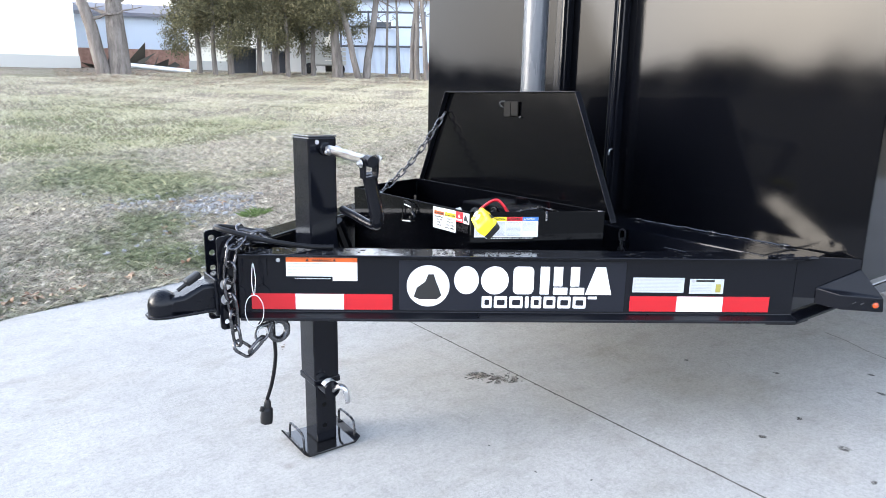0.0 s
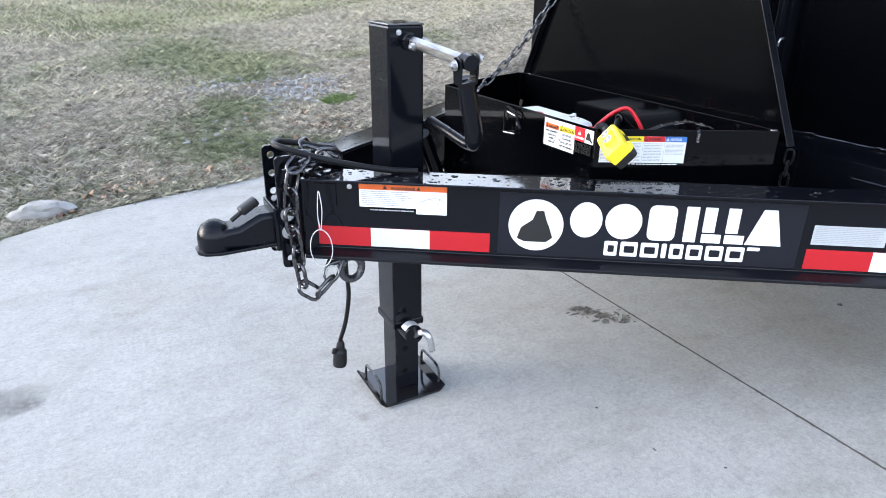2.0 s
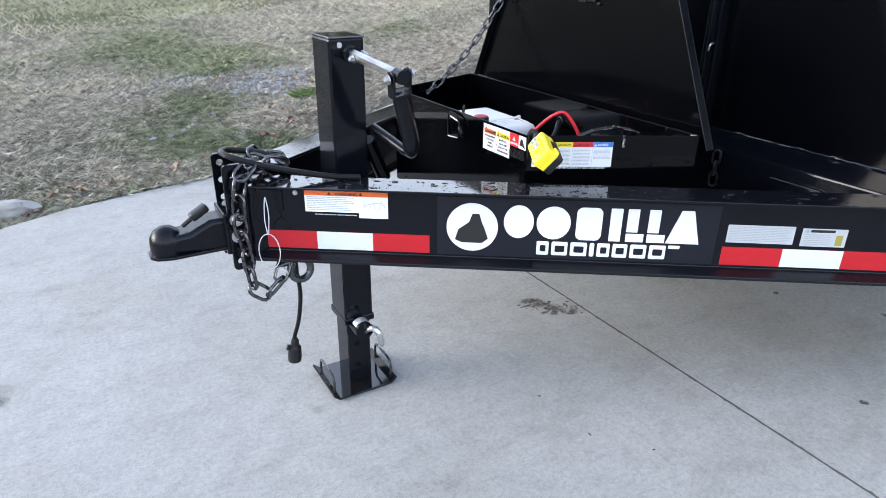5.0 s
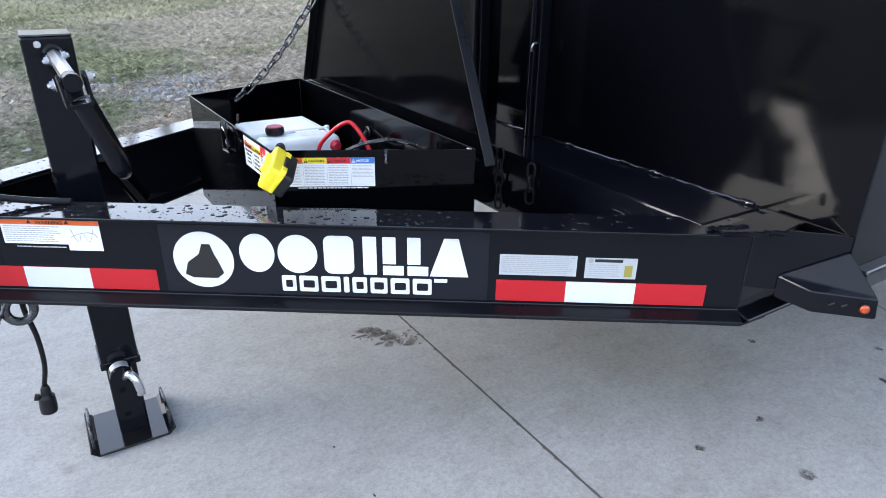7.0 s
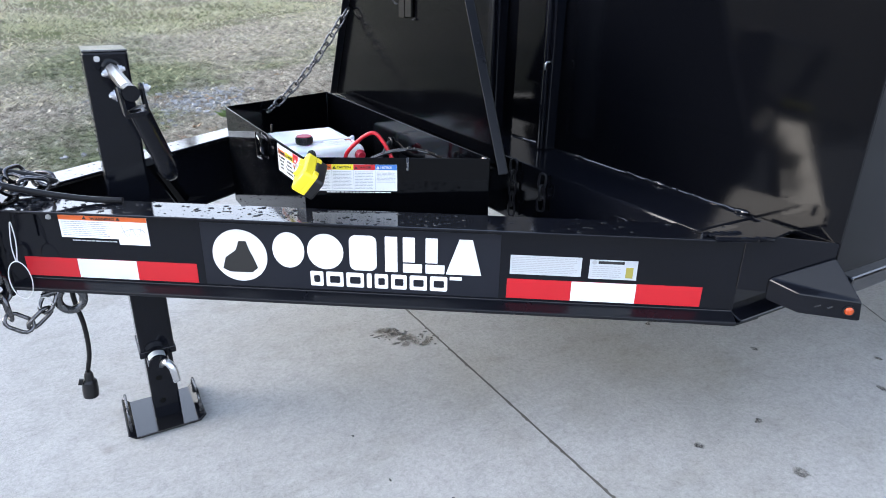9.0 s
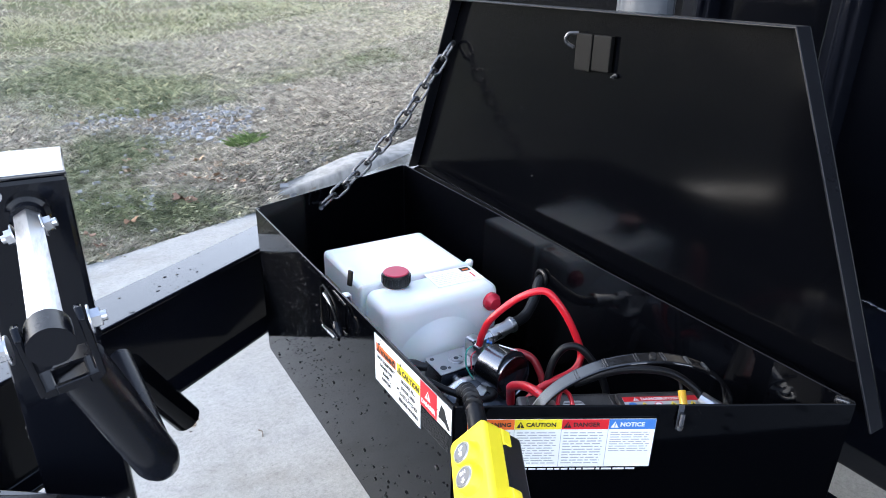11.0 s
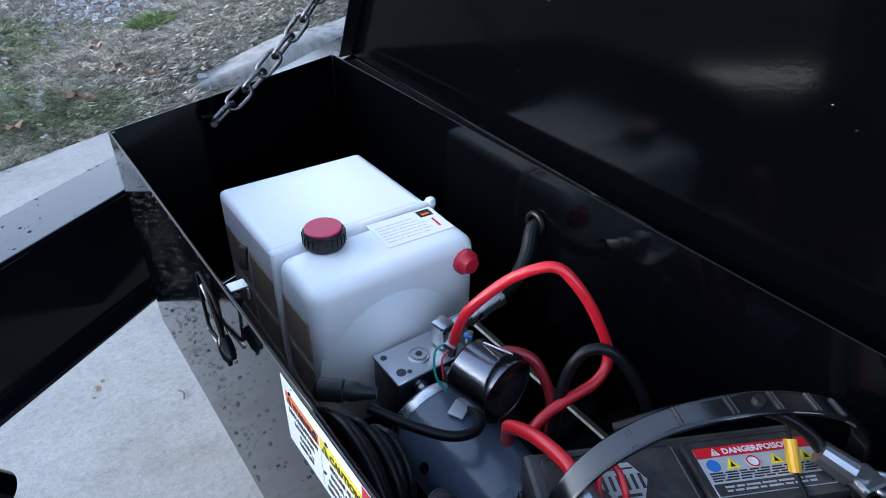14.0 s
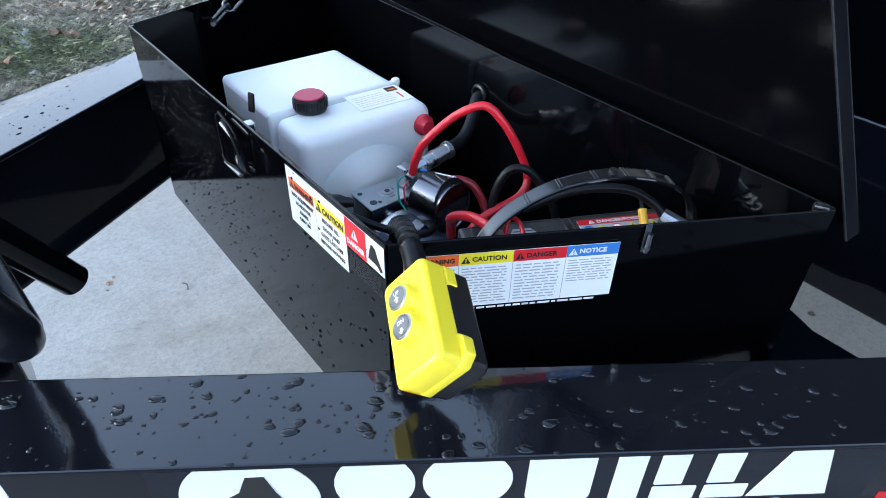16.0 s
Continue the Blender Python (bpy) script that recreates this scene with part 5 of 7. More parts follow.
pump = part("pump_block", slab(new_bm(), (1.568, 2.030, 0.60), (1.668, 2.086, 0.6735), 0.002), SOLENOID, unit, "dark machined pump block")
face = part("top_face", slab(new_bm(), (1.567, 2.029, 0.674), (1.669, 2.087, 0.677), 0.001, 1), ALU, pump, "machined aluminium top face")
for x, y, r in ((1.581, 2.044, 0.006), (1.5765, 2.076, 0.004), (1.652, 2.077, 0.004), (1.590, 2.040, 0.003)):
    part("port", rod(new_bm(), (x, y, 0.6768), (x, y, 0.6776), r, seg=18), DARK, pump)
bm = lathe(new_bm(), [(0.0135, 0.0), (0.0135, 0.0015), (0.0125, 0.002), (0.0122, 0.001), (0.0095, 0.001), (0.0092, 0.0035), (0.006, 0.0035)], pose(1.613, 2.056, 0.677), 28)
part("relief_valve", bm, ZINC, pump)
part("valve_socket", rod(new_bm(), (1.613, 2.056, 0.6805), (1.613, 2.056, 0.681), 0.0045, seg=6), DARK, pump)
bm = bolt(new_bm(), (1.600, 2.0295, 0.655), (0, -1, 0), 0.006, 0.005)
bolt(bm, (1.640, 2.0295, 0.655), (0, -1, 0), 0.006, 0.005)
part("block_bolt", bm, ZINC, pump)
bm = new_bm()
block(bm, (0.022, 0.024, 0.034), pose(1.650, 2.060, 0.693, 0, 0, 10), 0.004)
rod(bm, (1.655, 2.058, 0.698), (1.684, 2.056, 0.703), 0.0098, seg=6)
rod(bm, (1.684, 2.056, 0.703), (1.727, 2.058, 0.712), 0.0125, seg=20)
rod(bm, (1.700, 2.0568, 0.7064), (1.706, 2.057, 0.7077), 0.0136, seg=20)
rod(bm, (1.727, 2.058, 0.712), (1.734, 2.0585, 0.7135), 0.0145, seg=20)
part("hose_fitting", bm, ZINC, pump, "bright zinc hose fitting")
motor = part("motor", lathe(new_bm(), [(0.03, 0), (0.05, 0.004), (0.0575, 0.012), (0.0575, 0.165), (0.055, 0.173), (0.0555, 0.18), (0.054, 0.198), (0.03, 0.203)],
                            axes((1.604, 2.027, 0.611), UP, (-0.02, -1, -0.03)), 44), MOTOR, unit, "grey-blue enamelled electric motor", smooth=40)
part("motor_band", lathe(new_bm(), [(0.0585, 0), (0.0592, 0.002), (0.0592, 0.012), (0.0585, 0.014)], axes((1.604, 2.015, 0.611), UP, (-0.02, -1, -0.03)), 44), ZINC, motor)
part("motor_clip", block(new_bm(), (0.024, 0.018, 0.003), pose(1.606, 1.966, 0.671, 4, 4, 30), 0.001), paint("bare_tin", (0.6, 0.61, 0.63), 0.4, 0.2), motor, "small bright square clip")
part("motor_stud", rod(new_bm(), (1.557, 1.95, 0.628), (1.548, 1.948, 0.634), 0.006, seg=12), BLACK, motor)
# the can lies across the motor, its round end towards the battery
sol_axis = Vector((0.16, -0.94, 0.22)).normalized()
sol_at = Vector((1.637, 1.984, 0.700))
sol = part("solenoid", lathe(new_bm(), [(0.032, -0.008), (0.036, -0.004), (0.0365, 0.046), (0.038, 0.047), (0.038, 0.050), (0.036, 0.0505), (0.0345, 0.0485), (0.012, 0.048)], axes(sol_at, UP, sol_axis), 40), SOLENOID, unit, "dark chromed starter solenoid", smooth=40)
part("can_end", rod(new_bm(), sol_at + sol_axis * 0.0475, sol_at + sol_axis * 0.0488, 0.0343, seg=36), paint("black_gloss_can_end", (0.012, 0.014, 0.018), 0.12), sol, "glossy black end cap")
part("can_seam", rod(new_bm(), sol_at + sol_axis * 0.004 + Vector((0.01, 0, 0.0352)), sol_at + sol_axis * 0.045 + Vector((0.01, 0, 0.0352)), 0.0012, seg=6), ZINC, sol)
bm = new_bm()
rod(bm, (1.624, 2.006, 0.712), (1.624, 2.004, 0.742), 0.0055, seg=12)
block(bm, (0.018, 0.013, 0.006), pose(1.624, 2.006, 0.728, 20, 0, 30), 0.001)
rod(bm, (1.644, 2.002, 0.722), (1.646, 2.003, 0.736), 0.004, seg=6)
part("terminal", bm, ZINC, sol)
part("green_lead", sweep(new_bm(), smooth_path([(1.622, 2.01, 0.728), (1.606, 2.012, 0.722), (1.598, 2.0, 0.70), (1.602, 1.985, 0.684)]), 0.0014, 6), paint("green_wire", (0.02, 0.25, 0.2), 0.4), sol)
part("pink_lead", sweep(new_bm(), smooth_path([(1.624, 2.006, 0.722), (1.610, 2.004, 0.714), (1.604, 1.994, 0.696)]), 0.0012, 6), RED_PLASTIC, sol)
part("dark_lead", sweep(new_bm(), smooth_path([(1.606, 1.998, 0.69), (1.613, 1.98, 0.69), (1.621, 1.964, 0.684), (1.616, 1.95, 0.676)]), 0.0022, 8), RUBBER, sol)
part("blue_crimp", rod(new_bm(), (1.640, 2.006, 0.732), (1.647, 2.0, 0.731), 0.0034, seg=10), BLUE_PRINT, sol)

# hose to the hoist through the rear wall
hose = thing("hydraulic_hose", (1.735, 2.06, 0.71), "black rubber hydraulic hose through the rear wall", "hose")
part("hose", sweep(new_bm(), smooth_path([(1.732, 2.0585, 0.713), (1.765, 2.064, 0.72), (1.795, 2.078, 0.74), (1.816, 2.094, 0.762), (1.834, 2.098, 0.768)]), 0.0098, 14), RUBBER, hose)
bm = sweep(new_bm(), [(1.8245, 2.098 + 0.0138 * math.cos(a), 0.768 + 0.0138 * math.sin(a)) for a in np.linspace(0, math.tau, 24, endpoint=False)], 0.004, 8, closed=True)
part("grommet", bm, RUBBER, hose)

# ---------------------------------------------------------------- battery and its leads
E1 = Vector((0.895, -0.446, 0)).normalized()
E2 = Vector((-E1.y, E1.x, 0))
BAT = frame_of(E1, E2, UP, Vector((1.512, 1.7174, 0)))
battery = thing("car_battery", BAT @ Vector((0.13, 0.07, 0.522)), "black lead-acid battery with dusty lid and warning label", "battery")
part("case", block(new_bm(), (0.250, 0.124, 0.207), BAT @ Matrix.Translation((0.128, 0.066, 0.6255)), 0.004), PLASTIC, battery)
DUSTY = paint("dusty_black_plastic", (0.02, 0.02, 0.021), 0.45, Specular_IOR_Level=0.35)
wire(DUSTY, ramp(DUSTY, noise_of(DUSTY, coords(DUSTY), 25, 6, 0.65), (0.35, (0.016, 0.016, 0.018)), (0.75, (0.075, 0.072, 0.07))), "Base Color")
lid_b = part("battery_lid", block(new_bm(), (0.255, 0.128, 0.03), BAT @ Matrix.Translation((0.128, 0.066, 0.743)), 0.005), DUSTY, battery)
for x0, x1 in ((0.012, 0.127), (0.134, 0.250)):
    part("lid_panel", block(new_bm(), (x1 - x0, 0.066, 0.009), BAT @ Matrix.Translation(((x0 + x1) / 2, 0.0835, 0.7615)), 0.003), DUSTY, lid_b)
part("vent_slot", block(new_bm(), (0.002, 0.05, 0.03), BAT @ Matrix.Translation((0.002, 0.07, 0.68)), 0.0008), DARK, battery)
for y in (0.02, 0.045, 0.07, 0.095, 0.118):
    part("case_rib", block(new_bm(), (0.006, 0.007, 0.15), BAT @ Matrix.Translation((0.0015, y, 0.645)), 0.001), PLASTIC, battery)
TOPM = BAT @ Matrix.Translation((0, 0, 0.7662))
worn = paint("worn_silver_print", (0.3, 0.3, 0.31), 0.5)
badge = part("plain_badge", prism(new_bm(), [(0.0515, 0.0845), (0.061, 0.0665), (0.0825, 0.0665), (0.092, 0.0845), (0.0825, 0.1025), (0.061, 0.1025)], TOPM, 0.0005), worn, lid_b, "worn silver hexagon badge", smooth=0)
bm = new_bm()
for k in range(6):
    plate(bm, 0.0545 + k * 0.0062, 0.077, 0.0572 + k * 0.0062, 0.091, raised(TOPM, 0.0007), 0.0003)
plate(bm, 0.062, 0.0705, 0.082, 0.073, raised(TOPM, 0.0007), 0.0003)
plate(bm, 0.060, 0.096, 0.084, 0.0975, raised(TOPM, 0.0007), 0.0003)
part("badge_bar", bm, DUSTY, badge, smooth=0)
blabel = part("danger_label", plate(new_bm(), 0.141, 0.060, 0.243, 0.1065, TOPM), paint("scuffed_grey_label", (0.42, 0.43, 0.45), 0.4), lid_b, "scuffed grey danger label with a red heading", smooth=0)
tm = raised(TOPM, 0.0007)
part("heading", plate(new_bm(), 0.141, 0.0965, 0.243, 0.1065, tm, 0.0003), RED_PRINT, blabel, smooth=0)
text("heading_words", "DANGER/POISON", 0.0078, raised(TOPM, 0.0011) @ Matrix.Translation((0.165, 0.0985, 0)), WHITE, blabel, "LEFT", 1.0, 0.0002)
triangle_sign(blabel, raised(TOPM, 0.0011), 0.154, 0.0978, 0.0072, WHITE, RED_PRINT)
for x, c in ((0.151, BLUE_PRINT), (0.167, YELLOW_PRINT), (0.186, SHEET), (0.206, YELLOW_PRINT), (0.2185, YELLOW_PRINT), (0.233, YELLOW_PRINT)):
    q = tm @ Vector((x, 0.0885, 0))
    if c is YELLOW_PRINT:
        part("hazard_sign", prism(new_bm(), [(x - 0.006, 0.084), (x + 0.006, 0.084), (x, 0.0945)], tm, 0.0004), c, blabel, smooth=0)
        part("hazard_mark", prism(new_bm(), [(x - 0.0022, 0.0855), (x + 0.0022, 0.0855), (x, 0.0905)], raised(TOPM, 0.0012), 0.0003), INK, blabel, smooth=0)
    else:
        part("hazard_sign", rod(new_bm(), q, q + Vector((0, 0, 0.0004)), 0.0058, seg=20), c, blabel, smooth=0)
part("ban_ring", sweep(new_bm(), [tm @ Vector((0.186 + 0.005 * math.cos(a), 0.0885 + 0.005 * math.sin(a), 0.0006)) for a in np.linspace(0, math.tau, 22, endpoint=False)], 0.0006, 5, closed=True), RED_PRINT, blabel, smooth=0)
part("print", bars(0.144, 0.073, 0.240, 0.0825, 4, tm, rng, 0.5, 0.1), INK, blabel, smooth=0)
part("print_band", plate(new_bm(), 0.142, 0.0605, 0.242, 0.0715, tm, 0.0003), DUSTY, blabel, smooth=0)
part("print", bars(0.150, 0.0625, 0.235, 0.0695, 2, raised(TOPM, 0.0012), rng, 0.5, 0.1), GREY_INK, blabel, smooth=0)
for x0, x1 in ((0.012, 0.127), (0.134, 0.250)):
    part("panel_rim", sweep(new_bm(), [TOPM @ Vector((x, y, 0)) for x, y in rounded(x0 + 0.0015, 0.052, x1 - 0.0015, 0.115, 0.004)], 0.0012, 5, closed=True), DUSTY, lid_b, smooth=60)
strap = thing("battery_strap", (1.7, 1.727, 0.83), "ribbed black rubber strap arching over the battery", "strap")
bm = new_bm()
arc = smooth_path([(1.530, 1.772, 0.71), (1.541, 1.772, 0.755), (1.561, 1.773, 0.785), (1.592, 1.768, 0.809), (1.638, 1.752, 0.830), (1.684, 1.726, 0.842), (1.724, 1.704, 0.840), (1.764, 1.685, 0.823), (1.792, 1.670, 0.79), (1.80, 1.666, 0.73)], 7)
HALF = 0.0092
rows_ = []
for i, p in enumerate(arc):
    t = (arc[min(i + 1, len(arc) - 1)] - arc[max(i - 1, 0)]).normalized()
    n = t.cross(E2).normalized()
    rows_.append([bm.verts.new(p + E2 * a * HALF + n * b * 0.002) for a, b in ((-1, -1), (1, -1), (1, 1), (-1, 1))])
for a, b in zip(rows_, rows_[1:]):
    for k in range(4):
        bm.faces.new((a[k], a[(k + 1) % 4], b[(k + 1) % 4], b[k]))
bm.faces.new(rows_[0]), bm.faces.new(rows_[-1][::-1])
STRAP = paint("glossy_black_rubber", (0.005, 0.005, 0.006), 0.16, Specular_IOR_Level=0.9)
part("band", bm, STRAP, strap, smooth=30)
for w in (-1, 1):
    part("band_edge", sweep(new_bm(), [p + E2 * w * HALF for p in arc], 0.0026, 6), STRAP, strap, smooth=60)
for i in (24, 29, 34, 39, 44, 48):
    p, t = arc[i], (arc[i + 1] - arc[i - 1]).normalized()
    n = -t.cross(E2).normalized() if t.cross(E2).z < 0 else t.cross(E2).normalized()
    for d in (-0.0016, 0.0016):
        part("band_rib", block(new_bm(), (0.0012, 0.017, 0.0026), frame_of(t, E2, t.cross(E2), p + n * 0.0024 + t * d)), DUSTY, strap, smooth=0)
p = arc[37]
part("stud", rod(new_bm(), p + Vector((0, 0, 0.001)), p + Vector((0, 0, 0.0065)), 0.0052, 0.0042, seg=16), PLASTIC, strap)


def cable(name, path, r, material, label, ends=(), seg=12):
    ob = thing(name, path[0], label, "cable", "cables in the toolbox")
    part("sheath", sweep(new_bm(), smooth_path(path), r, seg), material, ob, smooth=60)
    return ob


red = cable("battery_cable", [(1.624, 2.004, 0.732), (1.626, 1.998, 0.756), (1.634, 1.988, 0.785), (1.662, 1.970, 0.818), (1.682, 1.949, 0.838), (1.697, 1.934, 0.842), (1.708, 1.919, 0.828), (1.722, 1.903, 0.798), (1.735, 1.887, 0.755), (1.730, 1.88, 0.735), (1.712, 1.878, 0.723), (1.679, 1.882, 0.715), (1.652, 1.885, 0.706), (1.630, 1.885, 0.69)], 0.0058, RED_CABLE, "thick red battery cable arching from the solenoid")
red2 = cable("battery_cable", [(1.604, 1.886, 0.700), (1.598, 1.880, 0.726), (1.592, 1.872, 0.741), (1.589, 1.850, 0.758), (1.585, 1.822, 0.772), (1.580, 1.79, 0.780), (1.572, 1.768, 0.779)], 0.0065, RED_CABLE, "thick red battery cable clamped to the battery post")
bm = rod(new_bm(), (1.574, 1.772, 0.780), (1.566, 1.748, 0.775), 0.0112, 0.0122, seg=14)
block(bm, (0.024, 0.022, 0.011), pose(1.563, 1.741, 0.772, 0, 0, 18), 0.003)
rod(bm, (1.562, 1.738, 0.758), (1.562, 1.738, 0.781), 0.0085, seg=16)
part("clamp", bm, ALU, red2, "cast lead clamp")
cable("battery_cable", [(1.664, 1.882, 0.66), (1.671, 1.886, 0.70), (1.686, 1.892, 0.742), (1.704, 1.886, 0.767), (1.724, 1.868, 0.764), (1.744, 1.842, 0.722), (1.752, 1.83, 0.68)], 0.0058, RUBBER, "black battery cable looped behind the battery")
neg = cable("battery_cable", [(1.645, 1.80, 0.772), (1.69, 1.765, 0.800), (1.735, 1.726, 0.806), (1.756, 1.698, 0.793), (1.762, 1.676, 0.777)], 0.0055, RUBBER, "black negative battery cable")
bm = rod(new_bm(), (1.757, 1.684, 0.782), (1.766, 1.660, 0.774), 0.0105, 0.012, seg=14)
block(bm, (0.026, 0.024, 0.010), pose(1.770, 1.650, 0.772, 0, 0, -14), 0.003)
rod(bm, (1.768, 1.655, 0.756), (1.768, 1.655, 0.780), 0.0085, seg=16)
sweep(bm, [(1.777 + 0.010 * math.cos(a), 1.639 + 0.010 * math.sin(a), 0.773) for a in np.linspace(0, math.tau, 18, endpoint=False)], 0.0032, 8, closed=True)
part("clamp", bm, ALU, neg, "cast lead clamp")
wrap = cable("heat_shrink_lead", [(1.658, 1.970, 0.722), (1.671, 1.958, 0.728), (1.686, 1.938, 0.72), (1.689, 1.914, 0.69), (1.678, 1.897, 0.665), (1.666, 1.89, 0.65)], 0.0062, RED_WRAP, "dark red wrapped lead by the solenoid")
part("crimp", rod(new_bm(), (1.672, 1.888, 0.69), (1.660, 1.893, 0.688), 0.004, seg=10), ZINC, wrap)
thin = cable("red_lead", [(1.572, 1.748, 0.778), (1.584, 1.764, 0.785), (1.594, 1.770, 0.797), (1.598, 1.760, 0.796), (1.594, 1.746, 0.787), (1.590, 1.740, 0.779)], 0.0028, RED_CABLE, "thin red lead with an amber crimp")
part("crimp", rod(new_bm(), (1.591, 1.741, 0.782), (1.582, 1.731, 0.770), 0.0056, 0.0046, seg=12), AMBER, thin, "amber crimp")
gl = cable("grey_lead", [(1.746, 1.722, 0.805), (1.747, 1.712, 0.80), (1.745, 1.703, 0.785), (1.735, 1.686, 0.768), (1.722, 1.671, 0.768), (1.714, 1.664, 0.769)], 0.0022, PLASTIC, "thin grey lead with an amber crimp")
part("crimp", rod(new_bm(), (1.7452, 1.7035, 0.786), (1.7355, 1.687, 0.7685), 0.0052, seg=12), AMBER, gl, "amber crimp")

# loose black cord: connector, run and coil
lead = thing("pendant_lead", (1.50, 1.98, 0.6), "black lead coiled beside the motor", "cable", "cables in the toolbox")
coil = []
for k in range(7 * 30 + 1):
    a = k * math.tau / 30
    turn = k / 30
    rad = 0.092 - 0.007 * turn
    coil.append((1.452 + 0.0075 * turn + 0.05 * math.sin(a) * 0.3 + 0.003 * math.sin(a * 0.37), 1.955 + (rad + 0.003 * math.sin(turn * 2.1)) * math.cos(a), 0.645 + rad * 0.98 * math.sin(a)))
part("coil", sweep(new_bm(), coil, 0.0048, 8), RUBBER, lead, smooth=60)
part("connector", lathe(new_bm(), [(0.009, 0), (0.012, 0.004), (0.012, 0.028), (0.010, 0.03), (0.010, 0.042), (0.0075, 0.05), (0.006, 0.062)], axes((1.468, 2.022, 0.735), UP, (0.72, -0.60, -0.3)), 18), PLASTIC, lead)
part("run", sweep(new_bm(), smooth_path([(1.508, 1.988, 0.714), (1.535, 1.952, 0.704), (1.562, 1.925, 0.697), (1.588, 1.918, 0.692), (1.606, 1.930, 0.688), (1.612, 1.952, 0.682)]), 0.0055, 10), RUBBER, lead, smooth=60)

# ---------------------------------------------------------------- hand control hung over the box corner
remote = thing("pendant_control", (1.395, 1.655, 0.84), "yellow two-button hoist pendant hanging over the toolbox corner", "remote control")
WIDE = Vector((0.4762, -0.4217, 0.7716))
LONG = Vector((0.445, 0.8724, 0.2021))
NORM = WIDE.cross(LONG).normalized()
PEN = frame_of(WIDE, LONG * 0.95, NORM, Vector((1.3854, 1.6684, 0.8422)))
shape = [(-0.028, -0.056), (-0.024, -0.060), (0.022, -0.060), (0.028, -0.054), (0.028, 0.043), (0.023, 0.048), (-0.022, 0.048), (-0.028, 0.042)]
shell = part("front_shell", prism(new_bm(), shape, PEN @ Matrix.Translation((0, 0, -0.027)), 0.027, 0.005, 3), YELLOW, remote, "bright yellow plastic shell", smooth=35)
part("shell_skirt", prism(new_bm(), [(-0.0275, 0.018), (0.0285, 0.024), (0.0285, 0.043), (0.023, 0.0482), (-0.022, 0.0482), (-0.0275, 0.042)], PEN @ Matrix.Translation((0, 0, -0.037)), 0.012, 0.001, 1), YELLOW, shell, smooth=35)
part("shell_skirt", prism(new_bm(), [(-0.0275, -0.056), (-0.024, -0.0602), (0.024, -0.0602), (0.034, -0.052), (0.034, -0.036), (0.0285, -0.030), (-0.0275, -0.034)], PEN @ Matrix.Translation((0, 0, -0.034)), 0.012, 0.002, 2), YELLOW, shell, smooth=35)
part("back_shell", prism(new_bm(), [(x * 0.97, y * 0.975) for x, y in shape], PEN @ Matrix.Translation((0, 0, -0.055)), 0.03, 0.004, 2), PLASTIC, remote, "black plastic back")
BUTTON = paint("button_metal", (0.5, 0.5, 0.5), 0.3, 1.0)
BUTTON_FACE = paint("grey_button_face", (0.22, 0.22, 0.225), 0.35, 0.5)
for y, word, w in ((0.0125, "UP", 1), (-0.0175, "DN", -1)):
    m = PEN @ Matrix.Translation((0.002, y, 0))
    low = m
    m = m @ Matrix.Translation((0, 0, 0.0045))
    part("button_collar", lathe(new_bm(), [(0.0178, -0.002), (0.0158, 0.001), (0.0145, 0.0035), (0.0138, 0.0095), (0.0128, 0.0105), (0.0113, 0.0103)], low, 36), YELLOW, shell, smooth=50)
    b = part("button", lathe(new_bm(), [(0.0116, 0.0), (0.0116, 0.0058), (0.0106, 0.0068), (0.0096, 0.0068), (0.0092, 0.0062), (0.0005, 0.0062)], m, 36), BUTTON, remote, "round metal push button", smooth=40)
    part("button_face", lathe(new_bm(), [(0.0091, 0.0), (0.0091, 0.0003), (0.0005, 0.0003)], m @ Matrix.Translation((0, 0, 0.0063)), 28), BUTTON_FACE, b)
    text("button_word", word, 0.0055, m @ Matrix.Translation((0, 0.0022, 0.0068)), WHITE, b, "CENTER", 1.0, 0.0001)
    bm = prism(new_bm(), [(-0.0014, -0.0012), (0.0014, -0.0012), (0.0014, -0.005), (-0.0014, -0.005)], m @ Matrix.Translation((0, -0.0005, 0.0068)), 0.0003)
    prism(bm, [(-0.0032, -0.0031 + w * 0.0012), (0.0032, -0.0031 + w * 0.0012), (0, -0.0031 + w * 0.0045)], m @ Matrix.Translation((0, -0.0005, 0.0072)), 0.0003)
    part("arrow", bm, WHITE, b, smooth=0)
boot = smooth_path([(1.425, 1.709, 0.836), (1.434, 1.731, 0.846), (1.443, 1.754, 0.849), (1.452, 1.777, 0.842), (1.460, 1.797, 0.824)], 14)
part("strain_relief", sweep(new_bm(), boot, lambda f: 0.0112 - 0.0022 * f if f < 0.3 else 0.0088 - 0.0026 * f + 0.0032 * (math.sin(f * 70) > 0), 16), RUBBER, remote, "ribbed black strain relief", smooth=50)
part("cord_tail", sweep(new_bm(), smooth_path([(1.460, 1.797, 0.824), (1.470, 1.825, 0.77), (1.485, 1.87, 0.69), (1.49, 1.90, 0.62)]), 0.0062, 10), RUBBER, remote, smooth=60)


# ---------------------------------------------------------------- rain drops on the steel
WATER = paint("rain_water_on_black", (0.008, 0.009, 0.011), 0.03, IOR=1.5)


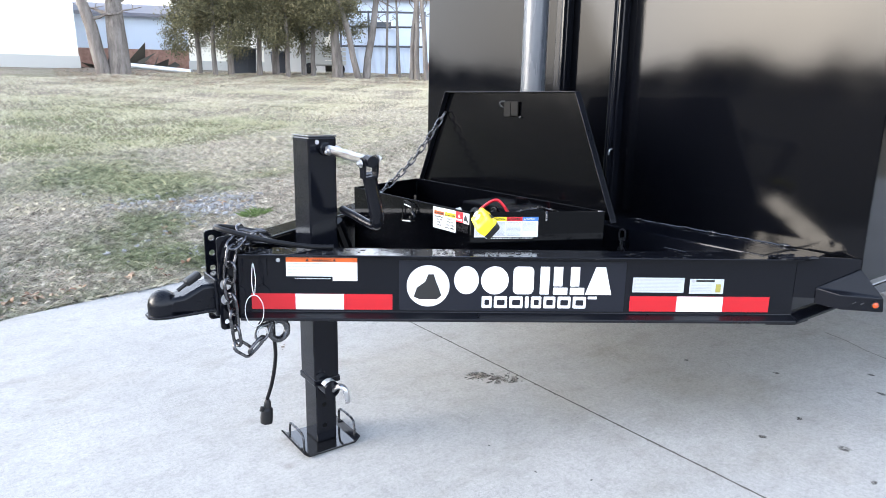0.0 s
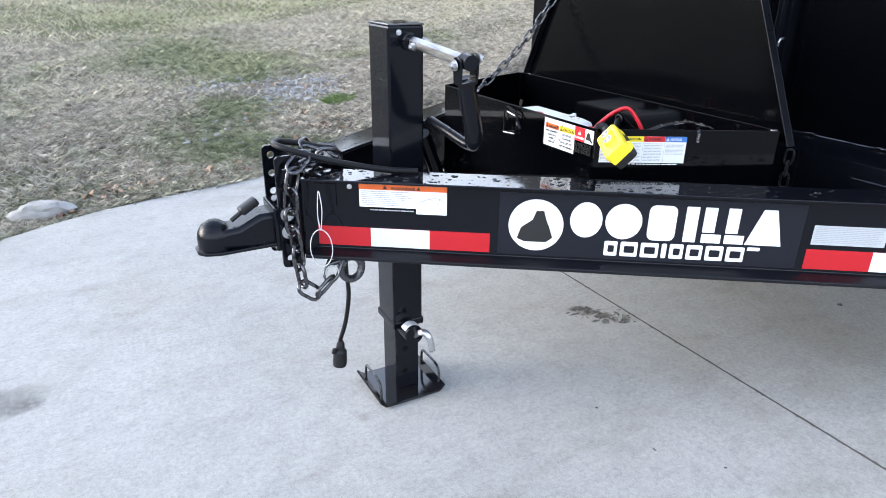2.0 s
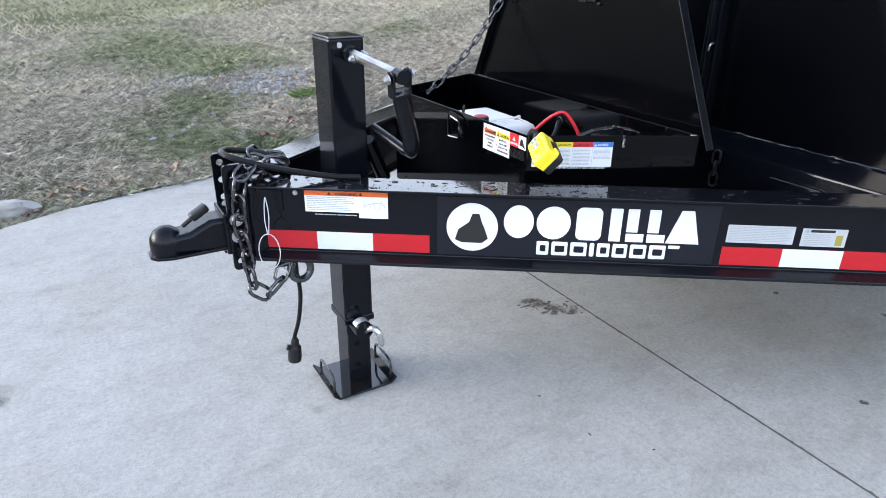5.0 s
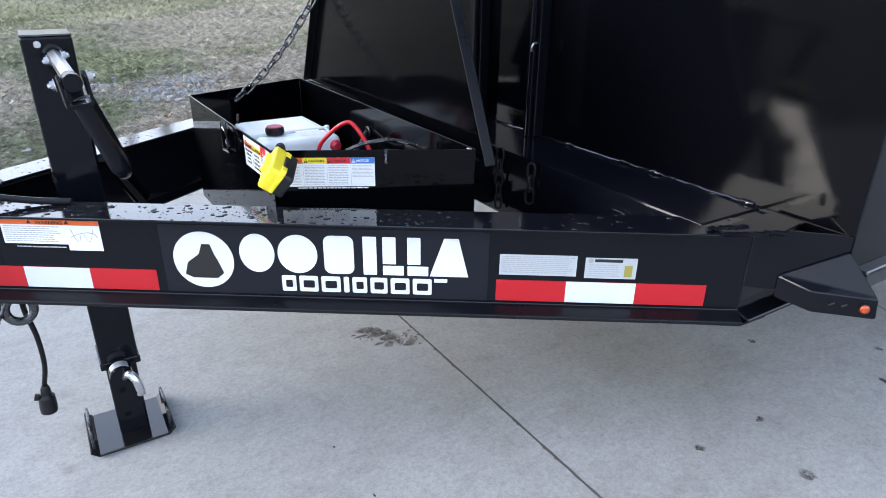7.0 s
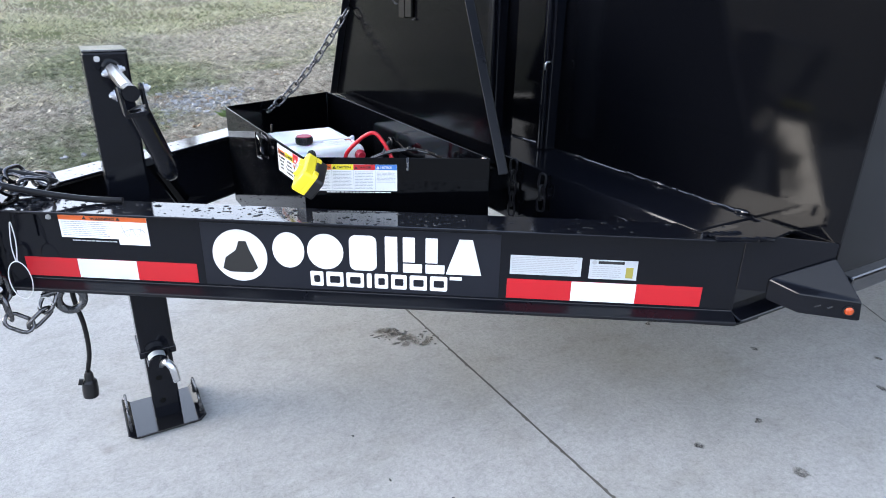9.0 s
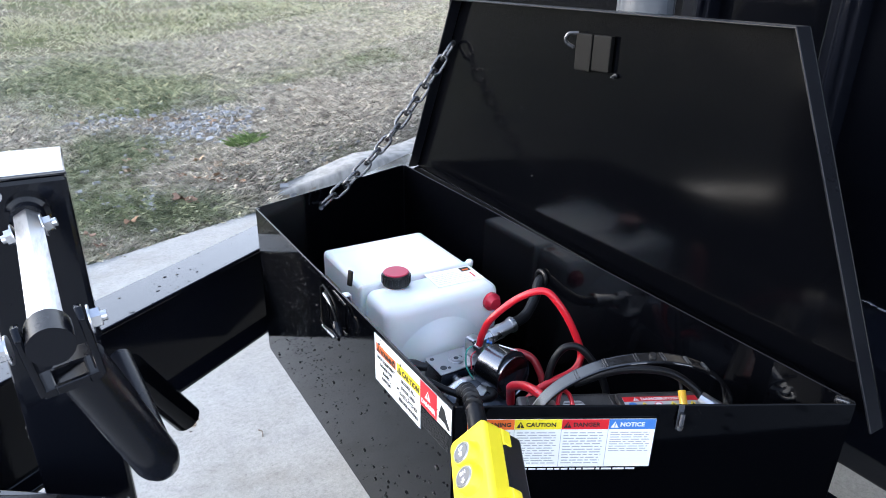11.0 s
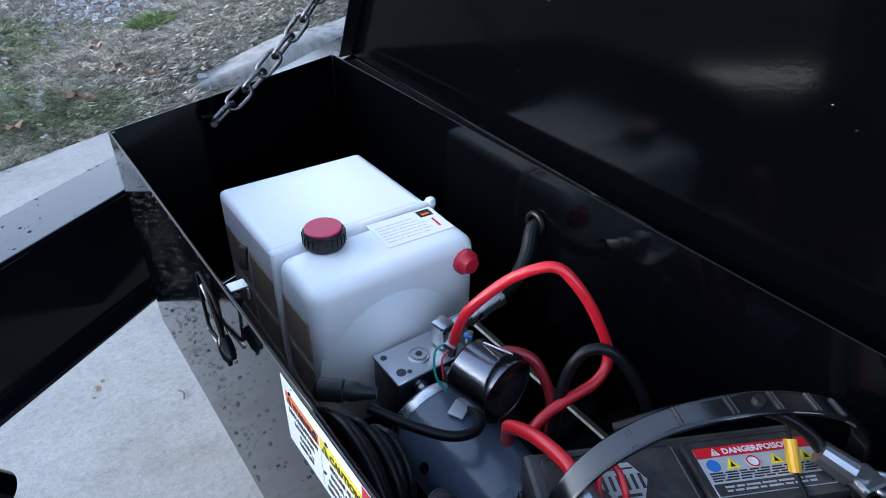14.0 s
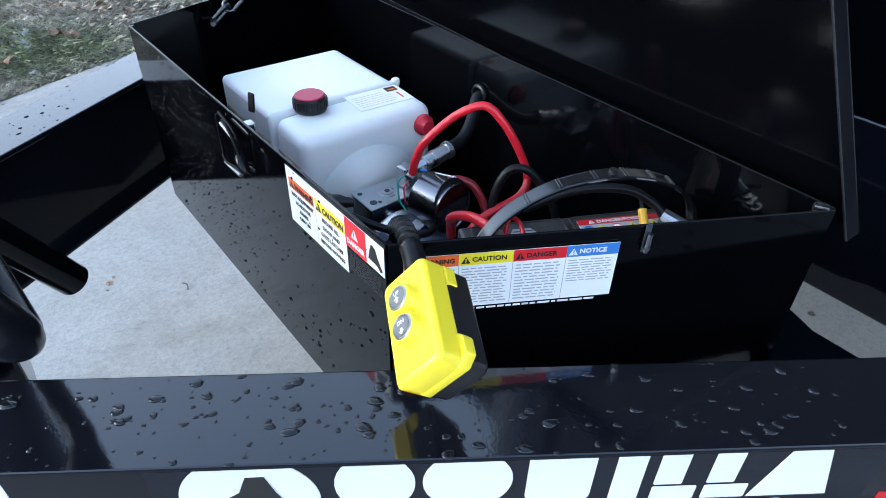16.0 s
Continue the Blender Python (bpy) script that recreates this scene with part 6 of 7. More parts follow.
def drops(count, place, seed, lo=0.0012, hi=0.006, dome=1.0):
    """Flattened water beads; place(rng) gives a frame whose z stands off the steel."""
    r = random.Random(seed)
    vs, fs = [], []
    for _ in range(count):
        m = place(r)
        size = lo + (hi - lo) * r.random() ** 3.2
        sx, sy, h, turn = size * r.uniform(0.8, 1.5), size * r.uniform(0.7, 1.1), size * r.uniform(0.22, 0.36) * dome, r.random() * math.tau
        n0 = len(vs)
        for rad, z in ((1.0, 0.0), (0.82, 0.62), (0.45, 0.93)):
            for k in range(9):
                a = k * math.tau / 9
                w = rad * (1 + 0.12 * math.sin(2 * a + turn) + 0.08 * math.sin(3 * a + 2 * turn))
                vs.append(m @ Vector((sx * w * math.cos(a + turn), sy * w * math.sin(a + turn), h * z)))
        vs.append(m @ Vector((0, 0, h)))
        for ring in range(2):
            for k in range(9):
                fs.append((n0 + ring * 9 + k, n0 + ring * 9 + (k + 1) % 9, n0 + (ring + 1) * 9 + (k + 1) % 9, n0 + (ring + 1) * 9 + k))
        for k in range(9):
            fs.append((n0 + 18 + k, n0 + 18 + (k + 1) % 9, n0 + 27))
        fs.append(tuple(n0 + k for k in range(8, -1, -1)))
    return vs, fs


def drop_part(parent, count, place, seed, **size):
    vs, fs = drops(count, place, seed, **size)
    base = ORIGIN[parent.name]
    me = bpy.data.meshes.new("rain_bead")
    me.from_pydata([v - base for v in vs], [], fs)
    me.materials.append(WATER)
    me.polygons.foreach_set("use_smooth", [True] * len(me.polygons))
    ob = new("rain_bead", me)
    ob.parent = parent
    return tagged(ob, "scattered clear rain drops", kind="stuff")


TOPF = frame_of(ALONG, INWARD, UP, B0 + Vector((0, 0, TOP + 0.0003)))
drop_part(trailer, 430, lambda r: TOPF @ Matrix.Translation((r.uniform(-0.1, 1.0) if r.random() < 0.88 else r.uniform(1.0, 1.6), r.uniform(-0.033, 0.066), 0)), 3, lo=0.001, hi=0.0068)
FARF = MIRROR @ TOPF
drop_part(trailer, 150, lambda r: FARF @ Matrix.Translation((r.uniform(0.0, 1.2), r.uniform(-0.033, 0.066), 0)), 4, lo=0.0008, hi=0.0035)
drop_part(toolbox, 500, lambda r: FRONT @ Matrix.Translation((r.uniform(-0.55, -0.01) if r.random() < 0.8 else r.uniform(0.0, 0.2), r.uniform(0.53, 0.84), 0.0004)), 5, lo=0.0008, hi=0.0028, dome=1.4)
drop_part(toolbox, 600, lambda r: FRONT @ Matrix.Translation((r.triangular(-0.56, -0.12, -0.35), r.uniform(0.60, 0.844), 0.0004)), 15, lo=0.0007, hi=0.0021, dome=1.5)
LEFTF = frame_of(Vector((0, -1, 0)), UP, Vector((-1, 0, 0)), Vector((0.9948, 2.12, 0)))
drop_part(jack, 260, lambda r: LEFTF @ Matrix.Translation((r.uniform(-0.058, 0.058), r.uniform(0.75, 1.07), 0)), 6, lo=0.0008, hi=0.0026, dome=2.0)
LIDF = LID @ Matrix.Translation((0, 0, 0.0031))
drop_part(lid, 46, lambda r: LIDF @ Matrix.Translation((r.uniform(-0.3, 0.35), r.uniform(0.85, 1.22), 0)), 7, lo=0.0008, hi=0.002)
drop_part(trailer, 60, lambda r: Matrix.Translation((r.uniform(2.15, 2.33), r.uniform(1.1, 3.0), 0.7343)), 9, lo=0.001, hi=0.004)

# ---------------------------------------------------------------- marks on the driveway
marks = thing("oil_drips", (1.9, 2.2, 0), "dark oil drips and small stains on the concrete", "stain", tilt=False)


def puddle(x, y, rx, ry, seed, mat, turn=0.0):
    r = random.Random(seed)
    ph = [r.uniform(0, 6) for _ in range(4)]
    n = 22
    pts = []
    for k in range(n):
        a = k * math.tau / n
        w = 1 + 0.22 * math.sin(2 * a + ph[0]) + 0.18 * math.sin(3 * a + ph[1]) + 0.1 * math.sin(5 * a + ph[2])
        u, v = rx * w * math.cos(a), ry * w * math.sin(a)
        pts.append((x + u * math.cos(turn) - v * math.sin(turn), y + u * math.sin(turn) + v * math.cos(turn)))
    part("stain", prism(new_bm(), pts, Matrix.Translation((0, 0, 0.0003 + 0.000012 * (seed % 100))), 0.0002), mat, marks, smooth=0)


FADED = soft_edged(paint("faded_stain", (0.2, 0.185, 0.16), 0.85), 0.5)
SOFT = soft_edged(paint("old_oil_stain", (0.15, 0.142, 0.128), 0.85), 0.75)
for k, (x, y, rx, ry, mat) in enumerate((
        (1.80, 2.19, 0.03, 0.01, STAIN), (1.862, 2.09, 0.03, 0.016, STAIN), (1.94, 2.12, 0.02, 0.01, STAIN), (1.86, 2.165, 0.03, 0.014, STAIN), (1.836, 2.22, 0.035, 0.02, STAIN), (1.872, 2.2, 0.02, 0.014, STAIN), (1.88, 2.13, 0.034, 0.022, STAIN), (1.83, 2.11, 0.02, 0.012, STAIN), (1.92, 2.06, 0.028, 0.012, STAIN), (1.90, 2.17, 0.012, 0.009, STAIN),
        (2.346, 1.165, 0.022, 0.015, STAIN), (2.595, 1.15, 0.02, 0.012, STAIN), (3.28, 1.16, 0.018, 0.012, STAIN), (2.95, 1.42, 0.02, 0.012, SOFT), (2.75, 1.75, 0.018, 0.012, SOFT),
        (3.1, 1.05, 0.025, 0.014, SOFT), (2.5, 0.95, 0.03, 0.02, SOFT), (2.05, 0.75, 0.02, 0.012, STAIN), (2.35, 0.8, 0.02, 0.01, SOFT), (1.507, 1.491, 0.008, 0.004, STAIN), (1.49, 1.71, 0.007, 0.005, STAIN), (1.62, 1.35, 0.006, 0.004, STAIN),
        (1.265, 3.028, 0.016, 0.013, RUST), (1.28, 3.05, 0.008, 0.007, RUST), (1.25, 3.0, 0.006, 0.005, RUST))):
    puddle(x, y, rx, ry, 40 + k, mat, k * 0.9)
# old worn damp patch
WORN = soft_edged(paint("worn_damp_patch", (0.2, 0.196, 0.187), 0.85), 0.3, 0.3)
for k, (x, y, rx, ry) in enumerate(((-0.10, 2.60, 0.17, 0.11), (-0.15, 2.66, 0.09, 0.06), (-0.04, 2.55, 0.08, 0.05))):
    puddle(x, y, rx, ry, 300 + k, WORN, 0.5 + k)
# spread-out smudges under the drips and along the rail
for k, (x, y, rx, ry) in enumerate(((1.85, 2.18, 0.06, 0.03), (1.90, 2.11, 0.055, 0.028), (1.83, 2.22, 0.045, 0.022), (1.94, 2.07, 0.05, 0.018))):
    puddle(x, y, rx, ry, k, FADED, k * 1.3)
# spatter round the drips
r = random.Random(17)
for k in range(46):
    cx, cy = r.choice(((1.83, 2.2), (1.88, 2.13), (1.85, 2.17), (1.93, 2.08)))
    puddle(r.gauss(cx, 0.028), r.gauss(cy, 0.018), 0.003 + 0.009 * r.random(), 0.003 + 0.005 * r.random(), 200 + k, STAIN, r.uniform(0, 3))
bm = sweep(new_bm(), [(3.69 - 0.05 * k + 0.01 * math.sin(k * 2.1), 1.53 - 0.12 * k, 0.0) for k in range(8)], 0.0015, 4)
part("hairline_crack", bm, JOINT, marks)
solo("twig", sweep(new_bm(), smooth_path([(1.43, 2.9, 0.004), (1.437, 2.885, 0.006), (1.432, 2.865, 0.004)]), 0.0022, 6), BARK, (1.43, 2.88, 0.0), "small brown twig on the concrete", "twig")

# ---------------------------------------------------------------- grass, leaves, gravel
GX, GY, GZ = np.array(gx), np.array(gy), np.array([v[2] for v in verts]).reshape(len(gy), len(gx))


def lawn_z(x, y):
    i = np.clip(np.searchsorted(GX, x) - 1, 0, len(GX) - 2)
    j = np.clip(np.searchsorted(GY, y) - 1, 0, len(GY) - 2)
    u, v = (x - GX[i]) / (GX[i + 1] - GX[i]), (y - GY[j]) / (GY[j + 1] - GY[j])
    return (GZ[j, i] * (1 - u) + GZ[j, i + 1] * u) * (1 - v) + (GZ[j + 1, i] * (1 - u) + GZ[j + 1, i + 1] * u) * v


def grass(name, count, x0, x1, depth0, depth1, tall, wide, seed, material, label, clump=0.0, flat=1.0):
    r = np.random.default_rng(seed)
    x = r.uniform(x0, x1, count)
    d = depth0 + (depth1 - depth0) * r.random(count) ** 1.5
    y = np.interp(x, EDGE_X, EDGE_Y) + d
    # thin the growth in worn patches
    patch = np.sin(x * 1.9 + 2 * np.sin(y * 1.1)) + np.sin(y * 2.3 + 1.7 * np.sin(x * 0.9))
    keep = r.random(count) < np.clip(0.75 + 0.25 * patch, 0.25, 1)
    keep &= ((x - 2.0) / 0.55) ** 2 + ((y - 6.4) / 0.45) ** 2 + 1.1 * r.random(count) > 0.75
    keep &= (x < 2.1) | (d > 0.27)
    x, y = x[keep], y[keep]
    n = len(x)
    if clump:
        cx, cy = np.round(x / clump), np.round(y / clump)
        jx, jy = np.sin(cx * 12.9898 + cy * 78.233) * 43758.5453, np.sin(cx * 39.346 + cy * 11.135) * 24634.6345
        tx, ty = (cx + (jx - np.floor(jx) - 0.5) * 0.9) * clump, (cy + (jy - np.floor(jy) - 0.5) * 0.9) * clump
        pull = 0.55 * r.random(n)
        x, y = x + (tx - x) * pull, y + (ty - y) * pull
    z = lawn_z(x, y) - 0.004
    a = r.uniform(0, math.tau, n)
    h = tall * r.uniform(0.35, 1.0, n) * (0.8 + 0.25 * np.sin(x * 3.1 + np.sin(y * 2.7) * 2))
    lean = h * r.uniform(0.3, 1.9, n) * flat
    b = r.uniform(0, math.tau, n)
    w = wide * r.uniform(0.6, 1.3, n)
    co = np.empty((n, 4, 3))
    dx, dy = np.cos(a) * w, np.sin(a) * w
    co[:, 0] = np.stack([x - dx, y - dy, z], 1)
    co[:, 1] = np.stack([x + dx, y + dy, z], 1)
    co[:, 2] = np.stack([x + dx * 0.6 + np.cos(b) * lean * 0.45, y + dy * 0.6 + np.sin(b) * lean * 0.45, z + h * 0.7], 1)
    co[:, 3] = np.stack([x + np.cos(b) * lean, y + np.sin(b) * lean, z + h], 1)
    i0 = np.arange(n)[:, None] * 4
    tris = np.concatenate([i0 + np.array([[0, 1, 2]]), i0 + np.array([[0, 2, 3]])], 1).reshape(-1, 3)
    me = bpy.data.meshes.new(name)
    me.vertices.add(n * 4)
    me.vertices.foreach_set("co", co.ravel())
    me.loops.add(len(tris) * 3)
    me.loops.foreach_set("vertex_index", tris.ravel().astype(np.int32))
    me.polygons.add(len(tris))
    me.polygons.foreach_set("loop_start", (np.arange(len(tris)) * 3).astype(np.int32))
    me.materials.append(material)
    me.update()
    me.attributes.new("lush", "FLOAT", "POINT").data.foreach_set("value", np.repeat(lush(x, y), 4).astype(np.float32))
    return tagged(new(name, me), label, "grass", kind="stuff")


grass("grass", 640000, -3.0, 8.0, 0.02, 4.8, 0.055, 0.0013, 11, BLADES, "short matted dry winter grass with green tufts", 0.06)
grass("grass", 130000, -3.0, 7.0, 0.03, 4.2, 0.045, 0.0012, 19, STRAW, "bleached straw lying on the lawn", 0.09, 1.9)
grass("grass", 300000, -6, 14, 2.4, 18.0, 0.07, 0.0032, 12, BLADES_FAR, "dry winter grass further up the slope", 0.12)
CLOVER = leaf_material("green_weeds", (0.07, 0.12, 0.03), (0.16, 0.22, 0.07))
grass("weeds", 30000, -0.6, 3.0, 0.03, 1.1, 0.035, 0.0028, 13, CLOVER, "low green weeds along the driveway edge")

grass("tuft", 900, 2.09, 2.26, 0.90, 1.06, 0.085, 0.002, 14, CLOVER, "darker green grass tuft by the gravel")

litter = thing("leaf_litter", (1.5, 5.2, 0.05), "scattered curled brown oak leaves on the grass", "fallen leaves", tilt=False)
leaf_meshes = []
for seed in range(5):
    r = random.Random(seed)
    bm = new_bm()
    outline = []
    for k in range(16):
        a = k * math.tau / 16
        lobe = 0.026 * (1 + 0.28 * math.cos(5 * a + seed)) * (1 + 0.5 * abs(math.cos(a)))
        outline.append((lobe * math.cos(a), lobe * 0.75 * math.sin(a)))
    mid = bm.verts.new((0, 0, 0.002))
    ring = [bm.verts.new((x, y, 0.012 * math.sin(3 * math.atan2(y, x) + seed) + 9 * y * y + 3 * x * x)) for x, y in outline]
    for k in range(16):
        bm.faces.new((mid, ring[k], ring[(k + 1) % 16]))
    leaf_meshes.append(finish(bm, LEAF, None, 60, "leaf"))
r = random.Random(5)
spots = [(1.60, 5.06), (1.85, 5.23), (1.80, 5.27), (1.87, 5.30), (1.83, 5.42), (1.90, 5.45), (1.98, 5.29), (1.81, 5.63), (1.664, 5.41), (1.90, 5.5), (1.96, 5.2), (0.28, 4.53), (0.2, 4.6), (2.93, 7.06), (1.75, 5.3), (2.05, 5.4), (1.09, 4.82), (1.3, 4.9), (0.6, 4.7), (0.9, 4.75), (0.36, 4.6), (0.44, 4.62), (0.32, 4.68), (0.52, 4.66)]
spots += [(r.uniform(-0.5, 3.0), 0) for _ in range(70)]
for k, (x, y) in enumerate(spots):
    y = y or float(edge_y(x)) + 0.04 + 3.0 * r.random() ** 2
    ob = new("leaf", leaf_meshes[k % 5])
    ob.parent = litter
    s_ = 1.7 if k == 0 else r.uniform(0.7, 1.2) if k < 24 else r.uniform(0.5, 1.1)
    ob.matrix_basis = Matrix.Translation(-ORIGIN[litter.name]) @ pose(x, y, float(lawn_z(np.array([x]), np.array([y]))[0]) + (0.03 if k < 24 else 0.014), r.uniform(-18, 18), r.uniform(-18, 18), r.uniform(0, 360)) @ Matrix.Scale(s_, 4)

# limestone chips in the bare patch
r = random.Random(9)
vs, fs = [], []
HEAPS = ((2.03, 6.5, 0.15, 0.16), (1.9, 6.3, 0.15, 0.13), (2.17, 6.67, 0.14, 0.12), (1.655, 5.36, 0.12, 0.07), (1.54, 5.26, 0.12, 0.06), (1.31, 6.78, 0.14, 0.12), (1.17, 6.65, 0.14, 0.1), (1.5, 5.15, 0.08, 0.05), (2.05, 5.6, 0.14, 0.14))
for k in range(1150):
    if k < 850:
        cx, cy, rx, ry = HEAPS[k % 9] if k % 3 else HEAPS[k // 3 % 3]
        x, y = r.gauss(cx, rx * 1.3), r.gauss(cy, ry * 1.2)
    else:
        x, y = r.uniform(0.6, 3.0), r.uniform(5.0, 7.5)
    if y < edge_y(x) + 0.03:
        continue
    z = float(lawn_z(np.array([x]), np.array([y]))[0])
    s_ = 0.006 + 0.025 * r.random() ** 2.4
    n0 = len(vs)
    spin = Matrix.Rotation(r.uniform(0, math.tau), 3, "Z") @ Matrix.Rotation(r.uniform(-0.5, 0.5), 3, "X")
    for sx in (-1, 1):
        for sy in (-1, 1):
            for sz in (-1, 1):
                v = spin @ Vector((sx * r.uniform(0.35, 1), sy * r.uniform(0.35, 0.8), sz * r.uniform(0.25, 0.6)))
                vs.append((x + s_ * v.x, y + s_ * v.y, z + 0.009 + s_ * v.z))
    fs += [tuple(n0 + i for i in q) for q in ((0, 1, 3, 2), (4, 6, 7, 5), (0, 4, 5, 1), (2, 3, 7, 6), (0, 2, 6, 4), (1, 5, 7, 3))]
me = bpy.data.meshes.new("gravel")
me.from_pydata(vs, [], fs)
me.materials.append(GRAVEL)
tagged(new("gravel", me), "pale blue-grey limestone chips in bare grass patches", "gravel", kind="stuff")


def boulder(x, y, size, seed, label):
    bm = new_bm()
    bmesh.ops.create_icosphere(bm, subdivisions=3, radius=1)
    for v in bm.verts:
        n = noise.noise(v.co * 1.3 + Vector((seed, 0, 0))) * 0.4 + noise.noise(v.co * 3 + Vector((0, seed, 0))) * 0.16 + noise.noise(v.co * 8 + Vector((0, seed, 3))) * 0.06
        v.co = Vector((v.co.x * size[0], v.co.y * size[1], max(v.co.z, -0.5) * size[2])) * (1 + n)
    bmesh.ops.translate(bm, verts=bm.verts, vec=(x, y, float(lawn_z(np.array([x]), np.array([y]))[0]) + size[2] * 0.45))
    solo("boulder", bm, ROCK, (x, y, 0), label, "rock", smooth=40)


boulder(-0.03, 4.45, (0.145, 0.08, 0.062), 2, "pale limestone rock at the driveway edge")
boulder(-0.55, 4.25, (0.1, 0.07, 0.05), 5, "pale limestone rock in the grass")
boulder(1.40, 4.80, (0.022, 0.017, 0.014), 3, "small tan stone by the driveway edge")

# ---------------------------------------------------------------- trees and houses up the slope
EYE0 = Vector((0.128, 0.143, 0))


def away(bearing, dist):
    b = radians(bearing)
    x, y = EYE0.x + dist * math.sin(b), EYE0.y + dist * math.cos(b)
    return Vector((x, y, ground_z(x, y)))


def limb(bm, a, b, r0, r1, bend, rng, seg=8):
    a, b = Vector(a), Vector(b)
    n = 6
    pts = [a.lerp(b, k / n) + Vector((rng.uniform(-1, 1), rng.uniform(-1, 1), 0)) * bend * math.sin(k / n * math.pi) for k in range(n + 1)]
    sweep(bm, pts, lambda f: r0 + (r1 - r0) * f, seg)


def bare_tree(at, height, r0, seed, lean=(0, 0), forks=7, label="bare grey-barked winter tree"):
    r = random.Random(seed)
    tree = thing("tree", at - Vector((0, 0, 0.1)), label, "tree", "trees at the lawn's top", tilt=False)
    top = at + Vector((lean[0], lean[1], height))
    trunk = new_bm()
    limb(trunk, at - Vector((0, 0, 0.1)), top, r0, r0 * 0.45, r0 * 0.5, r, 12)
    part("trunk", trunk, BARK, tree, smooth=60)
    bm = new_bm()
    for k in range(forks):
        f = r.uniform(0.35, 0.95)
        s = at.lerp(top, f)
        d = Vector((r.uniform(-1, 1), r.uniform(-1, 1), r.uniform(0.25, 1))).normalized() * height * r.uniform(0.2, 0.4)
        limb(bm, s, s + d, r0 * 0.35 * (1.1 - f), 0.01, 0.12, r, 6)
        for _ in range(4):
            g = r.uniform(0.4, 0.95)
            q = s + d * g
            limb(bm, q, q + Vector((r.uniform(-1, 1), r.uniform(-1, 1), r.uniform(-0.2, 1))) * height * 0.12, 0.018, 0.004, 0.05, r, 4)
    part("branches", bm, BARK, tree, smooth=60)


def cedar(at, height, r0, crown0, spread_, seed, count=26000, lean=(0, 0)):
    r = np.random.default_rng(seed)
    rr = random.Random(seed)
    tree = thing("cedar_tree", at - Vector((0, 0, 0.1)), "evergreen cedar with a dull olive crown", "tree", "cedars at the lawn's top", tilt=False)
    bm = new_bm()
    limb(bm, at - Vector((0, 0, 0.1)), at + Vector((lean[0], lean[1], height * 0.95)), r0, 0.03, r0 * 0.5, rr, 10)
    part("trunk", bm, BARK, tree, smooth=60)
    # leaf sprays gathered in clumps, so the outline stays ragged
    clumps = 70
    ch = crown0 + (height - crown0) * r.random(clumps) ** 0.8
    ca = r.uniform(0, math.tau, clumps)
    cr = spread_ * (1.05 - (ch - crown0) / (height - crown0) * 0.75) * np.sqrt(r.random(clumps))
    which = r.integers(0, clumps, count)
    size = 0.03 + 0.035 * r.random(count)
    c = np.stack([cr[which] * np.cos(ca[which]) + lean[0] * ch[which] / height, cr[which] * np.sin(ca[which]) + lean[1] * ch[which] / height, ch[which]], 1)
    c += r.normal(0, 1, (count, 3)) * np.array([0.22, 0.22, 0.17]) * spread_ / 1.5
    d1 = r.normal(0, 1, (count, 3))
    d1 /= np.linalg.norm(d1, axis=1)[:, None]
    d2 = np.cross(d1, r.normal(0, 1, (count, 3)))
    d2 /= np.linalg.norm(d2, axis=1)[:, None]
    co = np.stack([c + d1 * size[:, None], c - d1 * size[:, None] * 0.4 + d2 * size[:, None] * 0.45, c - d1 * size[:, None] * 0.5 - d2 * size[:, None] * 0.4], 1)
    co += np.array(at - ORIGIN[tree.name])
    me = bpy.data.meshes.new("crown")
    me.from_pydata(co.reshape(-1, 3).tolist(), [], np.arange(count * 3).reshape(-1, 3).tolist())
    me.materials.append(CEDAR)
    ob = new("crown", me)
    ob.parent = tree
    tagged(ob, "ragged olive-green cedar crown")


# the twin-trunked tree and its neighbours
big = away(10.4, 24.5)
bare_tree(big, 4.9, 0.34, 31, (0.25, 0.2), 9, "large bare tree with two grey trunks")
bare_tree(big + Vector((-0.46, 0.05, 0)), 4.6, 0.23, 32, (-0.7, 0.2), 8, "bare tree grown against its neighbour")
for k, (b, d, h, r0) in enumerate(((16.2, 25.5, 9, 0.14), (17.4, 24.8, 9, 0.13), (18.6, 25.2, 10, 0.17), (20.9, 25, 9, 0.15), (22.2, 25.6, 10, 0.2), (23.2, 24.6, 9, 0.13), (24.5, 25.4, 10, 0.14), (25.3, 24.9, 9.5, 0.13), (27.3, 24.3, 10, 0.3))):
    cedar(away(b, d), h * 0.46, r0 * 0.72, 0.75 + 0.45 * (k % 3), 1.2 + 0.35 * (k % 2), 50 + k)
for k, (b, d, h, r0, lean) in enumerate(((29.1, 24.0, 9, 0.2, (-1.2, 0.3)), (29.7, 24.1, 9, 0.24, (1.0, 0.2)), (31.4, 24.6, 8, 0.09, (0.2, 0)), (32.6, 24.2, 8, 0.08, (-0.2, 0)), (33.6, 23.8, 9, 0.15, (0.3, 0)), (34.1, 23.7, 9, 0.17, (0.0, 0)), (34.9, 23.6, 9, 0.15, (-0.3, 0)))):
    bare_tree(away(b, d), h * 0.55, r0 * 0.62, 70 + k, lean, 7)


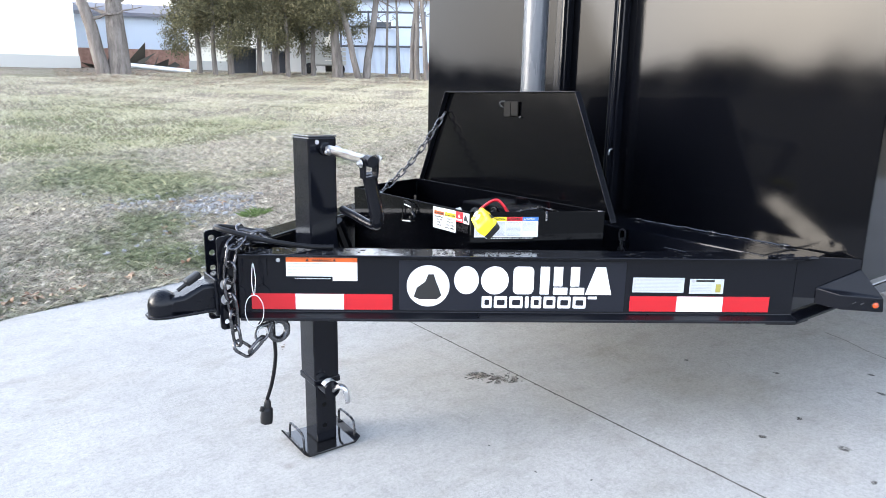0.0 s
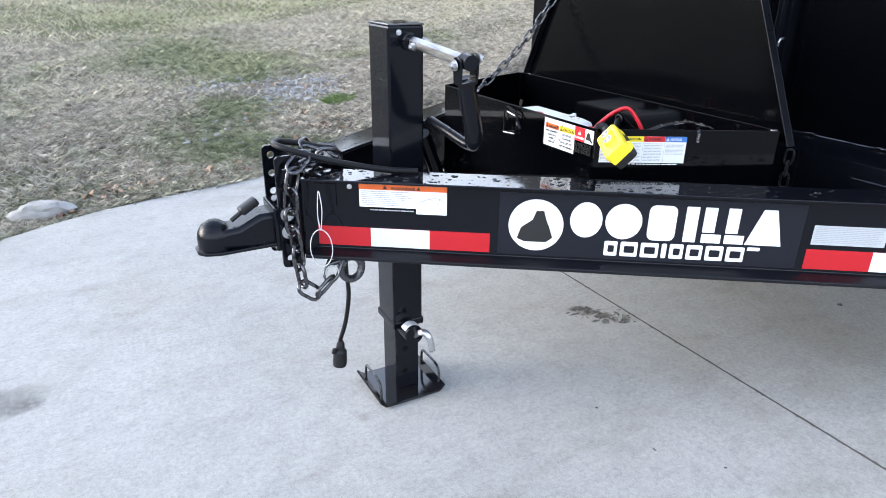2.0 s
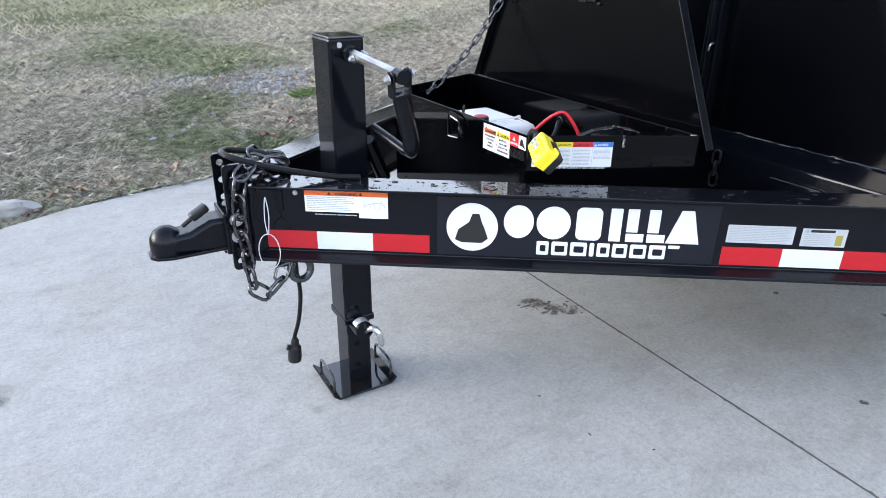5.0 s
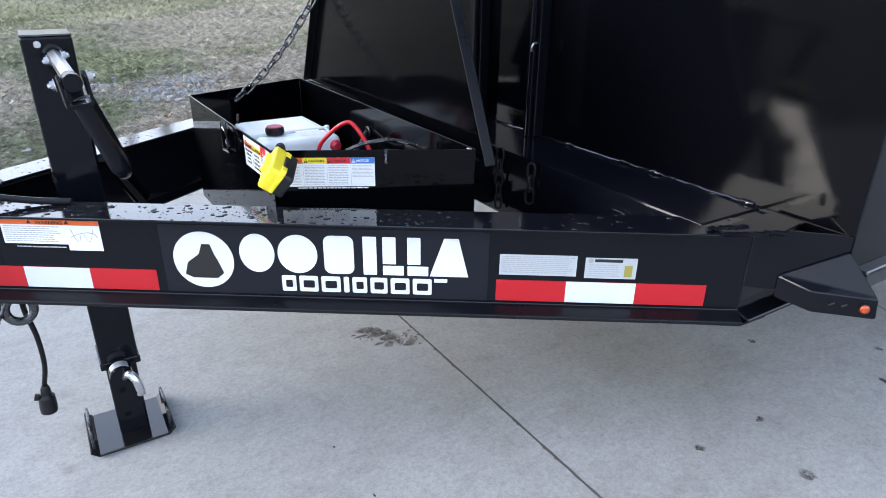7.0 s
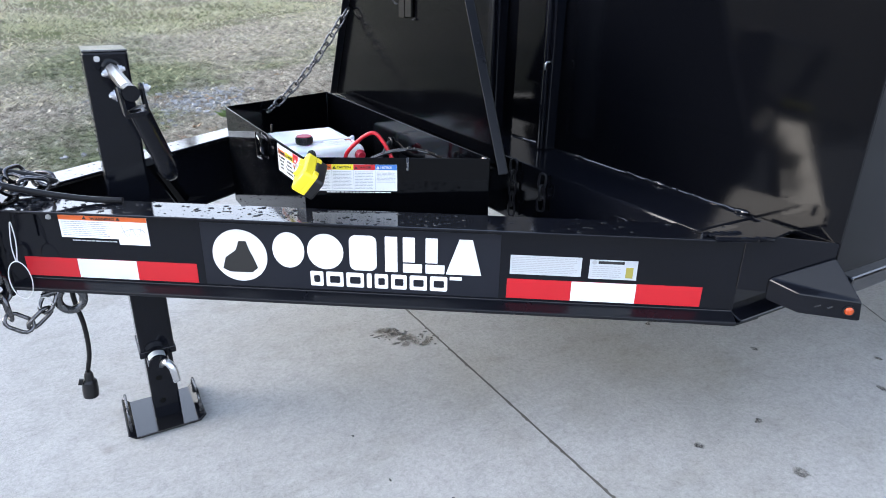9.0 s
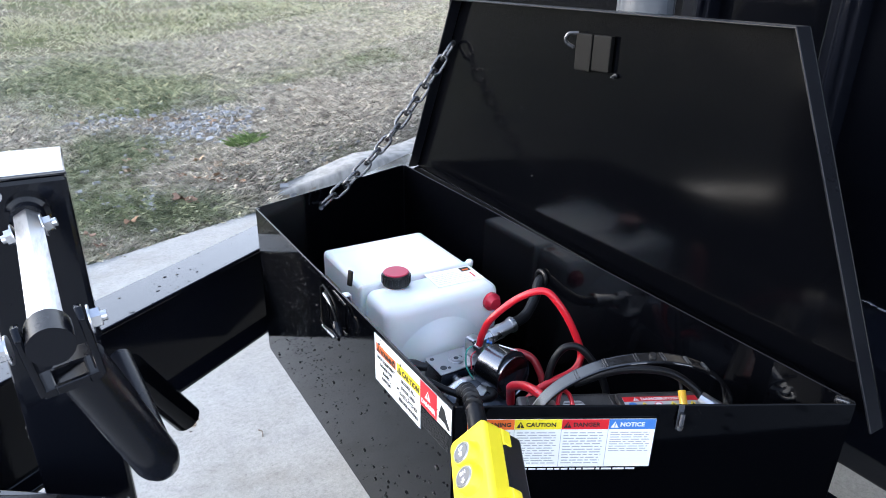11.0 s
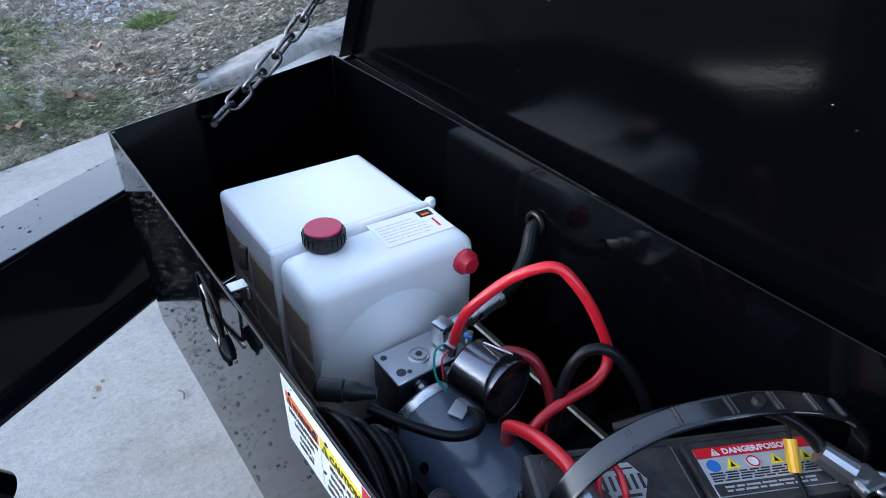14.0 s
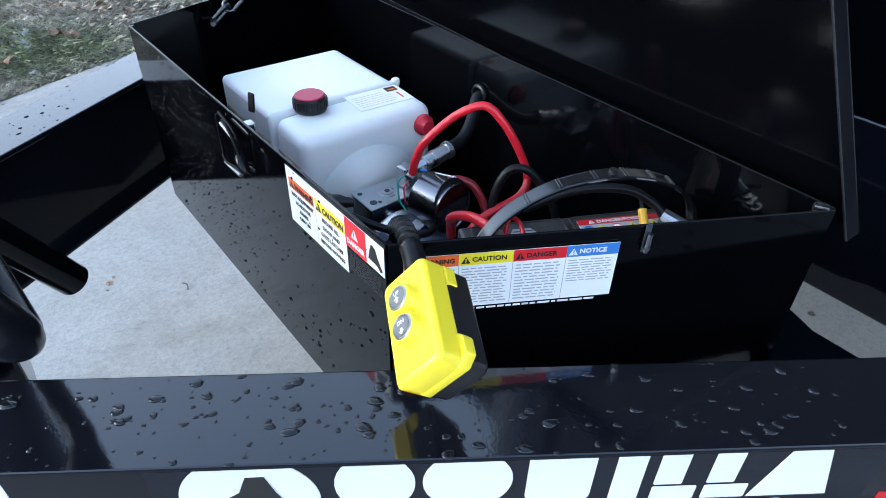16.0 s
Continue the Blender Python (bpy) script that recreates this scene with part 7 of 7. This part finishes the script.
def house(at, turn, size, roof_h, wall, roof, label, skirt=0.0, windows=(), siding=True):
    """A simple building: lap-sided walls, skirting, gable roof with eaves, windows."""
    ob = thing("house", at, label, "house", "houses beyond the lawn", tilt=False)
    lx, ly, h = size
    m = Matrix.Translation(at) @ pose(0, 0, 0, 0, 0, turn)
    part("wall", block(new_bm(), (lx, ly, h), m @ Matrix.Translation((0, 0, h / 2 - 0.5))), wall, ob, smooth=0)
    if siding:
        for k in range(int((h - 0.6 - skirt) / 0.22)):
            part("lap_board", block(new_bm(), (lx + 0.03, 0.012, 0.216), m @ Matrix.Translation((0, -ly / 2 - 0.008, skirt + 0.12 + k * 0.22)) @ pose(0, 0, 0, -1.2)), wall, ob, smooth=0)
    if skirt:
        part("skirting", block(new_bm(), (lx + 0.1, 0.1, skirt + 0.6), m @ Matrix.Translation((0, -ly / 2 - 0.03, skirt / 2 - 0.3))), SKIRT if wall is SIDING else BRICK, ob, smooth=0)
    gable = [(-ly / 2 - 0.4, h - 0.55), (0, h - 0.55 + roof_h), (ly / 2 + 0.4, h - 0.55), (ly / 2 + 0.4, h - 0.7), (0, h - 0.7 + roof_h), (-ly / 2 - 0.4, h - 0.7)]
    part("roof", prism(new_bm(), gable, m @ frame_of(Vector((0, 1, 0)), UP, Vector((1, 0, 0)), Vector((-lx / 2 - 0.3, 0, 0))), lx + 0.6), roof, ob, smooth=0)
    for x, z, w_, h_ in windows:
        q = m @ Matrix.Translation((x, -ly / 2 - 0.05, z))
        win = part("window", block(new_bm(), (w_ + 0.16, 0.06, h_ + 0.16), q), WHITE, ob, smooth=0)
        part("pane", block(new_bm(), (w_, 0.02, h_), q @ Matrix.Translation((0, -0.035, 0))), DARK, win, smooth=0)
    return ob


house(away(-5.4, 34), -4, (15, 6, 4.0), 0.8, SIDING, ROOF, "long cream lap-sided house with grey skirting", 0.3, ((-5.5, 2.2, 0.9, 1.2),))
house(away(14.0, 38), -16, (9, 6, 2.9), 0.8, SIDING_BLUE, ROOF, "low pale blue house with brick base and grey roof", 0.75)
house(away(20.6, 36), -20, (6, 5, 4.6), 1.4, SIDING, ROOF, "cream gabled house behind the cedars", 0.3, ((1.5, 1.8, 0.8, 1.1),))
house(away(27.5, 44), -26, (12, 7, 4.4), 2.0, SIDING, ROOF_RED, "pale house with a rusty red roof", 0.3, ((-3, 1.9, 1.0, 1.2), (2, 1.9, 1.0, 1.2)))
house(away(23.8, 31), -24, (2.6, 2.2, 2.4), 0.5, SKIRT, ROOF, "small grey garden shed", 0.0, (), False)
house(away(33.2, 40), -30, (8, 6, 4.2), 1.6, SIDING_BLUE, ROOF_RED, "pale blue house with a rusty porch roof", 0.3, ((-1.5, 1.8, 1.0, 1.2),))

# frame shelter hung with pale sheets
shelter = thing("frame_shelter", away(31.2, 29), "dark pole shelter hung with pale blue sheets", "shelter", tilt=False)
m = Matrix.Translation(away(31.2, 29)) @ pose(0, 0, 0, 0, 0, -30)
for x in (-1.8, -0.6, 0.6, 1.8):
    part("post", rod(new_bm(), m @ Vector((x, 0, -0.2)), m @ Vector((x, 0, 2.6)), 0.045, seg=8), WIRE_DARK, shelter)
for z in (1.15, 1.95, 2.55):
    part("rail", rod(new_bm(), m @ Vector((-1.85, 0, z)), m @ Vector((1.85, 0, z)), 0.04, seg=8), WIRE_DARK, shelter)
PALE = paint("pale_sheet", (0.55, 0.62, 0.72), 0.7)
for x0, x1, z0, z1 in ((-1.75, -0.65, 0.05, 1.1), (-0.55, 0.55, 0.02, 1.9), (0.65, 1.75, 0.05, 1.1), (-1.75, 0.55, 1.2, 1.9)):
    bm = new_bm()
    cols = 14
    grid = [[bm.verts.new(m @ Vector((x0 + (x1 - x0) * i / cols, 0.12 + 0.05 * math.sin(i * 1.3 + j), z0 + (z1 - z0) * j / 4))) for i in range(cols + 1)] for j in range(5)]
    for j in range(4):
        for i in range(cols):
            bm.faces.new((grid[j][i], grid[j][i + 1], grid[j + 1][i + 1], grid[j + 1][i]))
    part("sheet", bm, PALE, shelter, "pale blue hanging sheet", smooth=60)

# bins, a small cart, a long pipe on the grass
for b, d, h in ((19.2, 26.5, 0.95), (19.9, 26.8, 0.9), (22.6, 27, 0.8)):
    at = away(b, d)
    bin_ = thing("wheelie_bin", at, "dark plastic wheeled bin by the trees", "bin", "bins by the trees", tilt=False)
    part("body", prism(new_bm(), [(-0.24, 0), (0.24, 0), (0.3, h), (-0.3, h)], frame_of(Vector((1, 0, 0)), UP, Vector((0, -1, 0)), at + Vector((0, 0.28, -0.02))), 0.56, 0.03), DARK, bin_)
    part("lid", block(new_bm(), (0.66, 0.62, 0.06), Matrix.Translation(at + Vector((0, 0, h + 0.01))), 0.02), DARK, bin_)
at = away(26.2, 26.5)
cart = thing("garden_cart", at, "small grey slatted cart under the trees", "cart", tilt=False)
for z in (0.45, 0.62, 0.79, 0.96):
    part("slat", block(new_bm(), (1.7, 0.05, 0.13), Matrix.Translation(at) @ pose(0, 0, z, 0, 0, -25)), SKIRT, cart)
part("bed", block(new_bm(), (1.7, 0.9, 0.06), Matrix.Translation(at) @ pose(0.15, 0.4, 0.4, 0, 0, -25)), SKIRT, cart)
for dx in (-0.5, 0.5):
    w0 = at + Vector((dx, -dx * 0.45, 0.2))
    part("wheel", rod(new_bm(), w0 + Vector((0.02, 0.06, 0)), w0 - Vector((0.02, 0.06, 0)), 0.24, seg=20), RUBBER, cart)
a, b = away(10.6, 28), away(15.6, 26.5)
solo("pipe", rod(new_bm(), a + Vector((0, 0, 0.22)), b + Vector((0, 0, 0.06)), 0.09, seg=12), SILVER, a, "long pale pipe lying on the grass", "pipe")

# brown leaf fall under the trees
r = np.random.default_rng(15)
count = 9000
b_ = np.radians(r.uniform(6, 38, count))
d_ = 20.3 + 7 * r.random(count) ** 0.8
x_, y_ = EYE0.x + d_ * np.sin(b_), EYE0.y + d_ * np.cos(b_)
z_ = lawn_z(x_, y_) + 0.03
c = np.stack([x_, y_, z_], 1)
tri = c[:, None, :] + r.normal(0, 1, (count, 3, 3)) * np.array([0.04, 0.04, 0.012])
me = bpy.data.meshes.new("leaf_fall")
me.from_pydata(tri.reshape(-1, 3).tolist(), [], np.arange(count * 3).reshape(-1, 3).tolist())
me.materials.append(leaf_material("brown_leaf_fall", (0.2, 0.145, 0.1), (0.33, 0.26, 0.19)))
tagged(new("leaf_fall", me), "brown fallen leaves under the trees", "fallen leaves", kind="stuff")

# woods that close the view behind the camera and round the place
r = np.random.default_rng(77)
count = 40000
ang = r.uniform(math.radians(95), math.radians(395), count)
dist = r.uniform(34, 48, count)
tall = (6.0 + 0.9 * np.sin(ang * 5.3) + 0.9 * np.sin(ang * 13.1 + 1) + 0.5 * np.sin(ang * 37)) * np.where(ang > radians(335), 0.5, 0.68)
z = np.clip(tall, 1.6, 6) * r.random(count) ** 0.7
size = r.uniform(0.2, 0.55, count)
c = np.stack([dist * np.sin(ang), dist * np.cos(ang), z], 1)
tri = c[:, None, :] + r.normal(0, 1, (count, 3, 3)) * size[:, None, None]
tri[..., 2] = np.maximum(tri[..., 2], -0.5)
me = bpy.data.meshes.new("woods")
me.from_pydata(tri.reshape(-1, 3).tolist(), [], np.arange(count * 3).reshape(-1, 3).tolist())
me.materials.append(WOODS)
tagged(new("far_woods", me), "dull brown winter woods round the place", "woods", kind="stuff")
